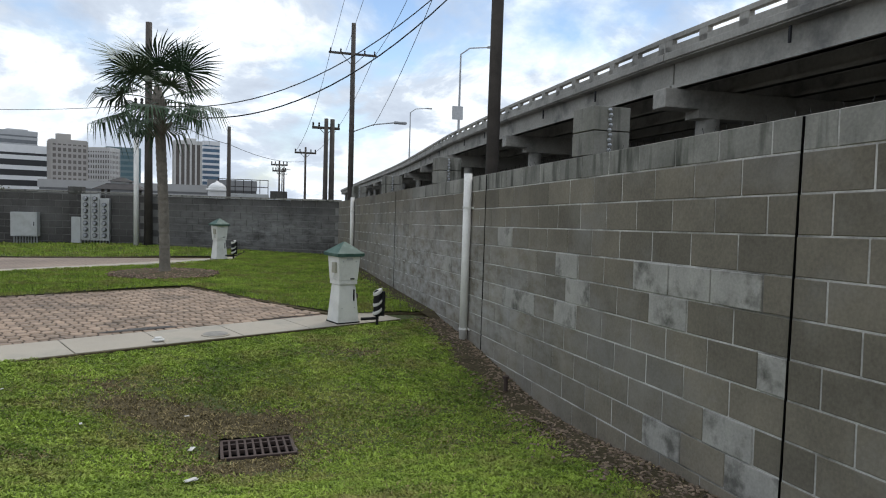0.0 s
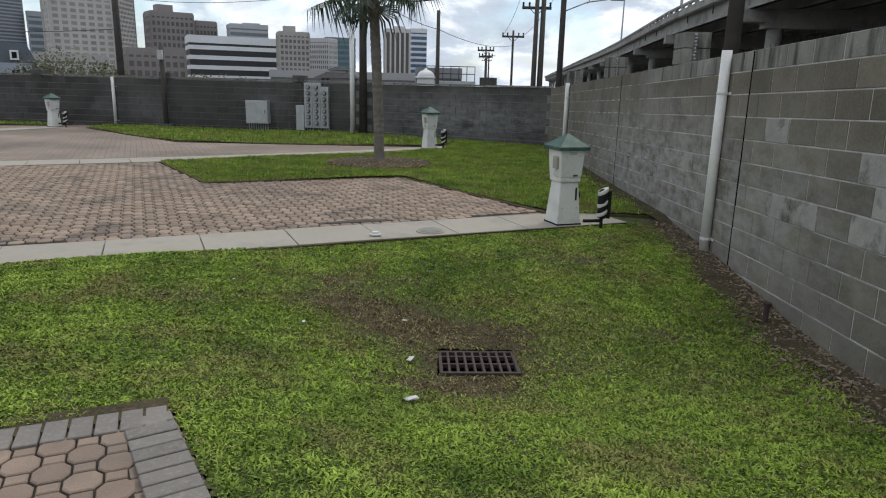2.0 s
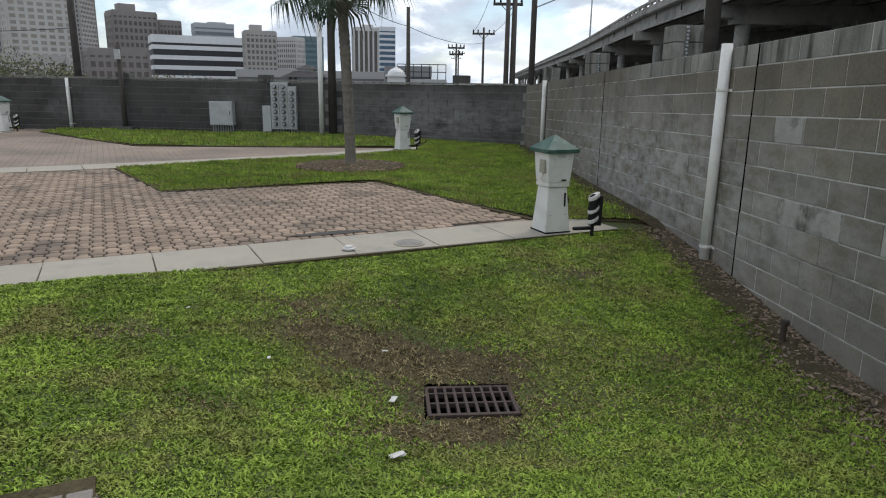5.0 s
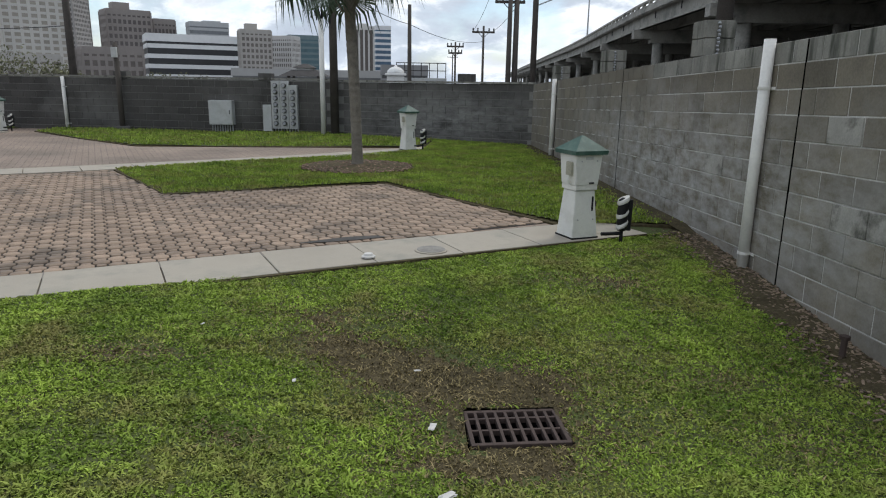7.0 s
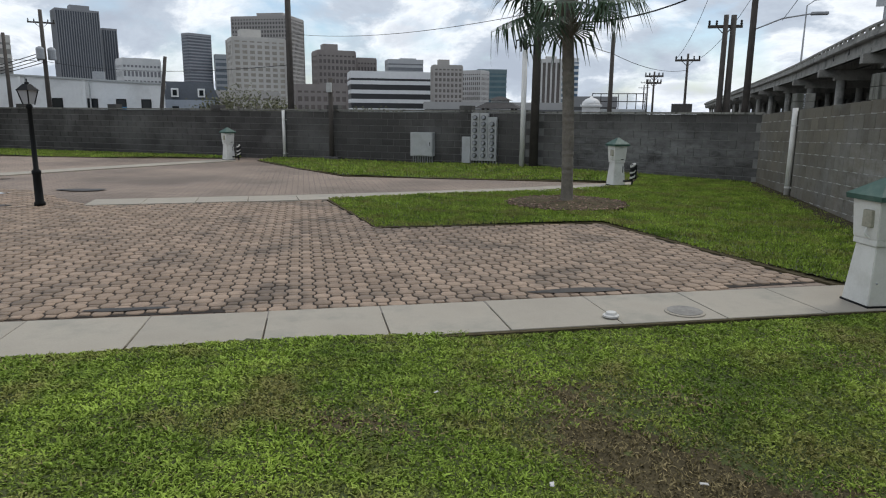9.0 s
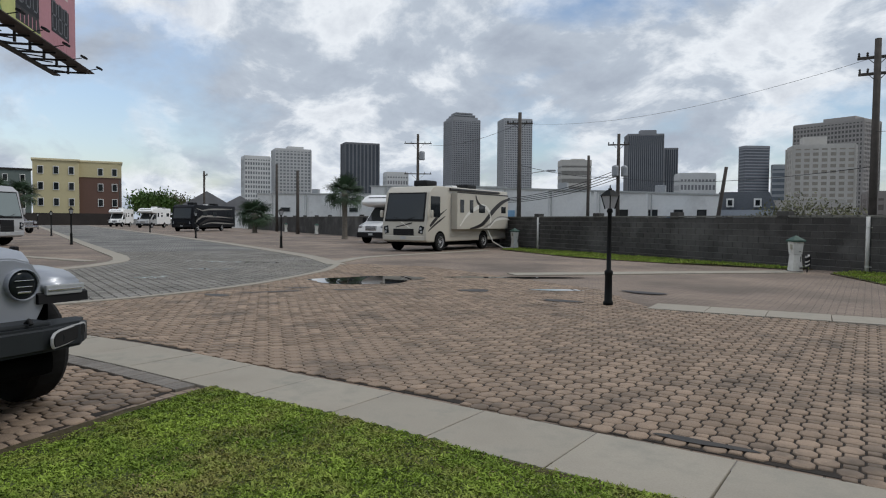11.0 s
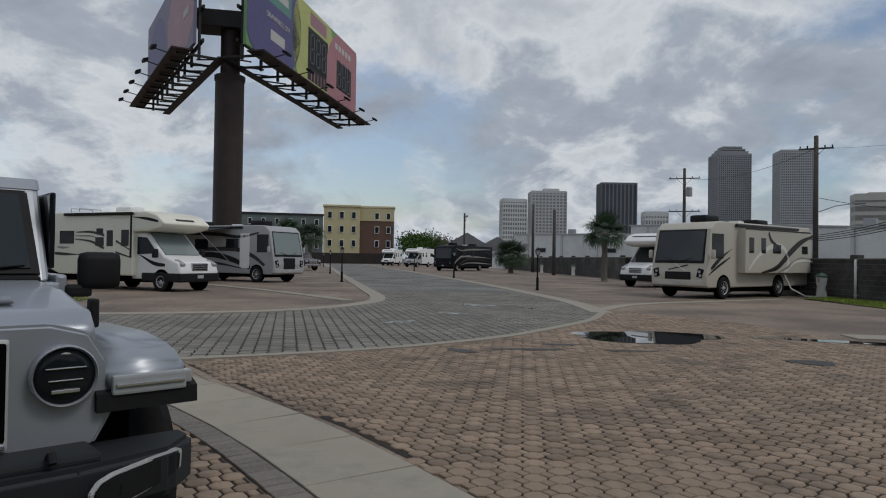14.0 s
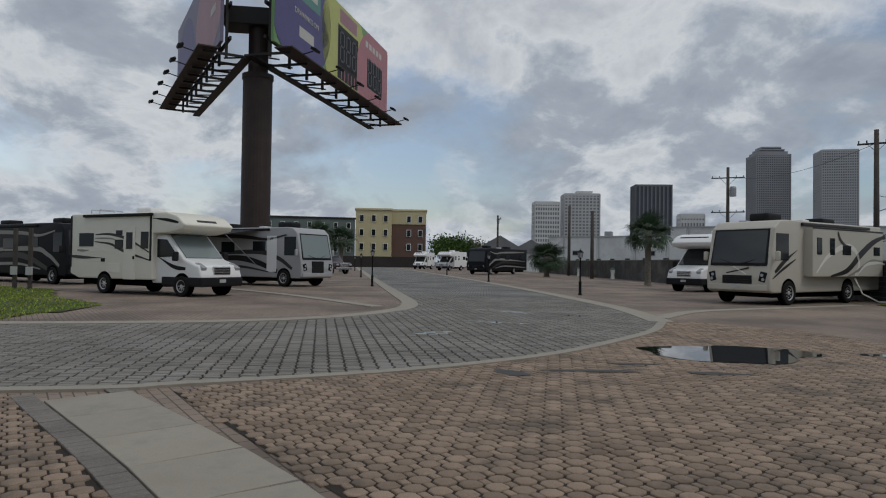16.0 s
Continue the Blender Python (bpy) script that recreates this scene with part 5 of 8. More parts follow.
for k in range(8):
    part("bar", boxm((-0.210 + 0.060 * k, 0, 0.006), (0.019, 0.35, 0.035), 0.004), M_IRON, drain)
for yy in (-0.03, 0.105):
    part("cross_bar", boxm((0, yy, 0.004), (0.52, 0.018, 0.033), 0.003), M_IRON, drain)
# solid near-black block gives the slots their shade
part("sump", boxm((0, 0, -0.18), (0.56, 0.38, 0.28)), M_VOID, drain, "near-black block painting the shade below the grate")
part("concrete_lip", boxm((0.325, 0.03, -0.018), (0.10, 0.22, 0.05), 0.015), M_CONC, drain)

bib = thing("irrigation_stub", "short rusty irrigation pipe stub in the bare soil", "pipe stub", pose(2.33, 5.95, -0.23))
bm = bmesh.new()
rod(bm, (0, 0, 0), (0, 0, 0.12), 0.022, 0.022, 10)
part("stub", bm, M_IRON, bib)
bm = bmesh.new()
rod(bm, (0, 0, 0.12), (0, 0, 0.145), 0.034, 0.034, 10)
part("cap", bm, M_IRON, bib)


def litter(x, y, s, seed):
    r = random.Random(seed)
    bm2 = bmesh.new()
    box(bm2, (0, 0, 0), (s, s * 0.34, 0.005), 0.002)
    for v in bm2.verts:
        v.co += Vector((r.uniform(-1, 1), r.uniform(-1, 1), r.uniform(0, 0.5))) * s * 0.2
    z = float(lawn_z(np.array(x), np.array(y))) + 0.03
    solid("litter_scrap", bm2, M_LITTER, "crumpled white scrap of litter in the grass", "litter", "litter scraps", at=pose(x, y, z, 0, 0, r.uniform(0, 180)))


for k, (x, y, s) in enumerate(((-1.31, 5.42, 0.035), (-0.59, 5.77, 0.035), (-0.51, 5.15, 0.06), (-0.46, 4.42, 0.07), (-2.6, 3.9, 0.03), (-2.0, 6.0, 0.025))):
    litter(x, y, s, k)

cp = thing("cleanout_cap", "small white plastic cleanout cap on the slab walk", "cap", pose(-1.02, 7.62, 0.024))
bm = bmesh.new()
lathe(bm, [(0.062, 0.0), (0.062, 0.012), (0.045, 0.018), (0.038, 0.034), (0.015, 0.038)], 18)
part("cap", bm, M_LITTER, cp)
mhole = thing("manhole_cover", "small grey round manhole cover in the slab walk", "manhole cover", pose(-0.45, 7.92, 0.020))
bm = bmesh.new()
lathe(bm, [(0.155, -0.02), (0.155, 0.0), (0.145, 0.004)], 24)
part("rim", bm, M_CONC, mhole)
bm = bmesh.new()
lathe(bm, [(0.135, 0.0), (0.135, 0.007), (0.12, 0.009)], 24)
part("lid", bm, material("lid_grey", (0.20, 0.19, 0.17), 0.8, var=0.3, scale=10), mhole)

# ---------------------------------------------------------------- lamp posts


def lamp_post(at):
    t = thing("lamp_post", "short black cast-iron lamp post with a glazed lantern", "lamp post", at, "lamp posts")
    bm2 = bmesh.new()
    lathe(bm2, [(0.085, 0), (0.085, 0.05), (0.065, 0.08), (0.06, 0.50), (0.07, 0.53), (0.07, 0.57), (0.04, 0.60), (0.034, 1.55), (0.05, 1.57), (0.05, 1.60), (0.03, 1.63)], 14)
    part("post", bm2, M_LAMPBLK, t, smooth=True)
    bm2 = bmesh.new()
    frustum(bm2, 1.63, 0.11, 1.84, 0.20)
    part("pane_block", bm2, M_LENS, t, "glazed lantern panes")
    for k in range(4):
        a = radians(45 + 90 * k)
        bm2 = bmesh.new()
        rod(bm2, (0.08 * math.cos(a), 0.08 * math.sin(a), 1.62), (0.145 * math.cos(a), 0.145 * math.sin(a), 1.85), 0.010, 0.010, 6)
        part("lantern_bar", bm2, M_LAMPBLK, t)
    bm2 = bmesh.new()
    frustum(bm2, 1.84, 0.24, 1.94, 0.08)
    part("hood", bm2, M_LAMPBLK, t)
    bm2 = bmesh.new()
    lathe(bm2, [(0.03, 1.94), (0.035, 1.96), (0.01, 1.98), (0.012, 2.0), (0.002, 2.03)], 10)
    part("finial", bm2, M_LAMPBLK, t)
    return t


lp = lamp_post(pose(-10.05, 11.69, 0.0))
for x, y in ((-34.4, 14.4), (-42.4, 5.75), (-52.6, 14.3), (-61.9, 5.6), (-76.0, 14.9), (-98.0, 5.6)):
    copy_thing(lp, pose(x, y, 0.0))

# ---------------------------------------------------------------- puddles
M_DAMP = material("damp_mud", (0.030, 0.024, 0.018), 0.55, var=0.4, scale=6, fine=80, bump=0.3)


def puddle(x, y, a, b, yaw, seed, z=0.004, mud=False):
    r = random.Random(seed)
    bm2 = bmesh.new()
    n = 40
    ph = [r.uniform(0, 6.28) for _ in range(4)]
    vs = []
    for i in range(n):
        t = 2 * math.pi * i / n
        k = 1 + 0.12 * math.sin(2 * t + ph[0]) + 0.10 * math.sin(3 * t + ph[1]) + 0.06 * math.sin(5 * t + ph[2]) + 0.03 * math.sin(9 * t + ph[3])
        vs.append(bm2.verts.new((a * k * math.cos(t), b * k * math.sin(t), 0)))
    bm2.faces.new(vs)
    if mud:
        solid("mud_patch", bm2, M_DAMP, "dark damp mud patch on the paving", "mud", "mud patches", kind="structure", at=pose(x, y, z, 0, 0, yaw))
        return
    solid("puddle", bm2, M_WATER, "shallow rainwater puddle on the paving", "puddle", "puddles", kind="structure", at=pose(x, y, z, 0, 0, yaw))


puddle(-16.2, 10.2, 1.32, 0.98, 70, 2, 0.006)
puddle(-15.2, 13.6, 1.6, 0.22, 60, 4)
puddle(-12.3, 12.6, 0.55, 0.16, 60, 5)
puddle(-19.3, 6.0, 0.50, 0.22, 100, 6, -0.001)
puddle(-24.4, 9.2, 1.70, 0.30, 46, 7, -0.001)
puddle(-21.4, 7.9, 0.80, 0.20, 60, 8, -0.001)
for k, (x, y, a, b, yaw) in enumerate(((-14.66, 6.36, 0.30, 0.14, 20), (-14.73, 7.44, 0.55, 0.10, 80), (-14.42, 8.95, 0.40, 0.10, 70), (-15.25, 8.2, 0.35, 0.08, 75),
                                       (-13.05, 11.05, 0.35, 0.22, 60), (-11.08, 13.82, 0.42, 0.22, 20), (-10.85, 11.39, 0.40, 0.14, 30), (-1.3, 8.42, 0.45, 0.07, 24), (-4.73, 6.92, 0.30, 0.05, 22))):
    puddle(x, y, a, b, yaw, 20 + k, 0.0045, True)

# ---------------------------------------------------------------- vehicles: local x ahead, y left, origin on the ground below the nose


def wheel(parent, x, y, r, w, hub=None, rimr=0.62):
    """A wheel with tyre, rim and spokes; the outer face looks along the sign of y."""
    s = 1 if y > 0 else -1
    m = Matrix.Translation((x, y, r)) @ Matrix.Rotation(-s * math.pi / 2, 4, "X")
    bm2 = bmesh.new()
    lathe(bm2, [(r * rimr, -w / 2), (r * 0.93, -w / 2), (r, -w * 0.33), (r, w * 0.33), (r * 0.93, w / 2), (r * rimr, w / 2)], 28)
    for v in bm2.verts:
        v.co = m @ v.co
    bmesh.ops.delete(bm2, geom=[f for f in bm2.faces if len(f.verts) > 4], context="FACES")
    ty = part("wheel", bm2, M_TYRE, parent, smooth=False)
    bm2 = bmesh.new()
    lathe(bm2, [(r * rimr, w * 0.15), (r * rimr, w * 0.46), (r * rimr * 0.9, w * 0.42), (r * rimr * 0.85, w * 0.22), (r * 0.2, w * 0.30), (r * 0.15, w * 0.42), (r * 0.05, w * 0.44)], 20)
    for k in range(8):
        a = k * math.pi / 4
        rod(bm2, (r * 0.36 * math.cos(a), r * 0.36 * math.sin(a), w * 0.2), (r * 0.36 * math.cos(a), r * 0.36 * math.sin(a), w * 0.33), r * 0.09, r * 0.07, 8)
    for v in bm2.verts:
        v.co = m @ v.co
    part("rim", bm2, hub or M_RIM, ty)
    return ty


def swoosh(parent, mat, y, pts, w0, w1, name="swoosh"):
    """A tapering painted stripe on a side panel: a smooth line of (x, z) with a width that changes."""
    w0, w1 = w0 * 1.35, w1 * 1.35
    line = smooth_line(pts, 0.12)
    n = len(line)
    bm2 = bmesh.new()
    up, lo = [], []
    for i, p in enumerate(line):
        a, b = Vector(line[max(0, i - 1)]), Vector(line[min(n - 1, i + 1)])
        d = (b - a).normalized()
        f = i / (n - 1)
        w = (w0 + (w1 - w0) * f) * (0.35 + 0.65 * math.sin(math.pi * min(1, 0.08 + f))) / 2
        up.append(bm2.verts.new((p[0] - d.y * w, y, p[1] + d.x * w)))
        lo.append(bm2.verts.new((p[0] + d.y * w, y, p[1] - d.x * w)))
    s = 0.006 if y > 0 else -0.006
    for i in range(n - 1):
        bm2.faces.new((up[i], lo[i], lo[i + 1], up[i + 1]))
    ext = bmesh.ops.extrude_face_region(bm2, geom=bm2.faces[:])
    bmesh.ops.translate(bm2, vec=(0, s, 0), verts=[v for v in ext["geom"] if isinstance(v, bmesh.types.BMVert)])
    bmesh.ops.recalc_face_normals(bm2, faces=bm2.faces[:])
    return part(name, bm2, mat, parent)


def profile_body(parent, name, poly, half, mat, bevel=0.06, label=""):
    bm2 = bmesh.new()
    prism(bm2, poly, -half, half, "y")
    bmesh.ops.bevel(bm2, geom=[e for e in bm2.edges], offset=bevel, segments=3, profile=0.6, affect="EDGES", clamp_overlap=True)
    return part(name, bm2, mat, parent, label, smooth=True)


def pane(parent, c, s, name="window", mat=None, bevel=0.03):
    return part(name, boxm(c, s, min(bevel, min(s) * 0.45)), mat or M_GLASS, parent)


def slanted_pane(parent, x0, z0, x1, z1, half, name="windscreen", mat=None, off=0.012, inset=0.0):
    """A pane across the front between two heights."""
    bm2 = bmesh.new()
    d = Vector((x1 - x0, 0, z1 - z0)).normalized()
    nrm = Vector((d.z, 0, -d.x))
    if nrm.x < 0:
        nrm = -nrm
    a, b = Vector((x0, 0, z0)) + d * inset, Vector((x1, 0, z1)) - d * inset
    vs = []
    for k in (0, 1):
        for p, h in ((a, half), (b, half * 0.97)):
            for s in (-1, 1):
                vs.append(bm2.verts.new(p + nrm * (off - 0.03 + 0.03 * k) + Vector((0, s * h, 0))))
    for q in ((0, 1, 3, 2), (4, 6, 7, 5), (0, 4, 5, 1), (2, 3, 7, 6), (0, 2, 6, 4), (1, 5, 7, 3)):
        bm2.faces.new([vs[i] for i in q])
    bmesh.ops.recalc_face_normals(bm2, faces=bm2.faces[:])
    bmesh.ops.bevel(bm2, geom=bm2.edges[:], offset=0.012, segments=2, affect="EDGES")
    return part(name, bm2, mat or M_WSGLASS, parent)


def rv_roof_gear(t, L, z, dark=True):
    part("air_conditioner", boxm((-L * 0.22, 0, z + 0.16), (0.95, 0.75, 0.30), 0.09), M_BLACK if dark else M_RVWHITE, t, smooth=True)
    part("air_conditioner", boxm((-L * 0.70, 0, z + 0.15), (0.95, 0.75, 0.28), 0.09), M_BLACK if dark else M_RVWHITE, t, smooth=True)
    part("roof_vent", boxm((-L * 0.45, 0.3, z + 0.07), (0.45, 0.45, 0.14), 0.03), M_RVWHITE, t)


def class_a(name, at, L, mat, label, style):
    """A bus-fronted motorhome."""
    t = thing(name, label, "motorhome", at, "motorhomes")
    H, half = 3.02, 1.24
    profile_body(t, "body", [(0.0, 0.50), (0.03, 0.95), (-0.04, 1.42), (-0.30, 2.72), (-0.62, 2.98), (-1.0, H), (-L, H), (-L, 0.52), (-L + 0.1, 0.45), (-0.15, 0.42)], half, mat, 0.09)
    slanted_pane(t, -0.038, 1.40, -0.312, 2.70, 1.12, name="windscreen_frame", mat=M_BLACK, off=0.018)
    # the grey coach's windscreen has its pale reflection painted into the glass colour
    slanted_pane(t, -0.045, 1.46, -0.300, 2.63, 1.05, mat=M_WSPALE if style == "grey" else None, off=0.034)
    part("windscreen_surround", boxm((-0.03, 0, 1.40), (0.06, 2.2, 0.07), 0.02), M_BLACK, t)
    for s in (-1, 1):
        bm2 = bmesh.new()
        rod(bm2, (0.03, s * 0.12, 1.43), (-0.06, s * 0.75, 1.62), 0.012, 0.012, 6)
        part("wiper", bm2, M_BLACK, t)
        hl = part("headlight", boxm((0.0, s * 0.98, 0.98), (0.09, 0.26, 0.36), 0.04, Euler((radians(-s * 14), 0, 0)).to_matrix()), M_GLASS, t)
        for k in (-0.09, 0.06):
            bm2 = bmesh.new()
            rod(bm2, (0.03, s * (0.98 - k * 0.25), 0.98 + k), (0.062, s * (0.98 - k * 0.25), 0.98 + k), 0.062, 0.055, 14)
            part("lens", bm2, M_LENS, hl)
        part("cab_window", boxm((-0.75, s * (half + 0.003), 2.05), (0.78, 0.03, 0.95), 0.012), M_GLASS, t)
        mr = part("mirror", boxm((-0.18, s * (half + 0.17), 1.72), (0.12, 0.16, 0.34), 0.05), mat if style != "black" else M_BLACK, t, smooth=True)
        bm2 = bmesh.new()
        rod(bm2, (-0.3, s * half, 1.60), (-0.18, s * (half + 0.17), 1.62), 0.02, 0.02, 6)
        part("mirror_arm", bm2, M_BLACK, mr)
        for x in (-1.15, -L * 0.66):
            # flat black disc: the shade inside the wheel arch, as colour
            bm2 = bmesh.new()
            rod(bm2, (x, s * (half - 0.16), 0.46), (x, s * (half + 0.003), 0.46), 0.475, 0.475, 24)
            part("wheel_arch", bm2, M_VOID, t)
            wheel(t, x, s * (half - 0.08), 0.42, 0.26)
    part("grille", boxm((0.02, 0, 0.88 if style != "grey" else 0.98), (0.05, 1.15 if style != "grey" else 0.9, 0.30 if style != "grey" else 0.62), 0.02), M_BLACK, t)
    for k in range(3):
        part("grille_bar", boxm((0.048, 0, 0.80 + 0.08 * k), (0.012, 0.96, 0.016), 0.003), M_DKSTEEL, t)
    part("bumper", boxm((0.0, 0, 0.60), (0.10, 2.3, 0.22), 0.04), mat if style != "black" else M_BLACK, t)
    part("number_plate", boxm((0.055, 0, 0.62), (0.01, 0.3, 0.12), 0.003), M_GREYBOX, t)
    # near-black box paints the shade under the coach
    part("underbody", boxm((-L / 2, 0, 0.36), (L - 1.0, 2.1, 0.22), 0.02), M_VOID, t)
    rv_roof_gear(t, L, H)
    part("awning_roll", boxm((-L * 0.55, (half + 0.05) * (1 if style == "cream" else -1), 2.90), (L * 0.62, 0.10, 0.12), 0.03), M_BLACK if style != "cream" else M_BRONZE, t)
    Y = half + 0.002
    if style == "cream":
        so = part("slide_out", boxm((-L * 0.60, half + 0.15, 1.88), (L * 0.66, 0.34, 1.75), 0.03), mat, t, "extended slide-out room")
        part("slide_end", boxm((-L * 0.60 + L * 0.33 + 0.004, half + 0.15, 1.88), (0.014, 0.30, 1.68), 0.004), M_RVTAN, so)
        part("slide_trim", boxm((-L * 0.60, half + 0.325, 2.77), (L * 0.66, 0.02, 0.05), 0.005), M_BRONZE, so)
        Y = half + 0.322
        for x, z, w, h in ((-2.6, 2.12, 0.34, 0.62), (-3.5, 2.12, 0.34, 0.62), (-4.55, 2.0, 0.62, 0.36), (-6.9, 2.0, 0.5, 0.34)):
            pane(t, (x, Y, z), (w, 0.03, h))
        for s, yy in ((1, Y), ):
            swoosh(t, M_BRONZE, yy, [(-3.4, 1.02), (-4.6, 1.25), (-5.6, 1.85), (-6.6, 2.35), (-7.6, 2.62)], 0.10, 0.30)
            swoosh(t, M_PALESW, yy, [(-2.4, 1.15), (-3.2, 1.75), (-4.4, 2.15), (-5.2, 2.0), (-5.5, 1.5), (-5.2, 1.05)], 0.08, 0.22)
            swoosh(t, M_BRONZE, yy + 0.007, [(-3.9, 2.68), (-4.05, 2.4), (-4.4, 2.2), (-4.9, 2.15)], 0.12, 0.05)
            swoosh(t, M_GREYSW, yy + 0.007, [(-4.6, 1.02), (-5.4, 1.25), (-6.4, 1.6), (-7.4, 1.62)], 0.05, 0.16)
            swoosh(t, M_PALESW, yy + 0.008, [(-5.3, 1.05), (-6.0, 1.45), (-6.9, 1.55), (-7.6, 1.5)], 0.06, 0.14)
        swoosh(t, M_BRONZE, half + 0.003, [(-0.30, 1.15), (-0.9, 1.55), (-1.7, 1.95)], 0.16, 0.05)
        swoosh(t, M_BRONZE, half + 0.003, [(-0.15, 0.92), (-0.7, 1.22), (-1.6, 1.62)], 0.05, 0.10)
        part("emblem_bar", boxm((0.0, 0.0, 1.20), (0.03, 0.9, 0.05), 0.012, Euler((0.22, 0, 0)).to_matrix()), M_BRONZE, t)
        part("emblem_bar", boxm((0.002, 0.1, 1.20), (0.03, 0.6, 0.04), 0.012, Euler((-0.5, 0, 0)).to_matrix()), M_PALESW, t)
        bm2 = bmesh.new()
        tube(bm2, [(-5.4, half + 0.2, 0.95), (-5.5, half + 0.45, 0.35), (-6.0, half + 0.8, 0.04), (-7.0, half + 1.2, 0.03)], 0.028, 8)
        part("hookup_hose", bm2, M_PALESW, t, "pale hookup hose to the ground")
    else:
        for s in (-1, 1):
            yy = s * (half + 0.002)
            for x, z, w, h in ((-2.9, 2.05, 0.9, 0.5), (-5.2, 2.0, 1.0, 0.55), (-L + 1.6, 2.05, 0.8, 0.5)):
                pane(t, (x, s * (half + 0.004), z), (w, 0.03, h))
            c1, c2 = (M_BRONZE, M_BLACK) if style == "grey" else (M_GREYSW, M_BRONZE)
            swoosh(t, c1, yy, [(-0.6, 0.9), (-1.6, 1.45), (-3.2, 1.75), (-L + 0.6, 1.55)], 0.22, 0.10)
            swoosh(t, c2, yy + s * 0.007, [(-1.6, 0.75), (-3.2, 1.25), (-5.0, 1.42), (-L + 0.4, 1.15)], 0.28, 0.12)
            swoosh(t, c1, yy + s * 0.008, [(-1.0, 2.62), (-2.4, 2.4), (-4.2, 2.55), (-L + 0.8, 2.66)], 0.10, 0.20)
            swoosh(t, c1, yy + s * 0.009, [(-2.2, 0.72), (-4.0, 0.95), (-6.0, 0.95), (-L + 0.3, 0.80)], 0.08, 0.16)
        if style == "grey":
            part("entry_door", boxm((-2.0, -half - 0.006, 1.65), (0.68, 0.02, 1.85), 0.008), M_RVWHITE, t)
            aw = bmesh.new()
            prism(aw, [(-3.0, 2.92), (-L + 0.5, 2.92), (-L + 0.5, 2.89), (-3.0, 2.89)], -half - 2.2, -half, "y")
            for v in aw.verts:
                v.co.z -= max(0.0, -v.co.y - half) * 0.16
            part("awning", aw, M_BLACK, t, "black awning rolled out")
            for x in (-3.0, -L + 0.5):
                bm2 = bmesh.new()
                rod(bm2, (x, -half - 2.15, 2.55), (x, -half, 1.0), 0.02, 0.02, 6)
                part("awning_arm", bm2, M_STEEL, t)
    return t


def class_c(name, at, label, L=6.9, mat=None, van=None, simple=False):
    """A van-fronted motorhome with an over-cab bunk."""
    mat, van = mat or M_RVCREAM, van or M_RVWHITE
    t = thing(name, label, "motorhome", at, "motorhomes")
    half, H = 1.18, 3.02
    profile_body(t, "coach_body", [(-2.25, 0.55), (-2.25, 2.1), (-2.25, H), (-L, H), (-L, 0.72), (-L + 0.5, 0.55)], half, mat, 0.05)
    profile_body(t, "cab_over_bunk", [(-0.75, 2.38), (-0.62, 2.55), (-1.05, 2.88), (-1.6, H), (-2.6, H), (-2.6, 2.22), (-1.4, 2.25)], half - 0.02, mat, 0.07)
    profile_body(t, "cab", [(0.0, 0.42), (0.02, 0.75), (-0.10, 1.10), (-0.85, 1.33), (-1.75, 2.22), (-2.5, 2.25), (-2.5, 0.42)], 0.98, van, 0.10)
    slanted_pane(t, -0.86, 1.36, -1.74, 2.20, 0.86, mat=M_WSPALE if not simple else None, off=0.03)
    part("lower_cladding", boxm((-0.95, 0, 0.52), (2.0, 2.02, 0.34), 0.06), M_BLACK, t)
    gr = part("grille", boxm((-0.02, 0, 0.92), (0.10, 0.80, 0.30), 0.03), M_CHROME, t, "chrome barred grille")
    for k in range(3):
        part("grille_gap", boxm((0.032, 0, 0.83 + 0.085 * k), (0.014, 0.70, 0.04), 0.004), M_BLACK, gr)
    part("number_plate", boxm((0.055, 0, 0.55), (0.01, 0.3, 0.12), 0.003), M_GREYBOX, t)
    for s in (-1, 1):
        part("headlight", boxm((-0.22, s * 0.80, 1.04), (0.42, 0.24, 0.20), 0.05, Euler((0, radians(25), 0)).to_matrix()), M_LENS, t)
        bm2 = bmesh.new()
        prism(bm2, [(-1.15, 1.42), (-1.70, 2.02), (-2.20, 2.05), (-2.20, 1.38)], s * 0.985 - 0.01, s * 0.985 + 0.01, "y")
        part("cab_window", bm2, M_GLASS, t)
        part("mirror", boxm((-1.05, s * 1.18, 1.42), (0.14, 0.22, 0.34), 0.05), M_BLACK, t)
        for x, r in ((-0.92, 0.36), (-L + 2.05, 0.36)):
            yy = 0.99 if x > -1.5 else half
            # black disc flush with the side paints the arch's shade
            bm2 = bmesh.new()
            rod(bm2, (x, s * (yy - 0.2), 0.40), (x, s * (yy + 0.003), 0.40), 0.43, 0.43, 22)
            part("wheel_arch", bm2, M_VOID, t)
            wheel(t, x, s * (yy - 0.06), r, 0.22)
    # near-black box paints the shade under the floor
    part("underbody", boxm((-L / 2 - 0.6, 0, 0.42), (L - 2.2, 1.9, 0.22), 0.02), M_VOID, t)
    part("air_conditioner", boxm((-L * 0.55, 0, H + 0.13), (0.85, 0.7, 0.26), 0.07), M_RVWHITE, t, smooth=True)
    part("roof_vent", boxm((-L * 0.78, 0.2, H + 0.06), (0.4, 0.4, 0.12), 0.03), M_RVWHITE, t)
    bm2 = bmesh.new()
    for x in (-L + 0.25, -L + 0.75):
        tube(bm2, [(x, -0.5, H), (x, -0.5, H + 0.22), (x, 0.5, H + 0.22), (x, 0.5, H)], 0.015, 6)
    part("roof_rack", bm2, M_STEEL, t)
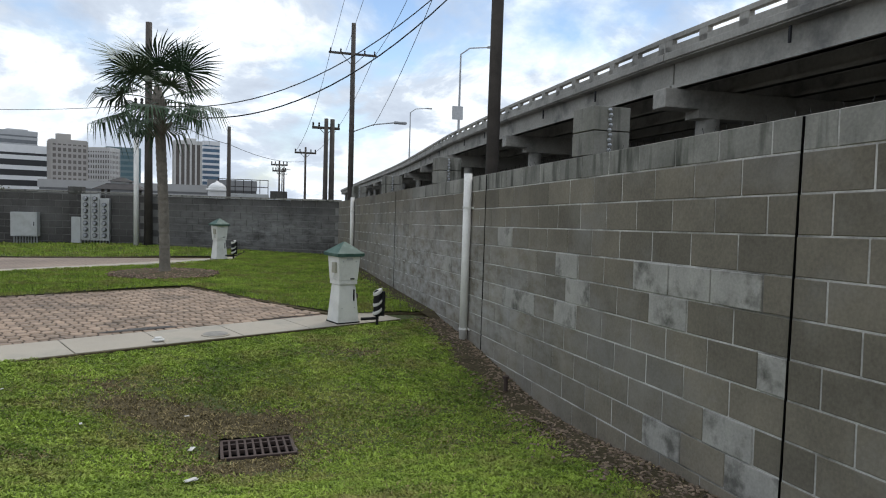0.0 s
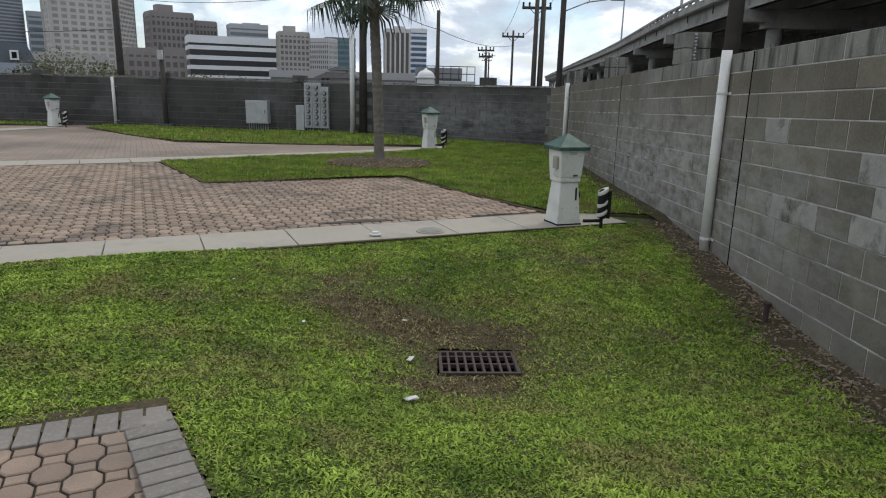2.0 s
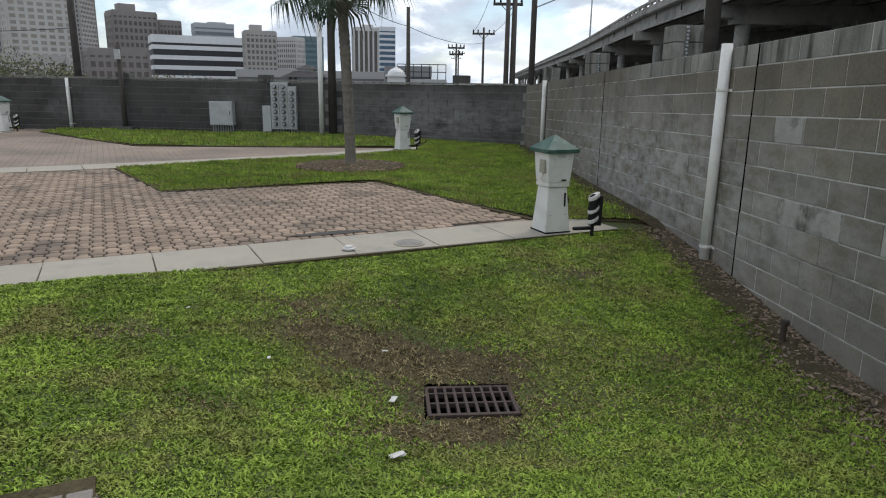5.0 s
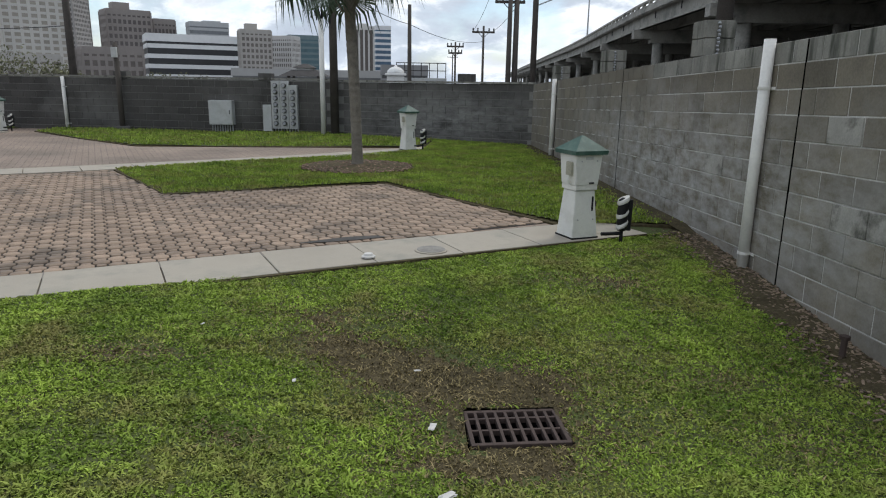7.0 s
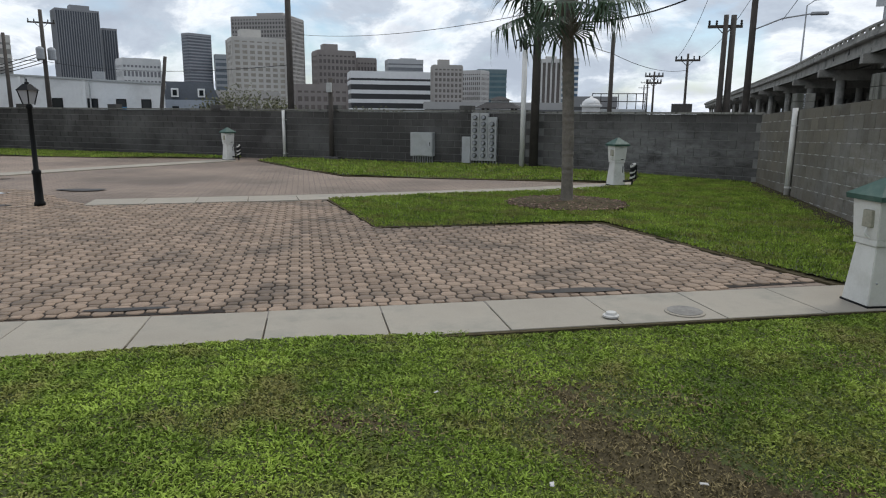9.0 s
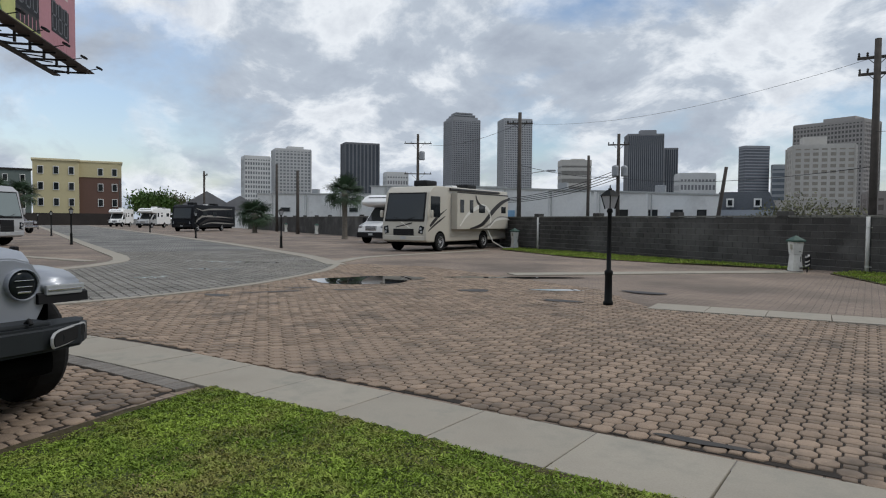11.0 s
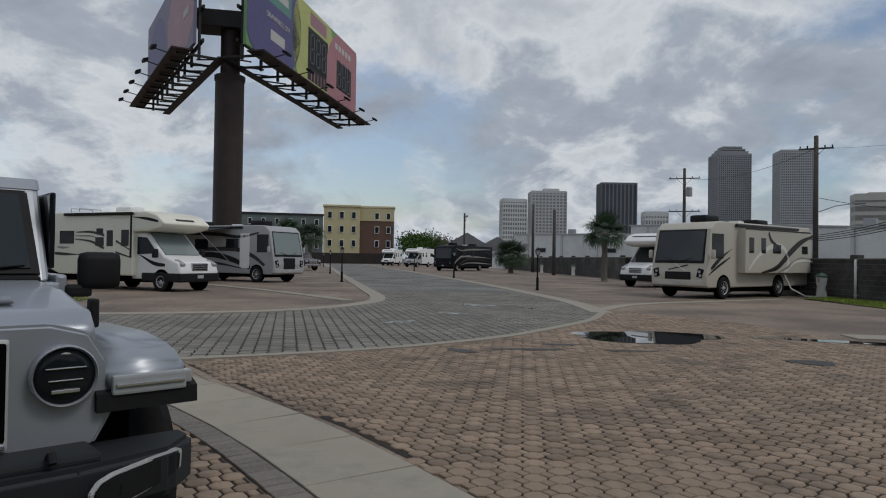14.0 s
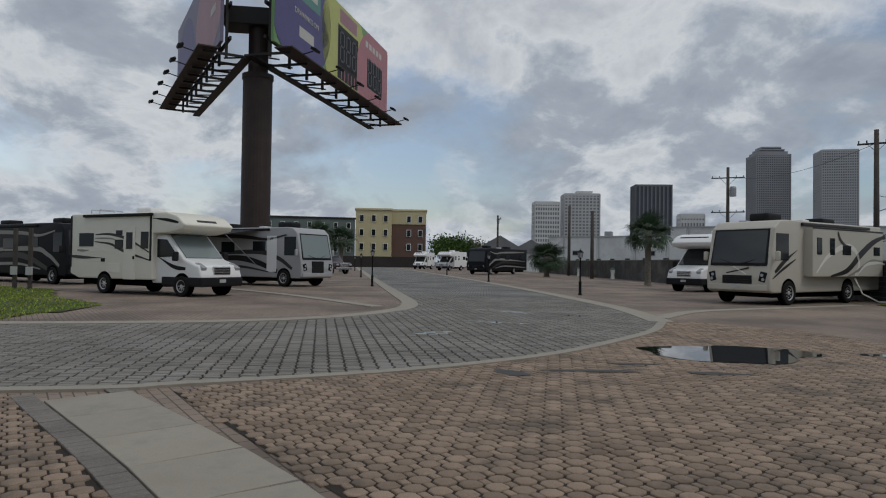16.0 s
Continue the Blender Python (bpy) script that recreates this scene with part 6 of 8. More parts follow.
    part("awning_roll", boxm((-L * 0.60, -half - 0.05, 2.93), (L * 0.56, 0.10, 0.11), 0.03), M_BLACK, t)
    for s in (-1, 1):
        Y = s * (half + 0.004)
        for x, z, w, h in ((-L + 0.95, 2.02, 0.85, 0.52), (-L + 2.85, 2.28, 0.36, 0.18), (-L + 2.85, 1.85, 0.46, 0.34), (-2.65, 2.0, 0.40, 0.62)):
            pane(t, (x, Y, z), (w, 0.03, h))
        if s < 0:
            d = part("entry_door", boxm((-3.45, -half - 0.012, 1.52), (0.62, 0.03, 1.95), 0.012), mat, t)
            part("door_window", boxm((-3.45, -half - 0.030, 1.98), (0.34, 0.02, 0.62), 0.01), M_GLASS, d)
            part("door_handle", boxm((-3.20, -half - 0.034, 1.35), (0.09, 0.03, 0.12), 0.01), M_BLACK, d)
            part("vent_grille", boxm((-L + 1.95, -half - 0.006, 1.25), (0.22, 0.02, 0.13), 0.004), M_BLACK, t)
            part("locker_lid", boxm((-L + 2.6, -half - 0.006, 0.95), (0.75, 0.015, 0.34), 0.006), mat, t)
            part("corner_trim", boxm((-L + 0.03, -half - 0.008, 1.95), (0.10, 0.015, 2.0), 0.005), M_BLACK, t)
            part("corner_trim", boxm((-2.33, -half - 0.008, 2.1), (0.10, 0.015, 1.7), 0.005), M_BLACK, t)
        yy = s * (half + 0.002)
        if not simple:
            swoosh(t, M_BRONZE, yy, [(-L + 1.5, 2.22), (-L + 2.4, 2.22), (-L + 3.4, 2.02), (-2.4, 1.55)], 0.06, 0.10)
            swoosh(t, M_BRONZE, yy + s * 0.007, [(-L + 1.45, 1.95), (-L + 2.4, 1.85), (-3.8, 1.60), (-2.3, 1.25)], 0.05, 0.10)
            swoosh(t, M_GREYSW, yy + s * 0.008, [(-L + 1.45, 2.08), (-L + 2.5, 2.05), (-4.0, 1.85)], 0.04, 0.05)
            swoosh(t, M_BRONZE, yy + s * 0.003, [(-L + 0.05, 1.38), (-L + 0.9, 1.34), (-L + 1.9, 1.33)], 0.12, 0.03)
            swoosh(t, M_GREYSW, yy + s * 0.003, [(-L + 0.4, 1.62), (-L + 0.8, 1.60), (-L + 1.1, 1.62)], 0.07, 0.07, "lettering_bar")
            swoosh(t, M_BLACK, s * 0.984, [(-0.75, 0.98), (-1.35, 1.05), (-2.2, 1.42)], 0.14, 0.05)
            swoosh(t, M_BLACK, s * 1.163, [(-0.95, 2.62), (-1.5, 2.72), (-2.3, 2.80)], 0.10, 0.05)
    if not simple:
        part("bunk_badge", boxm((-0.80, 0, 2.70), (0.02, 0.9, 0.10), 0.004, Euler((0, radians(-48), 0)).to_matrix()), M_BRONZE, t)
    else:
        slanted_pane(t, -0.70, 2.50, -1.02, 2.84, 0.85, name="bunk_window", mat=M_GLASS, off=0.03)
    return t


def heading(x, y, hx, hy):
    return pose(x, y, 0, 0, 0, math.degrees(math.atan2(hy, hx)))


class_a("motorhome_beige", heading(-28.9, 18.3, 0.42, -0.907), 8.0, M_RVTAN, "beige class A motorhome with brown swooshes and a slide-out", "cream")
class_c("motorhome_cream", heading(-31.7, -0.1, 0.58, 0.81), "cream van-fronted motorhome with dark swooshes and side door")
class_a("motorhome_grey", heading(-41.6, 2.9, 0.62, 0.785), 9.0, M_RVGREY, "grey and white class A motorhome with black stripes and awning", "grey")
class_c("motorhome_white", heading(-38.9, 21.6, 0.50, -0.866), "older white van-fronted motorhome with a bunk window", 6.6, M_RVWHITE, M_RVWHITE, True)
class_a("motorhome_black", heading(-81.0, 19.0, 0.75, -0.66), 10.5, M_RVBLACK, "black class A motorhome with silver sweeping stripes", "black")
class_a("motorhome_dark", heading(-42.0, -8.2, 0.62, 0.785), 10.5, M_RVBLACK, "black motorhome with pale stripes on the grass lot", "black")
class_c("motorhome_small_white", heading(-128.0, 17.5, 0.9, -0.4), "small white motorhome far down the street", 6.6, M_RVWHITE, M_RVWHITE, True)
class_c("motorhome_distant", heading(-112.0, 19.5, 0.8, -0.6), "white travel motorhome far down the street", 6.6, M_RVWHITE, M_RVGREY, True)

# dark pickup far down the street
pk = thing("pickup_truck", "dark maroon pickup truck parked by the motorhomes", "truck", heading(-73.0, 4.2, 0.8, 0.6))
M_MAROON = material("maroon_paint", (0.03, 0.014, 0.016), 0.25, var=0.1, bump=0, coat=0.5)
profile_body(pk, "body", [(0, 0.5), (0.0, 0.95), (-0.15, 1.12), (-1.35, 1.2), (-2.05, 1.85), (-3.6, 1.88), (-3.85, 1.25), (-5.5, 1.22), (-5.5, 0.5)], 0.98, M_MAROON, 0.08)
slanted_pane(pk, -1.40, 1.22, -2.03, 1.82, 0.82)
for s in (-1, 1):
    bm = bmesh.new()
    prism(bm, [(-1.75, 1.30), (-2.15, 1.75), (-3.5, 1.77), (-3.6, 1.30)], s * 0.985 - 0.01, s * 0.985 + 0.01, "y")
    part("side_window", bm, M_GLASS, pk)
    part("headlight", boxm((-0.05, s * 0.78, 0.95), (0.14, 0.30, 0.18), 0.04), M_LENS, pk)
    for x in (-0.95, -4.4):
        wheel(pk, x, s * 0.88, 0.40, 0.26)
part("grille", boxm((0.02, 0, 0.90), (0.06, 1.0, 0.34), 0.03), M_CHROME, pk)
part("bumper", boxm((0.03, 0, 0.58), (0.16, 1.9, 0.22), 0.05), M_CHROME, pk)

# ---------------------------------------------------------------- the silver four-wheel drive beside the lawn
JH = Vector((0.857, 0.515))
jeep = thing("four_wheel_drive", "silver boxy four-wheel drive with a slotted grille and round headlights", "car", heading(-7.12, 2.88, JH.x, JH.y))


def bevelled(poly, half, bevel, seg=3):
    bm2 = bmesh.new()
    prism(bm2, poly, -half, half, "y")
    bmesh.ops.bevel(bm2, geom=bm2.edges[:], offset=bevel, segments=seg, profile=0.6, affect="EDGES", clamp_overlap=True)
    return bm2


# bonnet, narrowing forwards
bm = bmesh.new()
prism(bm, [(-0.16, 0.84), (-0.12, 1.10), (-0.22, 1.165), (-0.75, 1.215), (-1.42, 1.235), (-1.42, 0.80)], -0.72, 0.72, "y")
for v in bm.verts:
    v.co.y *= 0.86 + 0.10 * min(1, -v.co.x / 1.4)
bmesh.ops.bevel(bm, geom=bm.edges[:], offset=0.045, segments=4, profile=0.6, affect="EDGES", clamp_overlap=True)
part("bonnet", bm, M_SILVER, jeep, smooth=True)
bm = bmesh.new()
prism(bm, [(-0.30, 1.185), (-0.42, 1.215), (-1.30, 1.262), (-1.36, 1.20)], -0.40, 0.40, "y")
bmesh.ops.bevel(bm, geom=bm.edges[:], offset=0.02, segments=3, affect="EDGES", clamp_overlap=True)
part("bonnet_bulge", bm, M_SILVER, jeep, smooth=True)
for s in (-1, 1):
    lt = part("bonnet_latch", boxm((-0.42, s * 0.685, 1.13), (0.07, 0.035, 0.12), 0.012), M_BLACK, jeep)
# grille: a plate with rounded shoulders, seven slots painted as black shade and two round lamps
bm = bmesh.new()
out = [(-0.80, 0.80), (-0.72, 0.68), (0.72, 0.68), (0.80, 0.80), (0.78, 0.98), (0.70, 1.09), (0.55, 1.125), (-0.55, 1.125), (-0.70, 1.09), (-0.78, 0.98)]
lo = [bm.verts.new((-0.16, y * 0.84, z)) for y, z in out]
hi = [bm.verts.new((-0.045 + 0.04 * (0.9 - z), y * 0.83, z)) for y, z in out]
bm.faces.new(lo)
bm.faces.new(list(reversed(hi)))
for i in range(len(out)):
    k = (i + 1) % len(out)
    bm.faces.new((lo[i], hi[i], hi[k], lo[k]))
bmesh.ops.recalc_face_normals(bm, faces=bm.faces[:])
bmesh.ops.bevel(bm, geom=bm.edges[:], offset=0.014, segments=3, affect="EDGES", clamp_overlap=True)
gp = part("grille", bm, M_SILVER, jeep, smooth=False)
for k in range(7):
    y = (k - 3) * 0.096
    sl = part("slot_surround", boxm((-0.036, y, 0.895), (0.030, 0.087, 0.375), 0.013), M_RIM, gp)
    # raised near-black block, the slot's inner shade as colour
    part("slot", boxm((-0.028, y, 0.905), (0.030, 0.068, 0.335), 0.012), M_VOID, sl)
    part("slot_chin", boxm((-0.020, y, 0.728), (0.030, 0.068, 0.030), 0.010), M_CHROME, sl, "bright lower lip")
for s in (-1, 1):
    bm = bmesh.new()
    m = Matrix.Translation((-0.055, s * 0.495, 0.945)) @ Matrix.Rotation(math.pi / 2, 4, "Y")
    lathe(bm, [(0.109, 0.0), (0.109, 0.045), (0.104, 0.055), (0.098, 0.047), (0.098, 0.03), (0.02, 0.03)], 32)
    for v in bm.verts:
        v.co = m @ v.co
    hl = part("headlight", bm, M_SILVER, gp, "round headlight in a silver ring")
    bm = bmesh.new()
    lathe(bm, [(0.096, 0.02), (0.096, 0.042), (0.07, 0.052), (0.01, 0.056)], 28)
    for v in bm.verts:
        v.co = m @ v.co
    part("lens", bm, M_GLASS, hl, smooth=True)
    for k, (z, h) in enumerate(((0.030, 0.006), (-0.012, 0.006), (-0.050, 0.014))):
        part("lamp_reflector", boxm((0.002, s * 0.495, 0.945 + z), (0.006, 0.13 - 0.02 * k, h), 0.003), M_CHROME, hl)
# bumper with fog lamps
bm = bmesh.new()
prism(bm, [(0.0, -0.95), (0.14, -0.82), (0.21, -0.50), (0.22, 0.0), (0.21, 0.50), (0.14, 0.82), (0.0, 0.95), (-0.12, 0.95), (-0.14, 0.0), (-0.12, -0.95)], 0.50, 0.675, "z")
bmesh.ops.bevel(bm, geom=bm.edges[:], offset=0.025, segments=3, affect="EDGES", clamp_overlap=True)
M_BUMP = material("dark_grey_plastic", (0.020, 0.023, 0.026), 0.6, spec=0.25, var=0.15, scale=5, fine=200, bump=0.06)
bp = part("bumper", bm, M_BUMP, jeep, "dark grey plastic bumper")
part("bumper_step", boxm((0.06, 0, 0.685), (0.20, 1.15, 0.04), 0.015), M_BUMP, bp)
# near-black block paints the shade beneath the bumper
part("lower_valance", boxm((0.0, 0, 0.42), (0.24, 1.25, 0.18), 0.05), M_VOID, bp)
for s in (-1, 1):
    rot = Euler((0, 0, radians(s * 25))).to_matrix()
    outline = [(-0.195, -0.035), (-0.180, -0.062), (-0.05, -0.058), (0.12, -0.036), (0.190, -0.005), (0.195, 0.060), (0.17, 0.070), (-0.11, 0.056), (-0.165, 0.042), (-0.195, 0.012)]
    layer = []
    for k, grow in enumerate((1.0, 0.84)):
        bm = bmesh.new()
        prism(bm, [(u * (0.94 if k else 1.0), w * grow) for u, w in outline], -0.010, 0.010)
        bmesh.ops.bevel(bm, geom=bm.edges[:], offset=0.004, segments=2, affect="EDGES", clamp_overlap=True)
        for v in bm.verts:
            v.co = Vector((0.170 + 0.008 * k, s * 0.690, 0.590)) + rot @ Vector((v.co.z, s * v.co.x, v.co.y))
        bmesh.ops.recalc_face_normals(bm, faces=bm.faces[:])
        layer.append(bm)
    fr = part("fog_lamp_frame", layer[0], M_RIM, bp, "bright fog lamp surround")
    part("fog_recess", layer[1], M_BLACK, fr)
    bm = bmesh.new()
    rod(bm, (0.17, s * 0.585, 0.588), (0.225, s * 0.585, 0.588), 0.042, 0.038, 16)
    part("fog_lamp", bm, M_GLASS, fr)
    bm = bmesh.new()
    tube(bm, [(0.10, s * 0.42, 0.68), (0.17, s * 0.42, 0.73), (0.19, s * 0.42, 0.70)], 0.014, 8)
    part("tow_hook", bm, M_BLACK, bp)
    # wings
    fl = bmesh.new()
    prism(fl, [(-0.02, 0.86), (-0.03, 0.96), (-0.16, 1.015), (-0.45, 1.04), (-1.05, 1.03), (-1.36, 0.86), (-1.42, 0.86), (-1.42, 0.80), (-1.30, 0.80), (-1.02, 0.98), (-0.42, 0.98), (-0.20, 0.93)], s * 0.62, s * 0.925, "y")
    bmesh.ops.recalc_face_normals(fl, faces=fl.faces[:])
    bmesh.ops.bevel(fl, geom=fl.edges[:], offset=0.022, segments=3, affect="EDGES", clamp_overlap=True)
    wing = part("wing", fl, M_SILVER, jeep, smooth=True)
    lip = bmesh.new()
    prism(lip, [(-0.01, 0.80), (-0.015, 0.865), (-0.20, 0.94), (-0.42, 0.985), (-1.02, 0.985), (-1.30, 0.81), (-1.26, 0.79), (-1.0, 0.945), (-0.43, 0.945), (-0.22, 0.89), (-0.08, 0.80)], s * 0.60, s * 0.965, "y")
    bmesh.ops.recalc_face_normals(lip, faces=lip.faces[:])
    part("arch_trim", lip, M_BLACK, wing)
    part("side_marker", boxm((-0.020, s * 0.785, 0.893), (0.035, 0.27, 0.072), 0.010), M_LENS, wing, "clear running lamp")
    part("turn_lamp", boxm((-0.045, s * 0.932, 0.900), (0.05, 0.03, 0.05), 0.008), M_LENS, wing)
    part("lamp_strip", boxm((0.000, s * 0.785, 0.893), (0.01, 0.25, 0.014), 0.003), M_CHROME, wing)
    # wheel wells (near-black blocks for their shade), doors, wheels
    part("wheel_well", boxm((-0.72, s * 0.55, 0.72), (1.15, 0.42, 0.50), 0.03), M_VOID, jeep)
    dr = part("door", boxm((-2.02, s * 0.795, 0.98), (1.10, 0.06, 0.56), 0.02), M_SILVER, jeep)
    part("door_window", boxm((-2.05, s * 0.765, 1.50), (0.98, 0.03, 0.42), 0.012), M_GLASS, dr)
    part("door_handle", boxm((-2.45, s * 0.83, 1.13), (0.14, 0.03, 0.04), 0.01), M_BLACK, dr)
    part("rear_door", boxm((-3.02, s * 0.795, 0.98), (0.86, 0.06, 0.56), 0.02), M_SILVER, jeep)
    part("side_window", boxm((-3.0, s * 0.765, 1.50), (0.80, 0.03, 0.42), 0.012), M_GLASS, jeep)
    part("side_step", boxm((-2.4, s * 0.84, 0.50), (1.75, 0.12, 0.07), 0.025), M_BLACK, jeep)
    mrr = part("door_mirror", boxm((-1.50, s * 0.99, 1.28), (0.11, 0.22, 0.21), 0.045), M_BLACK, jeep, smooth=True)
    part("mirror_foot", boxm((-1.50, s * 0.88, 1.17), (0.08, 0.14, 0.07), 0.02), M_BLACK, mrr)
    for x in (-0.66, -3.74):
        wheel(jeep, x, s * 0.86, 0.415, 0.265, M_STEEL, 0.60)
bm = bevelled([(-1.42, 0.60), (-1.42, 1.22), (-4.22, 1.22), (-4.22, 0.55), (-1.6, 0.52)], 0.785, 0.03)
part("tub", bm, M_SILVER, jeep)
bm = bevelled([(-1.46, 1.22), (-1.80, 1.75), (-4.20, 1.77), (-4.22, 1.22)], 0.74, 0.035)
cabn = part("cabin", bm, M_SILVER, jeep)
bm = bevelled([(-1.78, 1.73), (-1.84, 1.80), (-4.18, 1.81), (-4.22, 1.73)], 0.745, 0.02)
part("roof", bm, M_SILVER, jeep)
slanted_pane(jeep, -1.455, 1.22, -1.795, 1.745, 0.695, name="windscreen_frame", mat=M_BLACK, off=0.020, inset=0.03)
slanted_pane(jeep, -1.455, 1.22, -1.795, 1.745, 0.66, mat=M_WSGLASS, off=0.030, inset=0.06)
part("cowl", boxm((-1.43, 0, 1.235), (0.12, 1.36, 0.035), 0.012), M_BLACK, jeep)
for y0, y1 in ((0.10, 0.62), (-0.45, 0.05)):
    bm = bmesh.new()
    rod(bm, (-1.42, y0, 1.26), (-1.475, y1, 1.31), 0.010, 0.008, 6)
    part("wiper", bm, M_BLACK, jeep)
bm = bmesh.new()
rod(bm, (-1.35, -0.70, 1.2), (-1.35, -0.71, 1.75), 0.006, 0.003, 6)
part("aerial", bm, M_BLACK, jeep)
# chassis block in near-black, the shade under the car put into its colour
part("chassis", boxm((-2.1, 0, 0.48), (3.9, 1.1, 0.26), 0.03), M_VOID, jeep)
part("screen_sticker", boxm((-1.533, 0.42, 1.385), (0.012, 0.09, 0.035), 0.003, Euler((0, radians(-32), 0)).to_matrix()), M_LITTER, jeep)
for s in (-1, 1):
    part("tail_lamp", boxm((-4.23, s * 0.72, 1.05), (0.06, 0.10, 0.24), 0.02), M_AMBER, jeep)
bm = bmesh.new()
rod(bm, (-4.22, 0, 1.0), (-4.48, 0, 1.0), 0.39, 0.39, 24)
part("spare_wheel", bm, M_TYRE, jeep)

# ---------------------------------------------------------------- the tall billboard
bb = thing("billboard", "tall V-shaped billboard on a thick brown steel column", "billboard", pose(-50.3, -1.4, 0))
BBZ, BBH = 14.35, 6.1
O = Vector((-50.3, -1.4, 0))
bm = bmesh.new()
rod(bm, (0, 0, -0.9), (0, 0, 13.0), 0.92, 0.92, 28)
rod(bm, (0, 0, 12.8), (0, 0, 13.1), 0.98, 0.98, 28)
rod(bm, (0, 0, 13.0), (0, 0, 16.4), 0.62, 0.62, 24)
part("column", bm, M_RUST, bb, smooth=False)
bm = bmesh.new()
box(bm, (0.0, -0.3, 16.6), (2.0, 3.6, 1.1), 0.05)
part("torsion_beam", bm, M_DKSTEEL, bb)
COLORS = dict(segment=(0.075, 0.075, 0.082), purple=(0.085, 0.075, 0.20), green=(0.16, 0.30, 0.12), yellow=(0.44, 0.46, 0.15), pink=(0.40, 0.17, 0.19), teal=(0.10, 0.24, 0.20), haze=(0.14, 0.13, 0.20), rose=(0.33, 0.17, 0.20))


def bb_panel(a, b, side, art):
    """One face of the billboard from a to b (plan points), with frame, walkway and lamps."""
    a, b = Vector(a) - O.xy, Vector(b) - O.xy
    L = (b - a).length
    ang = math.atan2(b.y - a.y, b.x - a.x)
    m = Matrix.Translation((a.x, a.y, BBZ)) @ Matrix.Rotation(ang, 4, "Z")
    out = side

    def put(name, bm2, mat, label="", par=bb):
        for v in bm2.verts:
            v.co = m @ v.co
        return part(name, bm2, mat, par, label)
    face = put("sign_face", boxm((L / 2, 0, BBH / 2), (L, 0.20, BBH), 0.02), material("sign_" + art[0][0], COLORS[art[0][0]], 0.5, var=0.12, scale=0.5, fine=4, bump=0), "printed billboard face")
    wide = L / 17.4
    for name, kind, cx, cz, w, h, lay in art[1:]:
        cx, w = cx * wide, w * wide
        bm2 = bmesh.new()
        y = out * (0.10 + 0.006 * lay)
        if kind == "disc":
            vs = []
            for i in range(40):
                t = 2 * math.pi * i / 40
                x, z = min(L - 0.02, max(0.02, cx + w / 2 * math.cos(t))), min(BBH - 0.02, max(0.02, cz + h / 2 * math.sin(t)))
                vs.append((x, z))
            clean = [p for i, p in enumerate(vs) if math.dist(p, vs[i - 1]) > 0.01]
            prism(bm2, clean, y - 0.02, y, "y")
        else:
            box(bm2, (cx, y, cz), (w, 0.02, h))
        c = COLORS.get(name)
        put(kind, bm2, material("sign_" + name, c, 0.5, var=0.12, scale=0.5, fine=4, bump=0) if c else {"black": M_BLACK, "white": M_LITTER, "frame": M_DKSTEEL}[name], par=face)
    # frame behind, walkway in front, lamps on arms
    for i in range(9):
        x = 0.4 + (L - 0.8) * i / 8
        put("upright", boxm((x, -out * 0.35, BBH / 2 - 0.6), (0.16, 0.16, BBH + 0.4)), M_DKSTEEL)
    for z in (0.3, 2.4, 4.4):
        put("stringer", boxm((L / 2, -out * 0.5, z), (L, 0.14, 0.20)), M_DKSTEEL)
    put("walkway", boxm((L / 2 + 0.3, out * 0.80, -0.45), (L + 0.9, 1.15, 0.08)), M_RUST)
    put("rear_walkway", boxm((L / 2 + 0.3, -out * 1.55, -0.75), (L + 0.6, 0.55, 0.10)), M_DKSTEEL)
    for i in range(10):
        x = 0.4 + (L - 0.6) * i / 9
        put("bracket", boxm((x, -out * 0.3, -0.62), (0.12, 2.6, 0.14)), M_DKSTEEL)
    bm2 = bmesh.new()
    for i in range(12):
        x0, x1 = L * i / 12, L * (i + 1) / 12
        rod(bm2, (x0, -out * 1.5, -0.75), (x1, -out * 0.45, -0.55), 0.05, 0.05, 6)
    put("lattice", bm2, M_DKSTEEL)
    for i in range(6):
        x = 1.4 + (L - 2.0) * i / 5
        bm2 = bmesh.new()
        rod(bm2, (x, out * 1.3, -0.45), (x, out * 2.0, -0.30), 0.035, 0.035, 6)
        box(bm2, (x, out * 2.15, -0.24), (0.75, 0.34, 0.16), 0.03, Matrix.Rotation(-out * 0.4, 3, "X"))
        put("floodlight", bm2, M_BLACK)
    return m, face


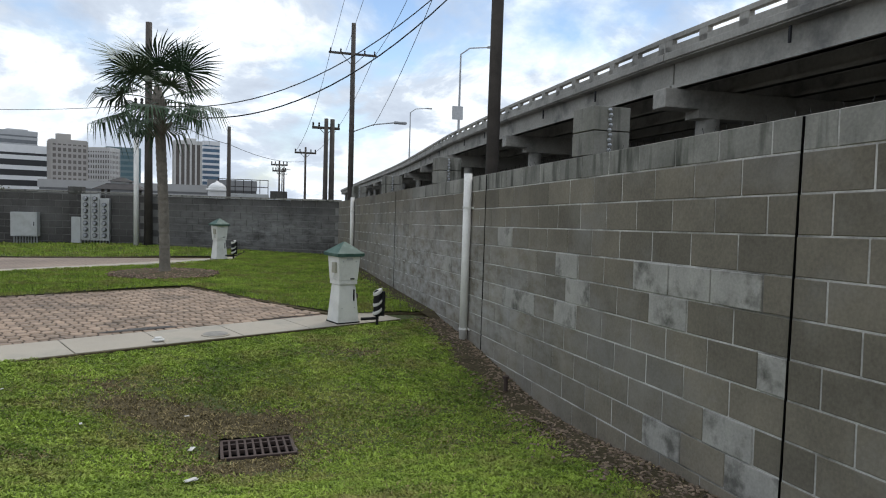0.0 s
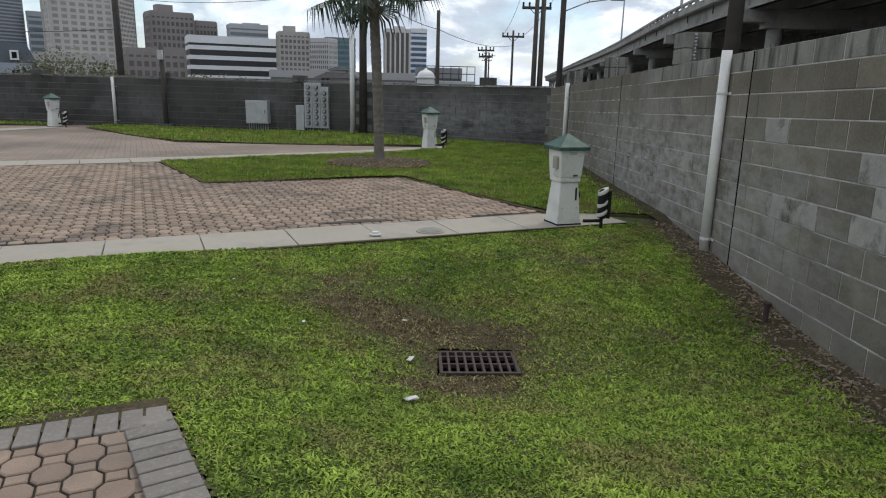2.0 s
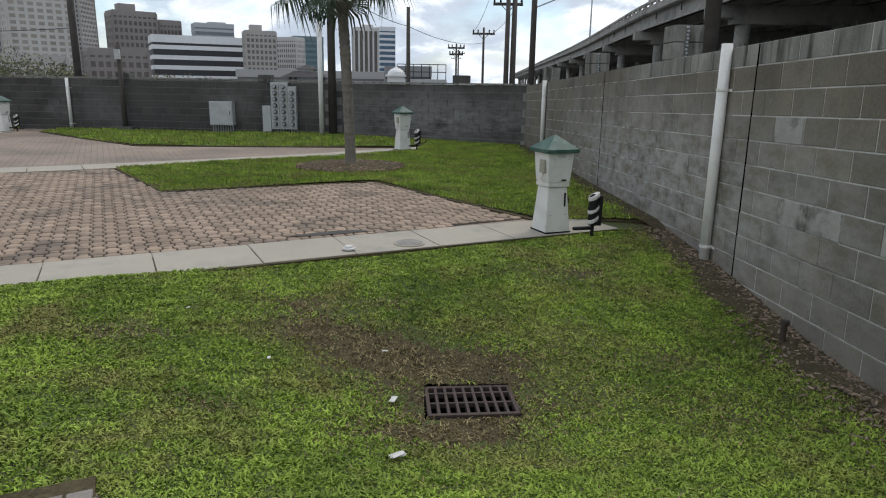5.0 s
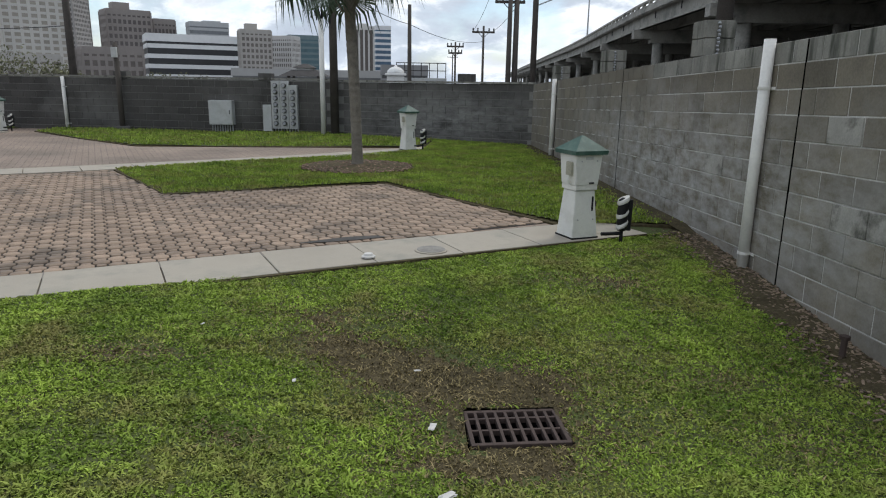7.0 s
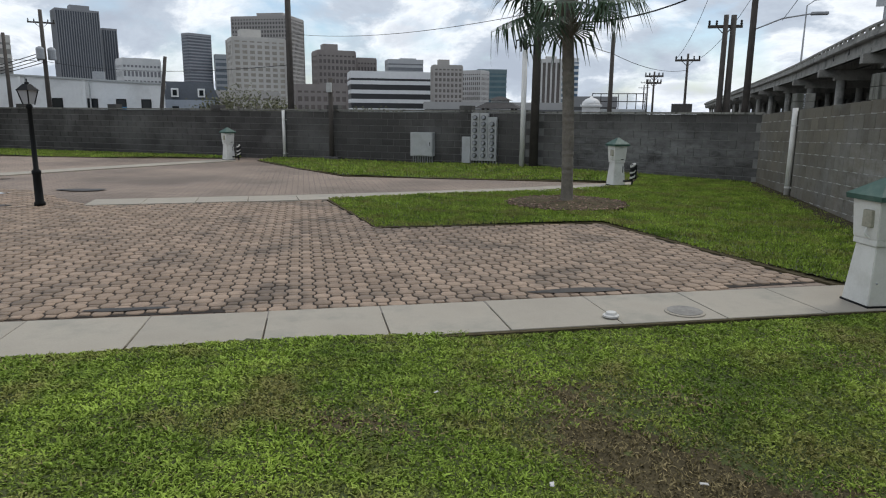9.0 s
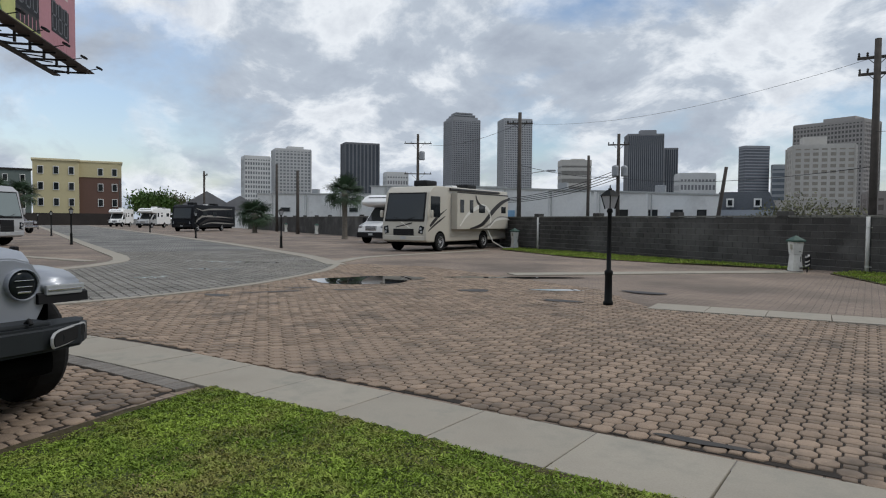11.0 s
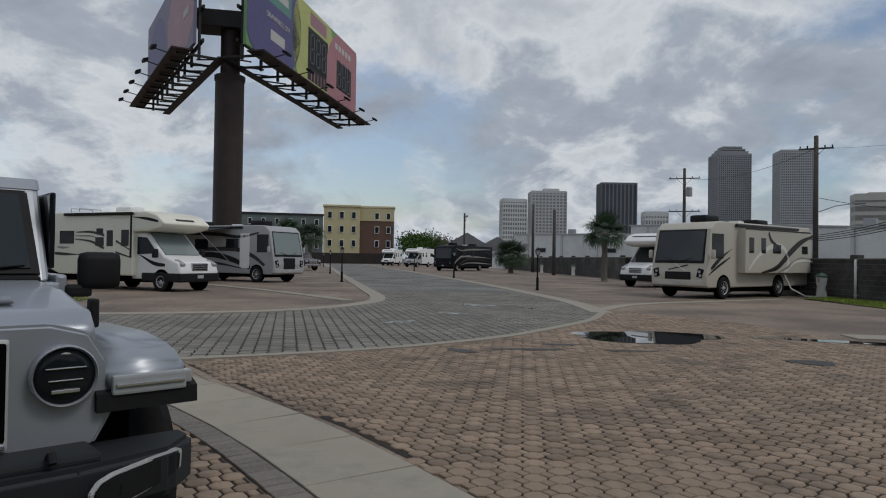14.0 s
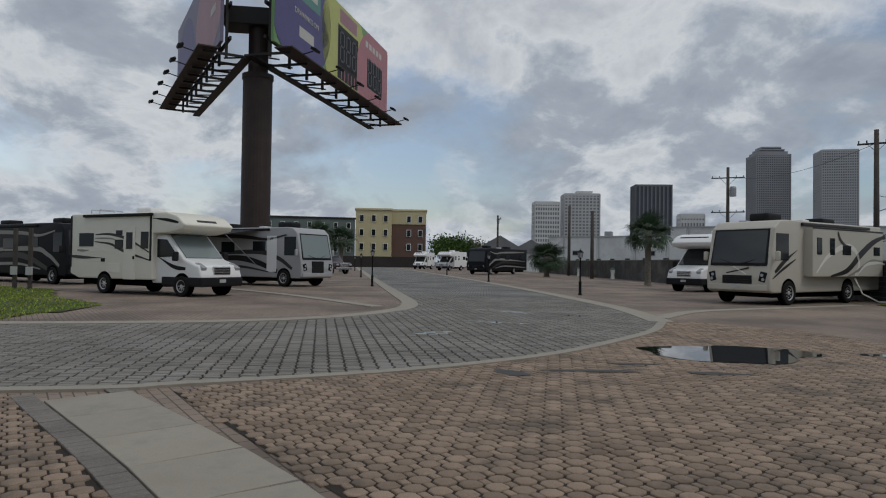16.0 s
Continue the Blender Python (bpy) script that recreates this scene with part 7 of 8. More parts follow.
m_, f_ = bb_panel((-47.1, -0.2), (-67.4, 7.7), -1,
                  [("green",), ("purple", "disc", 3.0, 3.4, 7.6, 8.4, 1), ("yellow", "disc", 9.0, 3.3, 7.0, 9.0, 1), ("pink", "disc", 15.2, 2.4, 8.4, 8.4, 2),
                   ("frame", "digit_panel", 9.6, 2.55, 3.4, 4.0, 3), ("frame", "digit_panel", 14.6, 2.35, 3.4, 3.6, 3),
                   ("black", "digit_screen", 9.6, 2.9, 3.1, 2.6, 4), ("black", "digit_screen", 14.6, 2.7, 3.1, 2.4, 4),
                   ("rose", "logo_block", 9.6, 5.3, 2.8, 1.0, 4), ("teal", "logo_block", 3.6, 4.6, 3.4, 1.5, 3)]
                  + [("white", "logo_dot", 12.9 + 0.7 * k, 5.0, 0.5, 0.5, 5) for k in range(5)]
                  + [("pink", "digit_bar", 8.5 + 0.55 * k, 1.0, 0.10, 0.8, 5) for k in range(5)] + [("pink", "digit_bar", 13.5 + 0.55 * k, 0.95, 0.10, 0.75, 5) for k in range(5)]
                  + [("segment", "digit_segment", px + 1.0 * k + ox * 0.30, pz + oz * 0.62, 0.13 if tall else 0.42, 0.95 if tall else 0.13, 5)
                     for px, pz in ((8.6, 3.05), (13.6, 2.85)) for k in range(3)
                     for ox, oz, tall in ((-1, -0.9, 1), (1, -0.9, 1), (-1, 0.9, 1), (1, 0.9, 1), (0, -1.75, 0), (0, 0, 0), (0, 1.75, 0))]
                  + [("white", "badge_block", 3.6, 1.75, 1.8, 0.7, 3), ("white", "lettering_bar", 3.6, 4.7, 2.6, 0.55, 4)])
bb_panel((-47.7, -3.2), (-65.0, -9.8), 1, [("haze",), ("rose", "disc", 4.0, 3.0, 9.0, 6.0, 1), ("purple", "disc", 13.0, 2.0, 8.0, 7.0, 1), ("white", "lettering_bar", 2.2, 2.6, 1.6, 0.5, 2)])
txt = bpy.data.curves.new("lettering", "FONT")
txt.body, txt.size, txt.extrude, txt.align_x = "DRAWINGS ON", 0.52, 0.01, "CENTER"
txt.materials.append(M_LITTER)
tx = new("lettering", txt)
tx.parent = bb
tx.matrix_world = bb.matrix_world @ m_ @ Matrix.Translation((4.5, -0.14, 2.75)) @ Matrix.Rotation(math.pi, 4, "Z") @ Matrix.Rotation(math.pi / 2, 4, "X") @ Matrix.Rotation(math.pi, 4, "Y") @ Matrix.Scale(1, 4)

# ---------------------------------------------------------------- buildings round about
EYE = Vector((-3.5, 3.0))


def bearing(az, d):
    return EYE + Vector((-math.sin(radians(az)), math.cos(radians(az)))) * d


def tower(name, az0, az1, el, d, floors, bays, wall_c, glass_c, label, turn=20, depth=0.7, bars="grid", crown=None):
    """A building between two bearings at a distance: a dark glazed core behind real piers and floor bands."""
    grey = sum(wall_c) / 3
    wall_c = tuple(0.55 * k + 0.45 * grey for k in wall_c)
    w = 2 * d * math.tan(radians(abs(az0 - az1) / 2))
    th = radians(turn)
    a = w / (math.cos(th) + depth * math.sin(abs(th)))
    b = a * depth
    h = d * math.tan(radians(el)) + 1.4
    az = (az0 + az1) / 2
    c = bearing(az, d)
    t = thing(name, label, "building", pose(c.x, c.y, -0.9, 0, 0, az + turn), "city buildings")
    H = h + 0.9
    wm = material("facade_%d_%d_%d" % tuple(int(255 * k) for k in wall_c), wall_c, 0.85, var=0.10, scale=0.04, fine=0.6, bump=0)
    gm = material("glazing_%d_%d_%d" % tuple(int(255 * k) for k in glass_c), glass_c, 0.35, var=0.25, scale=0.05, fine=0.4, bump=0)
    part("core", boxm((0, 0, H / 2), (a * 0.985, b * 0.985, H * 0.995)), gm, t)
    fh = H / floors
    boxes = []
    bw = 0.42 * fh
    if bars in ("grid", "bands"):
        for i in range(floors + 1):
            boxes.append(box_arrays((0, 0, min(H, fh * i)), (a, b, bw)))
    nb2 = max(2, int(bays * depth))
    if bars in ("grid", "fins"):
        pw = 0.36 * a / bays
        for i in range(bays + 1):
            for s in (-1, 1):
                boxes.append(box_arrays((-a / 2 + a * i / bays, s * b * 0.495, H / 2), (pw, b * 0.012 + 0.2, H)))
        for i in range(nb2 + 1):
            for s in (-1, 1):
                boxes.append(box_arrays((s * a * 0.495, -b / 2 + b * i / nb2, H / 2), (a * 0.012 + 0.2, pw, H)))
    boxes.append(box_arrays((0, 0, H - fh * 0.25), (a * 1.004, b * 1.004, fh * 0.6)))
    ob = new("facade", joined("facade", boxes, wm))
    ob.parent = t
    tagged(ob, kind="stuff")
    if crown == "steps":
        for k, (f, z0, dz) in enumerate(((0.86, 0.0, 0.028), (0.72, 0.028, 0.024), (0.58, 0.052, 0.022))):
            part("crown", boxm((0, 0, H * (1 + z0 + dz / 2)), (a * f, b * f, dz * H)), (wm, gm, gm)[k], t)
            part("crown_edge", boxm((0, 0, H * (1 + z0 + dz) - 1.0), (a * f + 0.6, b * f + 0.6, 2.0)), wm, t)
    elif crown == "plant":
        part("plant_room", boxm((a * 0.1, 0, H + 0.025 * H), (a * 0.45, b * 0.5, 0.05 * H)), wm, t)
    elif crown == "block":
        part("roof_block", boxm((-a * 0.12, 0, H + 0.06 * H), (a * 0.38, b * 0.5, 0.12 * H)), wm, t)
    return t


GR, DG, CR, TN = (0.30, 0.31, 0.33), (0.16, 0.17, 0.19), (0.52, 0.48, 0.41), (0.40, 0.36, 0.31)
WH, BR, GD = (0.60, 0.60, 0.58), (0.27, 0.22, 0.19), (0.05, 0.06, 0.075)
tower("office_tower_white", 74.1, 71.8, 5.1, 900, 14, 10, WH, (0.16, 0.17, 0.18), "white office block with rows of windows", 12)
tower("office_tower_pale", 71.7, 68.5, 5.75, 950, 22, 10, (0.50, 0.50, 0.49), (0.20, 0.21, 0.22), "pale office tower with a flat roof block", 10, crown="plant")
tower("office_tower_dark", 66.0, 62.8, 6.45, 1000, 26, 9, DG, GD, "dark grey office tower with vertical ribs", 14, 0.6, "fins")
tower("low_office", 62.4, 60.3, 4.0, 800, 8, 8, WH, (0.2, 0.2, 0.21), "low white office building", 15)
tower("skyscraper_notched", 57.3, 54.2, 8.45, 1250, 50, 16, GR, (0.08, 0.085, 0.10), "tall grey skyscraper with a stepped crown", 22, 0.8, crown="steps")
tower("skyscraper_pale", 52.7, 49.8, 8.5, 1200, 45, 16, (0.44, 0.45, 0.46), (0.12, 0.125, 0.14), "tall pale skyscraper with a grid of windows", 18, 0.8)
tower("civic_block", 47.6, 44.8, 5.0, 900, 8, 6, CR, (0.22, 0.21, 0.19), "cream civic block with rounded bays", 12, bars="bands", crown="plant")
tower("ribbed_tower", 42.2, 39.1, 7.1, 1000, 30, 18, (0.25, 0.255, 0.27), GD, "grey tower with fine vertical ribs", 10, 0.7, "fins", crown="plant")
tower("ribbed_tower_annex", 39.1, 38.0, 6.0, 1050, 26, 6, (0.25, 0.255, 0.27), GD, "narrow grey ribbed tower", 10, 0.7, "fins")
tower("white_block", 38.2, 35.1, 3.8, 700, 6, 10, WH, (0.18, 0.18, 0.19), "white low block with small windows", 15, crown="plant")
tower("slab_tower", 33.5, 31.3, 5.9, 1000, 26, 6, (0.27, 0.28, 0.31), (0.10, 0.11, 0.13), "blue-grey slab tower with window bands", 30, 0.5, "bands")
tower("glass_block", 31.2, 30.2, 4.4, 1000, 10, 4, (0.30, 0.33, 0.35), (0.12, 0.14, 0.16), "small blue-grey glass block", 10, bars="bands")
tower("brown_tower", 29.7, 24.15, 7.3, 800, 24, 20, (0.34, 0.31, 0.28), (0.10, 0.095, 0.09), "broad brown office tower with window rows", -25, 0.55, crown="plant")
tower("cream_tower", 30.1, 25.6, 5.7, 500, 14, 7, CR, (0.30, 0.27, 0.23), "cream stepped art-deco tower", 12, 0.7, crown="block")
tower("brown_hotel", 23.5, 20.0, 4.9, 600, 10, 9, BR, (0.10, 0.085, 0.08), "dark brown brick block with a roof tower", 15, crown="block")
tower("brown_hotel_wing", 20.1, 18.3, 4.4, 620, 9, 6, BR, (0.10, 0.085, 0.08), "dark brown brick wing", 15)
tower("banded_office", 17.6, 14.4, 4.3, 600, 10, 8, (0.42, 0.43, 0.44), (0.16, 0.17, 0.18), "pale office block with horizontal bands", 10, bars="bands", crown="plant")
tower("parking_garage", 20.6, 13.6, 3.25, 330, 5, 14, (0.66, 0.66, 0.65), (0.03, 0.03, 0.032), "white open parking garage with long floor bands", 8, 0.5, "bands")
tower("tan_apartments", 13.5, 10.9, 3.95, 280, 10, 7, TN, (0.15, 0.13, 0.12), "tan apartment block with small windows", 12, 0.6, crown="block")
tower("balcony_apartments", 10.9, 8.7, 3.55, 300, 10, 9, (0.50, 0.48, 0.45), (0.12, 0.11, 0.10), "pale apartment wing with rows of balconies", -30, 0.8)
tower("teal_office", 10.0, 7.35, 3.6, 420, 9, 10, (0.12, 0.22, 0.24), (0.07, 0.13, 0.15), "teal glass office block", 10, bars="bands")
tower("arched_tower", 5.0, 2.9, 4.5, 400, 10, 5, (0.52, 0.50, 0.46), (0.10, 0.085, 0.075), "white tower with arched window bays", 8, 0.6, "fins", crown="plant")
tower("blue_banded_tower", 2.95, 1.5, 4.5, 430, 11, 4, (0.62, 0.63, 0.64), (0.06, 0.11, 0.17), "white tower with blue window bands", 10, 0.8, "bands")
tower("low_industrial", 1.8, -2.2, 1.35, 160, 2, 6, (0.22, 0.22, 0.22), (0.06, 0.06, 0.06), "low grey industrial building with roof rails", 5, bars="bands")
tower("low_brick", 25.0, 20.5, 2.2, 260, 4, 8, BR, (0.12, 0.10, 0.09), "low brown brick building", 10)
tower("low_tan", 34.5, 26.0, 1.6, 230, 3, 12, TN, (0.16, 0.14, 0.12), "low tan building behind the wall", 5, 0.3)
tower("low_white", 14.0, 2.0, 0.9, 220, 2, 14, (0.36, 0.35, 0.33), (0.12, 0.12, 0.12), "low pale building roofs behind the wall", 4, 0.3, "bands")

# white warehouses behind the dark wall
M_WAREH = material("white_render", (0.74, 0.74, 0.72), 0.8, var=0.08, scale=0.2, fine=4, bump=0.05, stain=(0.45, 0.44, 0.42), stain_scale=0.3, stain_amount=0.4)
for nm, az0, az1, el0, el1, d, lab in (("warehouse", 53.0, 33.8, 2.85, 2.2, 75.0, "long white rendered warehouse with small square windows"),
                                      ("warehouse_far", 63.0, 51.5, 2.9, 2.9, 95.0, "white warehouse with a flat roof"),
                                      ("warehouse_west", 72.5, 60.5, 2.1, 2.25, 105.0, "white metal warehouse with a low roof")):
    p, q = bearing(az0, d * 1.05), bearing(az1, d)
    L = (q - p).length
    ang = math.atan2(q.y - p.y, q.x - p.x)
    t = thing(nm, lab, "warehouse", pose(p.x, p.y, -0.9, 0, 0, math.degrees(ang)), "warehouses")
    h0, h1 = d * 1.05 * math.tan(radians(el0)) + 2.3, d * math.tan(radians(el1)) + 2.3
    bm = bmesh.new()
    prism(bm, [(0, 0), (L, 0), (L, h1), (0, h0)], 0, 14, "y")
    part("wall_shell", bm, M_WAREH, t)
    bm = bmesh.new()
    prism(bm, [(-0.2, h0), (L + 0.2, h1), (L + 0.2, h1 + 0.18), (-0.2, h0 + 0.18)], -0.15, 14.2, "y")
    part("roof_edge", bm, M_GREYBOX, t)
    for k in range(int(L / 5.5)):
        x = 2.0 + k * 5.5
        hx_ = h0 + (h1 - h0) * x / L
        part("pilaster", boxm((x, -0.05, hx_ / 2), (0.30, 0.16, hx_), 0.02), M_WAREH, t)
        if k % 2:
            part("roof_vent", boxm((x + 1.2, 3.0, hx_ + 0.55), (1.1, 1.1, 0.9), 0.08), M_STEEL, t)
        if nm != "warehouse" and k % 3 != 1:
            wf = part("window", boxm((x + 2.6, -0.03, hx_ * 0.62), (1.5, 0.12, 0.8), 0.02), M_GREYBOX, t)
            part("pane", boxm((x + 2.6, -0.09, hx_ * 0.62), (1.3, 0.06, 0.6)), M_GLASS, wf)
        bm = bmesh.new()
        rod(bm, (x + 0.5, -0.14, 0.6), (x + 0.5, -0.14, hx_ - 0.1), 0.07, 0.07, 8)
        part("downpipe", bm, M_GREYBOX, t)
    if nm == "warehouse":
        for x in (L * 0.62, L * 0.74, L * 0.84, L * 0.93):
            wf = part("window", boxm((x, -0.02, h1 * 0.62), (0.95, 0.1, 1.0), 0.02), M_TYRE, t)
            part("pane", boxm((x, -0.06, h1 * 0.62), (0.75, 0.05, 0.8)), M_GLASS, wf)
        part("blue_tarpaulin", boxm((L * 0.05, -0.4, h0 * 0.42), (5.0, 0.2, 2.0), 0.05), material("blue_sheet", (0.22, 0.38, 0.55), 0.7, var=0.2, scale=1), t, "pale blue sheeting")
        part("blue_bin", boxm((L * 0.83, -1.5, 2.2), (1.6, 0.9, 1.4), 0.05), material("blue_bin", (0.05, 0.22, 0.42), 0.6), t)

# grey house with dormers
hs = bearing(32.3, 95)
t = thing("grey_house", "pale grey house with a slate roof and dormers", "house", pose(hs.x, hs.y, -0.9, 0, 0, 32.3))
part("wall_shell", boxm((0, 0, 2.0), (7.4, 6, 4.0)), material("grey_siding", (0.30, 0.33, 0.37), 0.8, var=0.1), t)
bm = bmesh.new()
prism(bm, [(-3.9, 3.9), (3.9, 3.9), (2.9, 6.3), (-2.9, 6.3)], -2.2, 2.2, "y")
part("roof", bm, material("slate", (0.11, 0.12, 0.135), 0.8, var=0.2), t)
for x in (-1.6, 1.6):
    dm = part("dormer", boxm((x, -2.3, 4.9), (0.9, 0.8, 1.1), 0.03), M_WAREH, t)
    part("dormer_window", boxm((x, -2.72, 4.9), (0.5, 0.06, 0.7)), M_GLASS, dm)
    part("window", boxm((x, -3.02, 2.6), (0.8, 0.06, 1.2)), M_GLASS, t)

# roofs showing over the back wall: a dark gazebo, a white cupola and a railed flat roof
gz = thing("gazebo", "dark tiled gazebo roof with a small lantern above the back wall", "gazebo", pose(-6.55, 40.0, -0.9))
for sx in (-0.8, 0.8):
    for sy in (-0.8, 0.8):
        part("post", boxm((sx, sy, 1.4), (0.14, 0.14, 2.8), 0.01), M_WOOD, gz)
M_DARKROOF = material("dark_roof_tiles", (0.045, 0.042, 0.040), 0.85, var=0.35, scale=3, fine=20, bump=0.3)
for z0, a0, z1, a1 in ((2.78, 2.5, 3.10, 1.3), (3.10, 0.9, 3.22, 0.9), (3.22, 1.25, 3.44, 0.2)):
    bm = bmesh.new()
    for z, a in ((z0, a0), (z1, a1)):
        for sx, sy in ((-1, -1), (1, -1), (1, 1), (-1, 1)):
            bm.verts.new((sx * a / 2, sy * a / 2, z))
    bm.verts.ensure_lookup_table()
    for q in ((3, 2, 1, 0), (4, 5, 6, 7), (0, 1, 5, 4), (1, 2, 6, 5), (2, 3, 7, 6), (3, 0, 4, 7)):
        bm.faces.new([bm.verts[i] for i in q])
    part("roof", bm, M_DARKROOF if a0 != 0.9 else M_WAREH, gz)
cu_ = thing("cupola", "small white cupola with a rounded cap above the back wall", "cupola", pose(-1.62, 40.0, -0.9))
part("drum", boxm((0, 0, 1.5), (0.95, 0.95, 3.0), 0.03), M_WAREH, cu_)
part("cornice", boxm((0, 0, 2.95), (1.15, 1.15, 0.12), 0.03), M_WAREH, cu_)
bm = bmesh.new()
lathe(bm, [(0.50, 3.0), (0.46, 3.15), (0.30, 3.30), (0.10, 3.38), (0.04, 3.46)], 16)
part("cap", bm, M_WAREH, cu_, smooth=True)
rl = thing("railed_roof", "grey flat-roofed shed with thin roof railings", "shed", pose(-0.2, 42.0, -0.9))
part("wall_shell", boxm((0, 0, 1.4), (2.9, 2.0, 2.8), 0.02), M_GREYBOX, rl)
for k in range(7):
    bm = bmesh.new()
    rod(bm, (-1.4 + 2.8 * k / 6, -0.95, 2.78), (-1.4 + 2.8 * k / 6, -0.95, 3.62), 0.022, 0.022, 6)
    part("baluster", bm, M_DKSTEEL, rl)
for z in (3.2, 3.62):
    bm = bmesh.new()
    rod(bm, (-1.42, -0.95, z), (1.42, -0.95, z), 0.025, 0.025, 6)
    part("rail", bm, M_DKSTEEL, rl)

# yellow and red apartments at the end of the street, and the grey-green block behind
for nm, az0, az1, el, d, col, lab in (("yellow_apartments", 88.8, 85.8, 4.35, 190.0, (0.50, 0.44, 0.26), "yellow stucco apartment block with tall windows"),
                                      ("red_apartments", 85.8, 82.9, 4.3, 192.0, (0.135, 0.078, 0.060), "red-brown brick apartment block with a yellow top storey"),
                                      ("green_apartments", 97.5, 88.9, 3.55, 215.0, (0.13, 0.16, 0.15), "grey-green apartment row with white windows")):
    c = bearing((az0 + az1) / 2, d)
    w = 2 * d * math.tan(radians((az0 - az1) / 2))
    h = d * math.tan(radians(el)) + 1.4 + 0.9
    t = thing(nm, lab, "apartment building", pose(c.x, c.y, -0.9, 0, 0, (az0 + az1) / 2), "apartment blocks")
    m1 = material(nm + "_wall", col, 0.85, var=0.08, scale=0.2, fine=3)
    part("wall_shell", boxm((0, 6, h / 2), (w, 12, h), 0.05), m1, t)
    part("cornice", boxm((0, 6, h), (w + 0.6, 12.6, 0.5), 0.05), M_BRONZE if "green" in nm else material("cream_trim", (0.62, 0.55, 0.35), 0.8), t)
    if "red" in nm:
        part("top_storey", boxm((0, 5.95, h - 2.1), (w + 0.05, 12.2, 3.8)), material("yellow_apartments_wall", (0.50, 0.44, 0.26)), t)
    nb = 3 if "green" not in nm else 8
    for i in range(nb):
        for k in range(4):
            if "red" in nm and i == 0:
                continue
            x = -w / 2 + w * (i + 0.5) / nb
            z = h * (0.14 + 0.235 * k)
            wf = part("window", boxm((x, -0.06, z), (1.3, 0.2, 2.0), 0.02), M_WAREH, t)
            part("pane", boxm((x, -0.12, z), (1.0, 0.16, 1.7)), M_GLASS, wf)
e0, e1 = bearing(93.5, 150), bearing(82.4, 158)
bm = boxm((0, 0, 1.2), ((e1 - e0).length, 0.4, 4.2))
solid("wall_end", bm, material("dark_end_wall", (0.03, 0.026, 0.024), 0.9, var=0.3, scale=0.4, fine=4), "dark brown wall closing the end of the street", "wall", kind="structure",
      at=pose((e0.x + e1.x) / 2, (e0.y + e1.y) / 2, -0.9, 0, 0, math.degrees(math.atan2(e1.y - e0.y, e1.x - e0.x))))

# gabled roofs right of the street's end
for az, d, w, h, lab in ((76.6, 150, 10, 8.2, "grey gabled shed roof beyond the motorhomes"), (74.0, 140, 9, 7.0, "low tan gabled building"), (70.5, 125, 8, 6.2, "grey roofed shed behind the palms")):
    c = bearing(az, d)
    t = thing("gabled_shed", lab, "shed", pose(c.x, c.y, -0.9, 0, 0, az), "gabled sheds")
    part("wall_shell", boxm((0, 3, h * 0.32), (w, 9, h * 0.64)), M_WAREH, t)
    bm = bmesh.new()
    prism(bm, [(-w * 0.56, h * 0.6), (w * 0.56, h * 0.6), (0, h)], -2, 8, "y")
    part("roof", bm, material("grey_sheet_roof", (0.17, 0.17, 0.175), 0.7, var=0.2, scale=0.5), t)


def leafy(name, x, y, z, r, n, mat, label, leaf=0.35, trunk=0.2):
    """A tree: trunk, limbs and a ragged crown of many small leaves."""
    q = random.Random(int(x * 7 + y))
    t = thing(name, label, "tree", pose(x, y, -0.5), "trees")
    bm2 = bmesh.new()
    rod(bm2, (0, 0, 0), (0, 0, z), trunk, trunk * 0.6, 8)
    tips = []
    for k in range(9):
        a, e = q.uniform(0, 6.28), q.uniform(0.2, 1.3)
        tip = Vector((math.cos(a) * math.cos(e), math.sin(a) * math.cos(e), math.sin(e))) * r * q.uniform(0.5, 0.85) + Vector((0, 0, z))
        rod(bm2, (0, 0, z * q.uniform(0.6, 1)), tip, trunk * 0.4, trunk * 0.1, 6)
        tips.append(tip)
    part("trunk", bm2, M_WOOD, t)
    v, f = [], []
    for k in range(n):
        c = q.choice(tips) + Vector((q.gauss(0, 1), q.gauss(0, 1), q.gauss(0, 0.8))) * r * 0.28
        d = Vector((q.gauss(0, 1), q.gauss(0, 1), q.gauss(0, 1))).normalized()
        e = d.orthogonal().normalized()
        s = leaf * q.uniform(0.6, 1.3)
        b0 = len(v)
        v += [tuple(c - d * s), tuple(c + e * s * 0.5), tuple(c + d * s), tuple(c - e * s * 0.5)]
        f.append((b0, b0 + 1, b0 + 2, b0 + 3))
    ob = new("crown", quads("crown", v, f, mat))
    ob.parent = t
    return t


c = bearing(80.7, 140)
leafy("tree", c.x, c.y, 3.2, 4.0, 6000, M_LEAF, "bright green leafy tree at the street's end", 0.30)
c = bearing(78.6, 170)
leafy("tree_dark", c.x, c.y, 3.5, 4.5, 1600, M_SHRUB, "sparse dull tree beyond the motorhomes", 0.30)
for az, d, zz, rr in ((27.2, 60, 1.4, 3.0), (29.6, 64, 1.2, 2.2), (24.6, 58, 1.0, 1.8), (15.0, 60, 0.8, 1.5), (18.0, 62, 0.8, 1.6)):
    c = bearing(az, d)
    leafy("shrub_tree", c.x, c.y, zz, rr, 900, M_SHRUB, "half-bare spring tree behind the back wall", 0.13, 0.1)

# ---------------------------------------------------------------- paving pieces
PC, PQ, PA, PB = 0.120, 0.110, 0.0745, 0.0735
ANG = math.atan2(-0.417, -0.909)
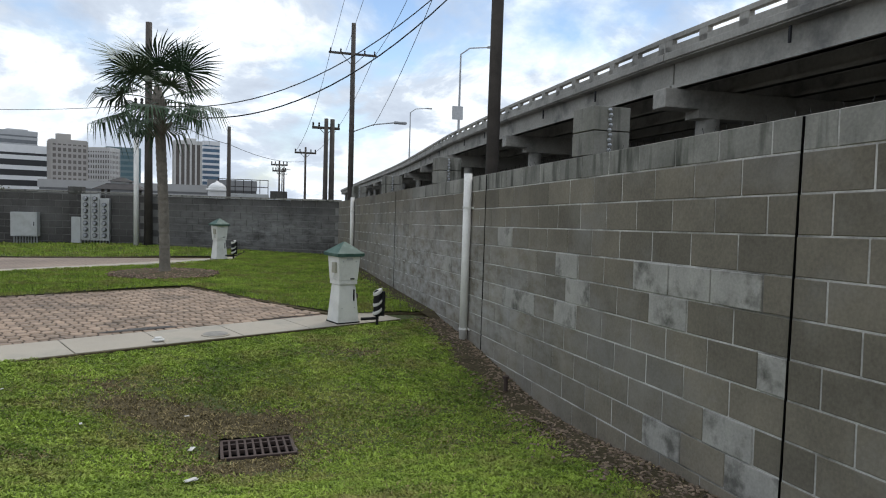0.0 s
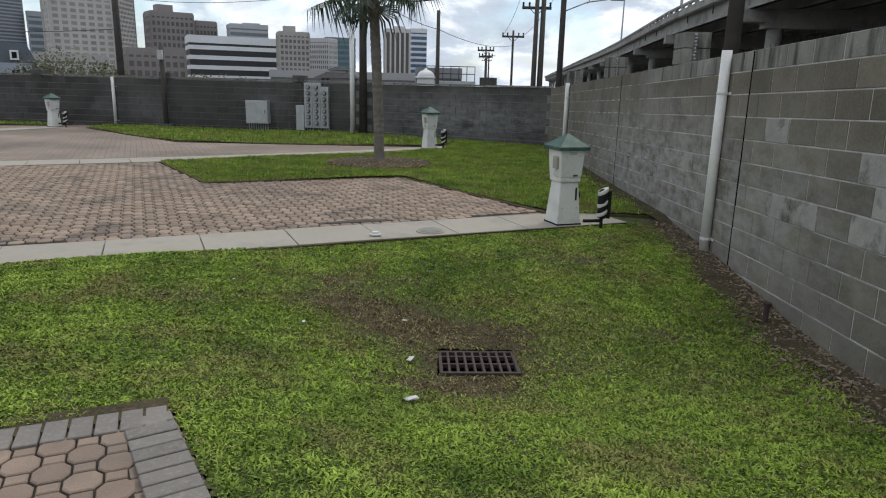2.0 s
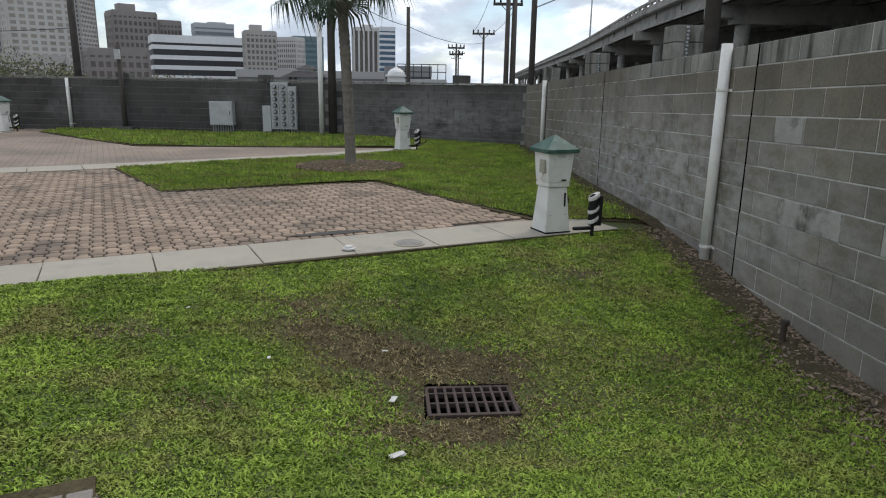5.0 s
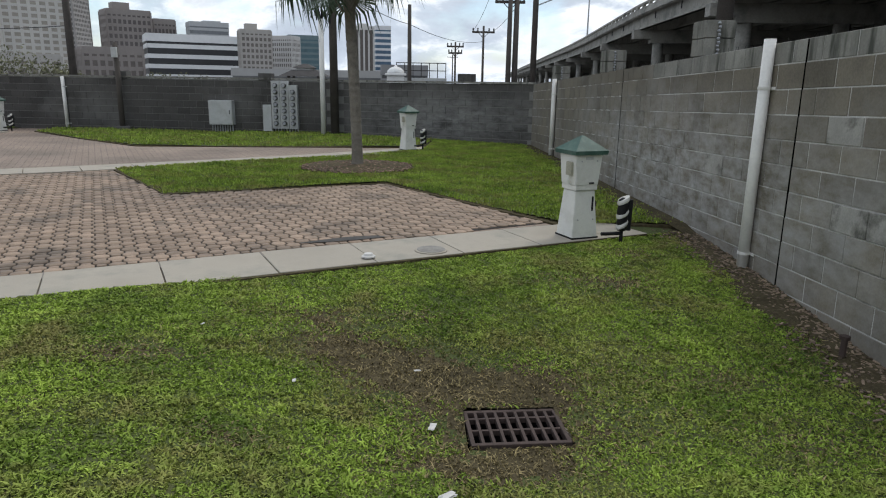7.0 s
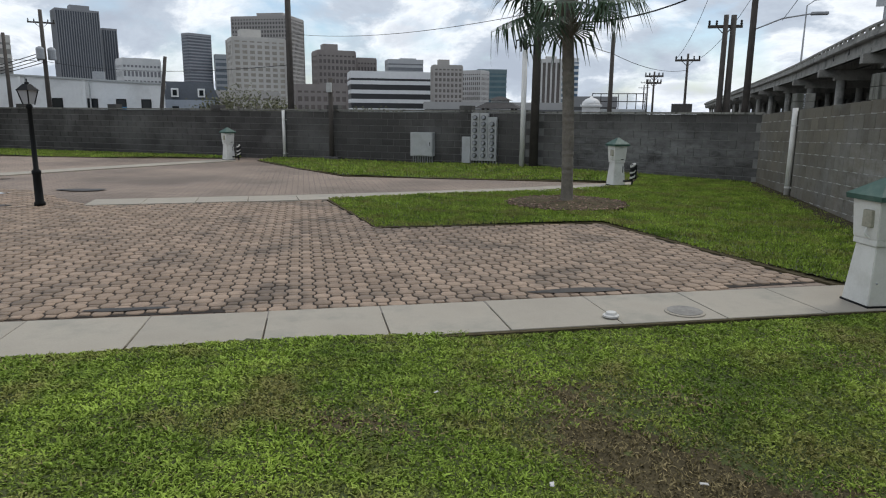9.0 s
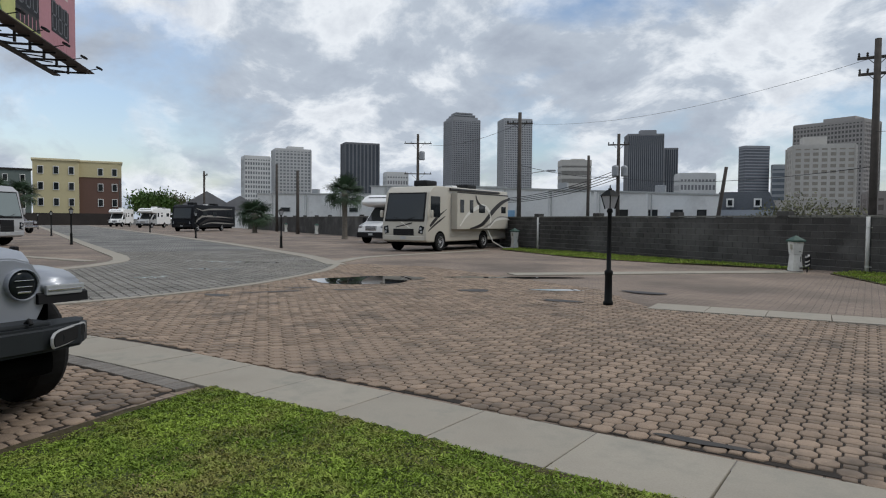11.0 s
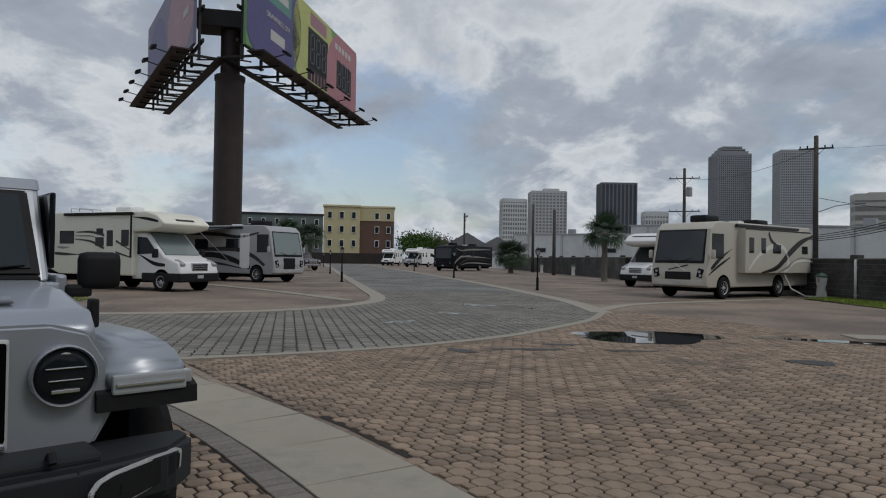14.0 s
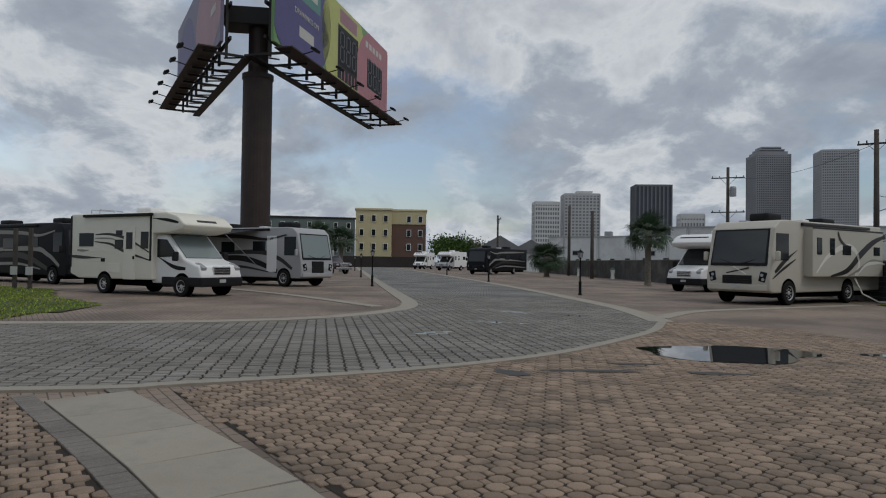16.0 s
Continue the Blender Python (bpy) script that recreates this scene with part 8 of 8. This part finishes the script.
LOT = [(0.9, 9.35), (-1.05, 12.40), (-4.05, 11.15), (-5.95, 13.7), (-9.3, 11.9), (-12.0, 13.5), (-19.5, 14.0), (-22.0, 12.3)] + [(p[0] + 0.12, p[1] - 0.12) for p in reversed(STREET_E) if p[1] > 3.0] + [
    (-13.8, 2.6), (-10.3, 4.45), (-7.0, 5.85), (-3.8, 7.15), (-0.8, 8.5)]
PAD = [(-1.75, 3.55), (-5.9, 1.80), (-7.85, 4.35), (-10.4, 3.2), (-13.75, 1.1), (-13.7, -2.5), (-5.0, -3.0), (-0.2, -0.5), (0.2, 0.6), (-1.1, 2.45)]


def piece_mesh(name, outline, mat, h=0.03, cham=0.005):
    """One paver: a rounded top and sides."""
    bm2 = bmesh.new()
    n = len(outline)
    shr = 0.005
    def ring(k, z):
        return [bm2.verts.new((x * (1 - k / max(abs(x), 0.02) if abs(x) > 1e-6 else 1), y * (1 - k / max(abs(y), 0.02) if abs(y) > 1e-6 else 1), z)) for x, y in outline]
    r0, r1, r2 = ring(shr, -h), ring(shr, -cham), ring(shr + cham, 0)
    for a, b in ((r0, r1), (r1, r2)):
        for i in range(n):
            bm2.faces.new((a[i], a[(i + 1) % n], b[(i + 1) % n], b[i]))
    bm2.faces.new(r2)
    bmesh.ops.recalc_face_normals(bm2, faces=bm2.faces[:])
    return link_mesh(name, bm2, mat)


RX, RY = PC - PA, PQ - PB
OCT = [(PA, -RY), (PA, RY), (RX, PB), (-RX, PB), (-PA, RY), (-PA, -RY), (-RX, -PB), (RX, -PB)]
KEY = [(RX, -RY), (RX, RY), (-RX, RY), (-RX, -RY)]


def pave(parent, poly, origin, ang, near, mat_o, mat_j, limit=300):
    """Octagon pavers with small keys between, over a polygon; the nearest ones are objects of their own."""
    ca, sa = math.cos(ang), math.sin(ang)
    xs = [p[0] for p in poly]
    ys = [p[1] for p in poly]
    R2 = max(max(xs) - min(xs), max(ys) - min(ys))
    ni, nj = int(R2 / PC) + 2, int(R2 / PQ) + 2
    gi, gj = np.meshgrid(np.arange(-ni, ni), np.arange(-nj, nj), indexing="ij")
    cx, cy = (min(xs) + max(xs)) / 2, (min(ys) + max(ys)) / 2
    x = cx + ca * gi * PC - sa * gj * PQ
    y = cy + sa * gi * PC + ca * gj * PQ
    k = inside(x, y, poly)
    gi, gj, x, y = gi[k], gj[k], x[k], y[k]
    big = (gi + gj) % 2 == 0
    isn = near(x, y)
    mo, mk = piece_mesh("paver", OCT, mat_o), piece_mesh("paver", KEY, mat_o)
    joinset = np.ones(len(x), bool)
    for i in np.nonzero(isn)[0][:limit]:
        ob = new("paver", mo if big[i] else mk)
        ob.parent = parent
        ob.matrix_world = pose(x[i], y[i], random.uniform(-0.002, 0.002), 0, 0, math.degrees(ang))
        joinset[i] = False
    verts, loops, starts, vn, ln = [], [], [], 0, 0
    for flag, outline in ((True, OCT), (False, KEY)):
        sel = joinset & (big == flag)
        n = int(sel.sum())
        if not n:
            continue
        px, py = x[sel], y[sel]
        z = rng.uniform(-0.004, 0.003, n)
        tx_, ty_ = rng.uniform(-0.012, 0.012, n), rng.uniform(-0.012, 0.012, n)
        o = np.array(outline)
        m = len(o)
        lo_ = o * (1 - 0.0075 / np.abs(o))
        hi_ = o * (1 - 0.0148 / np.abs(o))
        allv = []
        for ring_, zz in ((lo_, -0.016), (lo_, -0.005), (hi_, 0.0)):
            rx = px[:, None] + ca * ring_[None, :, 0] - sa * ring_[None, :, 1]
            ry = py[:, None] + sa * ring_[None, :, 0] + ca * ring_[None, :, 1]
            rz = z[:, None] + zz + (ring_[None, :, 0] * tx_[:, None] + ring_[None, :, 1] * ty_[:, None])
            allv.append(np.stack([rx, ry, rz], -1))
        V = np.concatenate(allv, 1).reshape(-1, 3)
        base = vn + np.arange(n) * 3 * m
        polys = [[2 * m + i for i in range(m)]]
        for r0 in (0, m):
            for i in range(m):
                polys.append([r0 + i, r0 + (i + 1) % m, r0 + m + (i + 1) % m, r0 + m + i])
        flat = np.array([i for p in polys for i in p])
        lens = np.array([len(p) for p in polys])
        st = np.concatenate([[0], np.cumsum(lens)[:-1]])
        loops.append((base[:, None] + flat[None, :]).ravel())
        starts.append((ln + np.arange(n)[:, None] * len(flat) + st[None, :]).ravel())
        verts.append(V)
        vn += len(V)
        ln += n * len(flat)
    V, Lp, S = np.concatenate(verts), np.concatenate(loops), np.concatenate(starts)
    me = bpy.data.meshes.new("pavers_rest")
    me.vertices.add(len(V))
    me.vertices.foreach_set("co", V.ravel())
    me.loops.add(len(Lp))
    me.loops.foreach_set("vertex_index", Lp.astype(np.int32))
    me.polygons.add(len(S))
    me.polygons.foreach_set("loop_start", S.astype(np.int32))
    me.update(calc_edges=True)
    me.materials.append(mat_j)
    ob = new("pavers_rest", me)
    ob.parent = parent
    tagged(ob, kind="stuff")


lot = sheet("pavement_lot", LOT, -0.011, M_BED, "red-brown octagonal concrete pavers of the open lot, damp and stained", "pavement")
pave(lot, LOT, (0, 0), ANG, lambda x, y: (x > -9.2) & (x < -7.0) & (y < 7.0), M_PAVER, M_PAVER)
pad = sheet("pavement_pad", PAD, -0.011, M_BED, "salmon-brown octagonal concrete pavers of the car pad", "pavement")
pave(pad, PAD, (0, 0), ANG, lambda x, y: (x > -2.9) & (y > 2.6), M_PAVER_O, M_PAVER)


def border(parent, line, depth, mat, step=0.102):
    """A soldier row of grey pavers along a line, lying on its left side."""
    run = [0.0]
    for p, q in zip(line[:-1], line[1:]):
        run.append(run[-1] + math.dist(p, q))
    xs, ys = [p[0] for p in line], [p[1] for p in line]
    me = border.meshes.get((depth, mat.name))
    if me is None:
        bm2 = boxm((0, 0, -0.018), (step - 0.010, abs(depth) - 0.006, 0.044))
        bmesh.ops.bevel(bm2, geom=bm2.edges[:], offset=0.004, segments=1, affect="EDGES")
        me = border.meshes[(depth, mat.name)] = link_mesh("border_paver", bm2, mat)
    for k in range(int(run[-1] / step)):
        d = (k + 0.5) * step
        p, q = [(float(np.interp(e, run, xs)), float(np.interp(e, run, ys))) for e in (d - 0.05, d + 0.05)]
        a = math.atan2(q[1] - p[1], q[0] - p[0])
        ob = new("border_paver", me)
        ob.parent = parent
        ob.matrix_world = pose((p[0] + q[0]) / 2 - math.sin(a) * depth / 2, (p[1] + q[1]) / 2 + math.cos(a) * depth / 2, 0.004 + random.uniform(-0.002, 0.002), 0, 0, math.degrees(a))


border.meshes = {}
border(pad, [(-1.62, 3.77), (-5.9, 1.95)], 0.20, M_PAVER_G, 0.105)
border(pad, [(0.5, 0.45), (-1.62, 3.77)], 0.22, M_PAVER_G)


def beside(line, d):
    """A line shifted sideways by d, to the north of one that runs west."""
    o = []
    for i, p in enumerate(line):
        a, b = Vector(line[max(0, i - 1)]), Vector(line[min(len(line) - 1, i + 1)])
        t = (b - a).normalized()
        o.append((p[0] + t.y * d, p[1] - t.x * d))
    return o


PADSIDE = [p for p in beside(WALK1, -HALF - 0.012) if p[0] < -7.85]
border(pad, PADSIDE, 0.20, M_PAVER_G)
border(lot, list(reversed([p for p in beside(WALK1, HALF + 0.012) if p[0] < 0.95])), -0.20, M_PAVER_G)

# street: plain rectangular pavers in rows across the way
STN = [p for p in STREET_E if p[1] > -4] + [p for p in STREET_N if p[0] > -33] + [(-33.0, 6.5)] + [p for p in reversed(STREET_S) if p[0] > -33 and p[1] > -4]
sheet("pavement_street", STN, -0.0085, M_BED, "dark sand joints under the grey street pavers", "road")
sa_ = radians(-88)
ca, sn = math.cos(sa_), math.sin(sa_)
gi, gj = np.meshgrid(np.arange(-110, 110), np.arange(-220, 220), indexing="ij")
u = gi * 0.205 + 0.012 * np.sin(gj * 2.3)
w = gj * 0.105
X, Y = -22.0 + ca * u - sn * w, 4.0 + sn * u + ca * w
kk = inside(X, Y, STN)
X, Y = X[kk], Y[kk]
n = len(X)
hx, hy = 0.0895, 0.0440
cor = np.array([(-hx, -hy), (hx, -hy), (hx, hy), (-hx, hy)])
Z = rng.uniform(-0.003, 0.003, n)
V = []
for k_, zz in ((1.0, -0.012), (0.95, 0.0)):
    rx = X[:, None] + ca * cor[None, :, 0] * k_ - sn * cor[None, :, 1] * k_
    ry = Y[:, None] + sn * cor[None, :, 0] * k_ + ca * cor[None, :, 1] * k_
    V.append(np.stack([rx, ry, np.repeat((Z + zz)[:, None], 4, 1)], -1))
V = np.concatenate(V, 1).reshape(-1, 3)
base = np.arange(n)[:, None] * 8
F = np.concatenate([base + np.array([4, 5, 6, 7]), base + np.array([0, 1, 5, 4]), base + np.array([1, 2, 6, 5]), base + np.array([2, 3, 7, 6]), base + np.array([3, 0, 4, 7])])
ob = new("street_pavers", quads("street_pavers", V.tolist(), F.tolist(), M_STREET))
ob.parent = road
tagged(ob, kind="stuff")
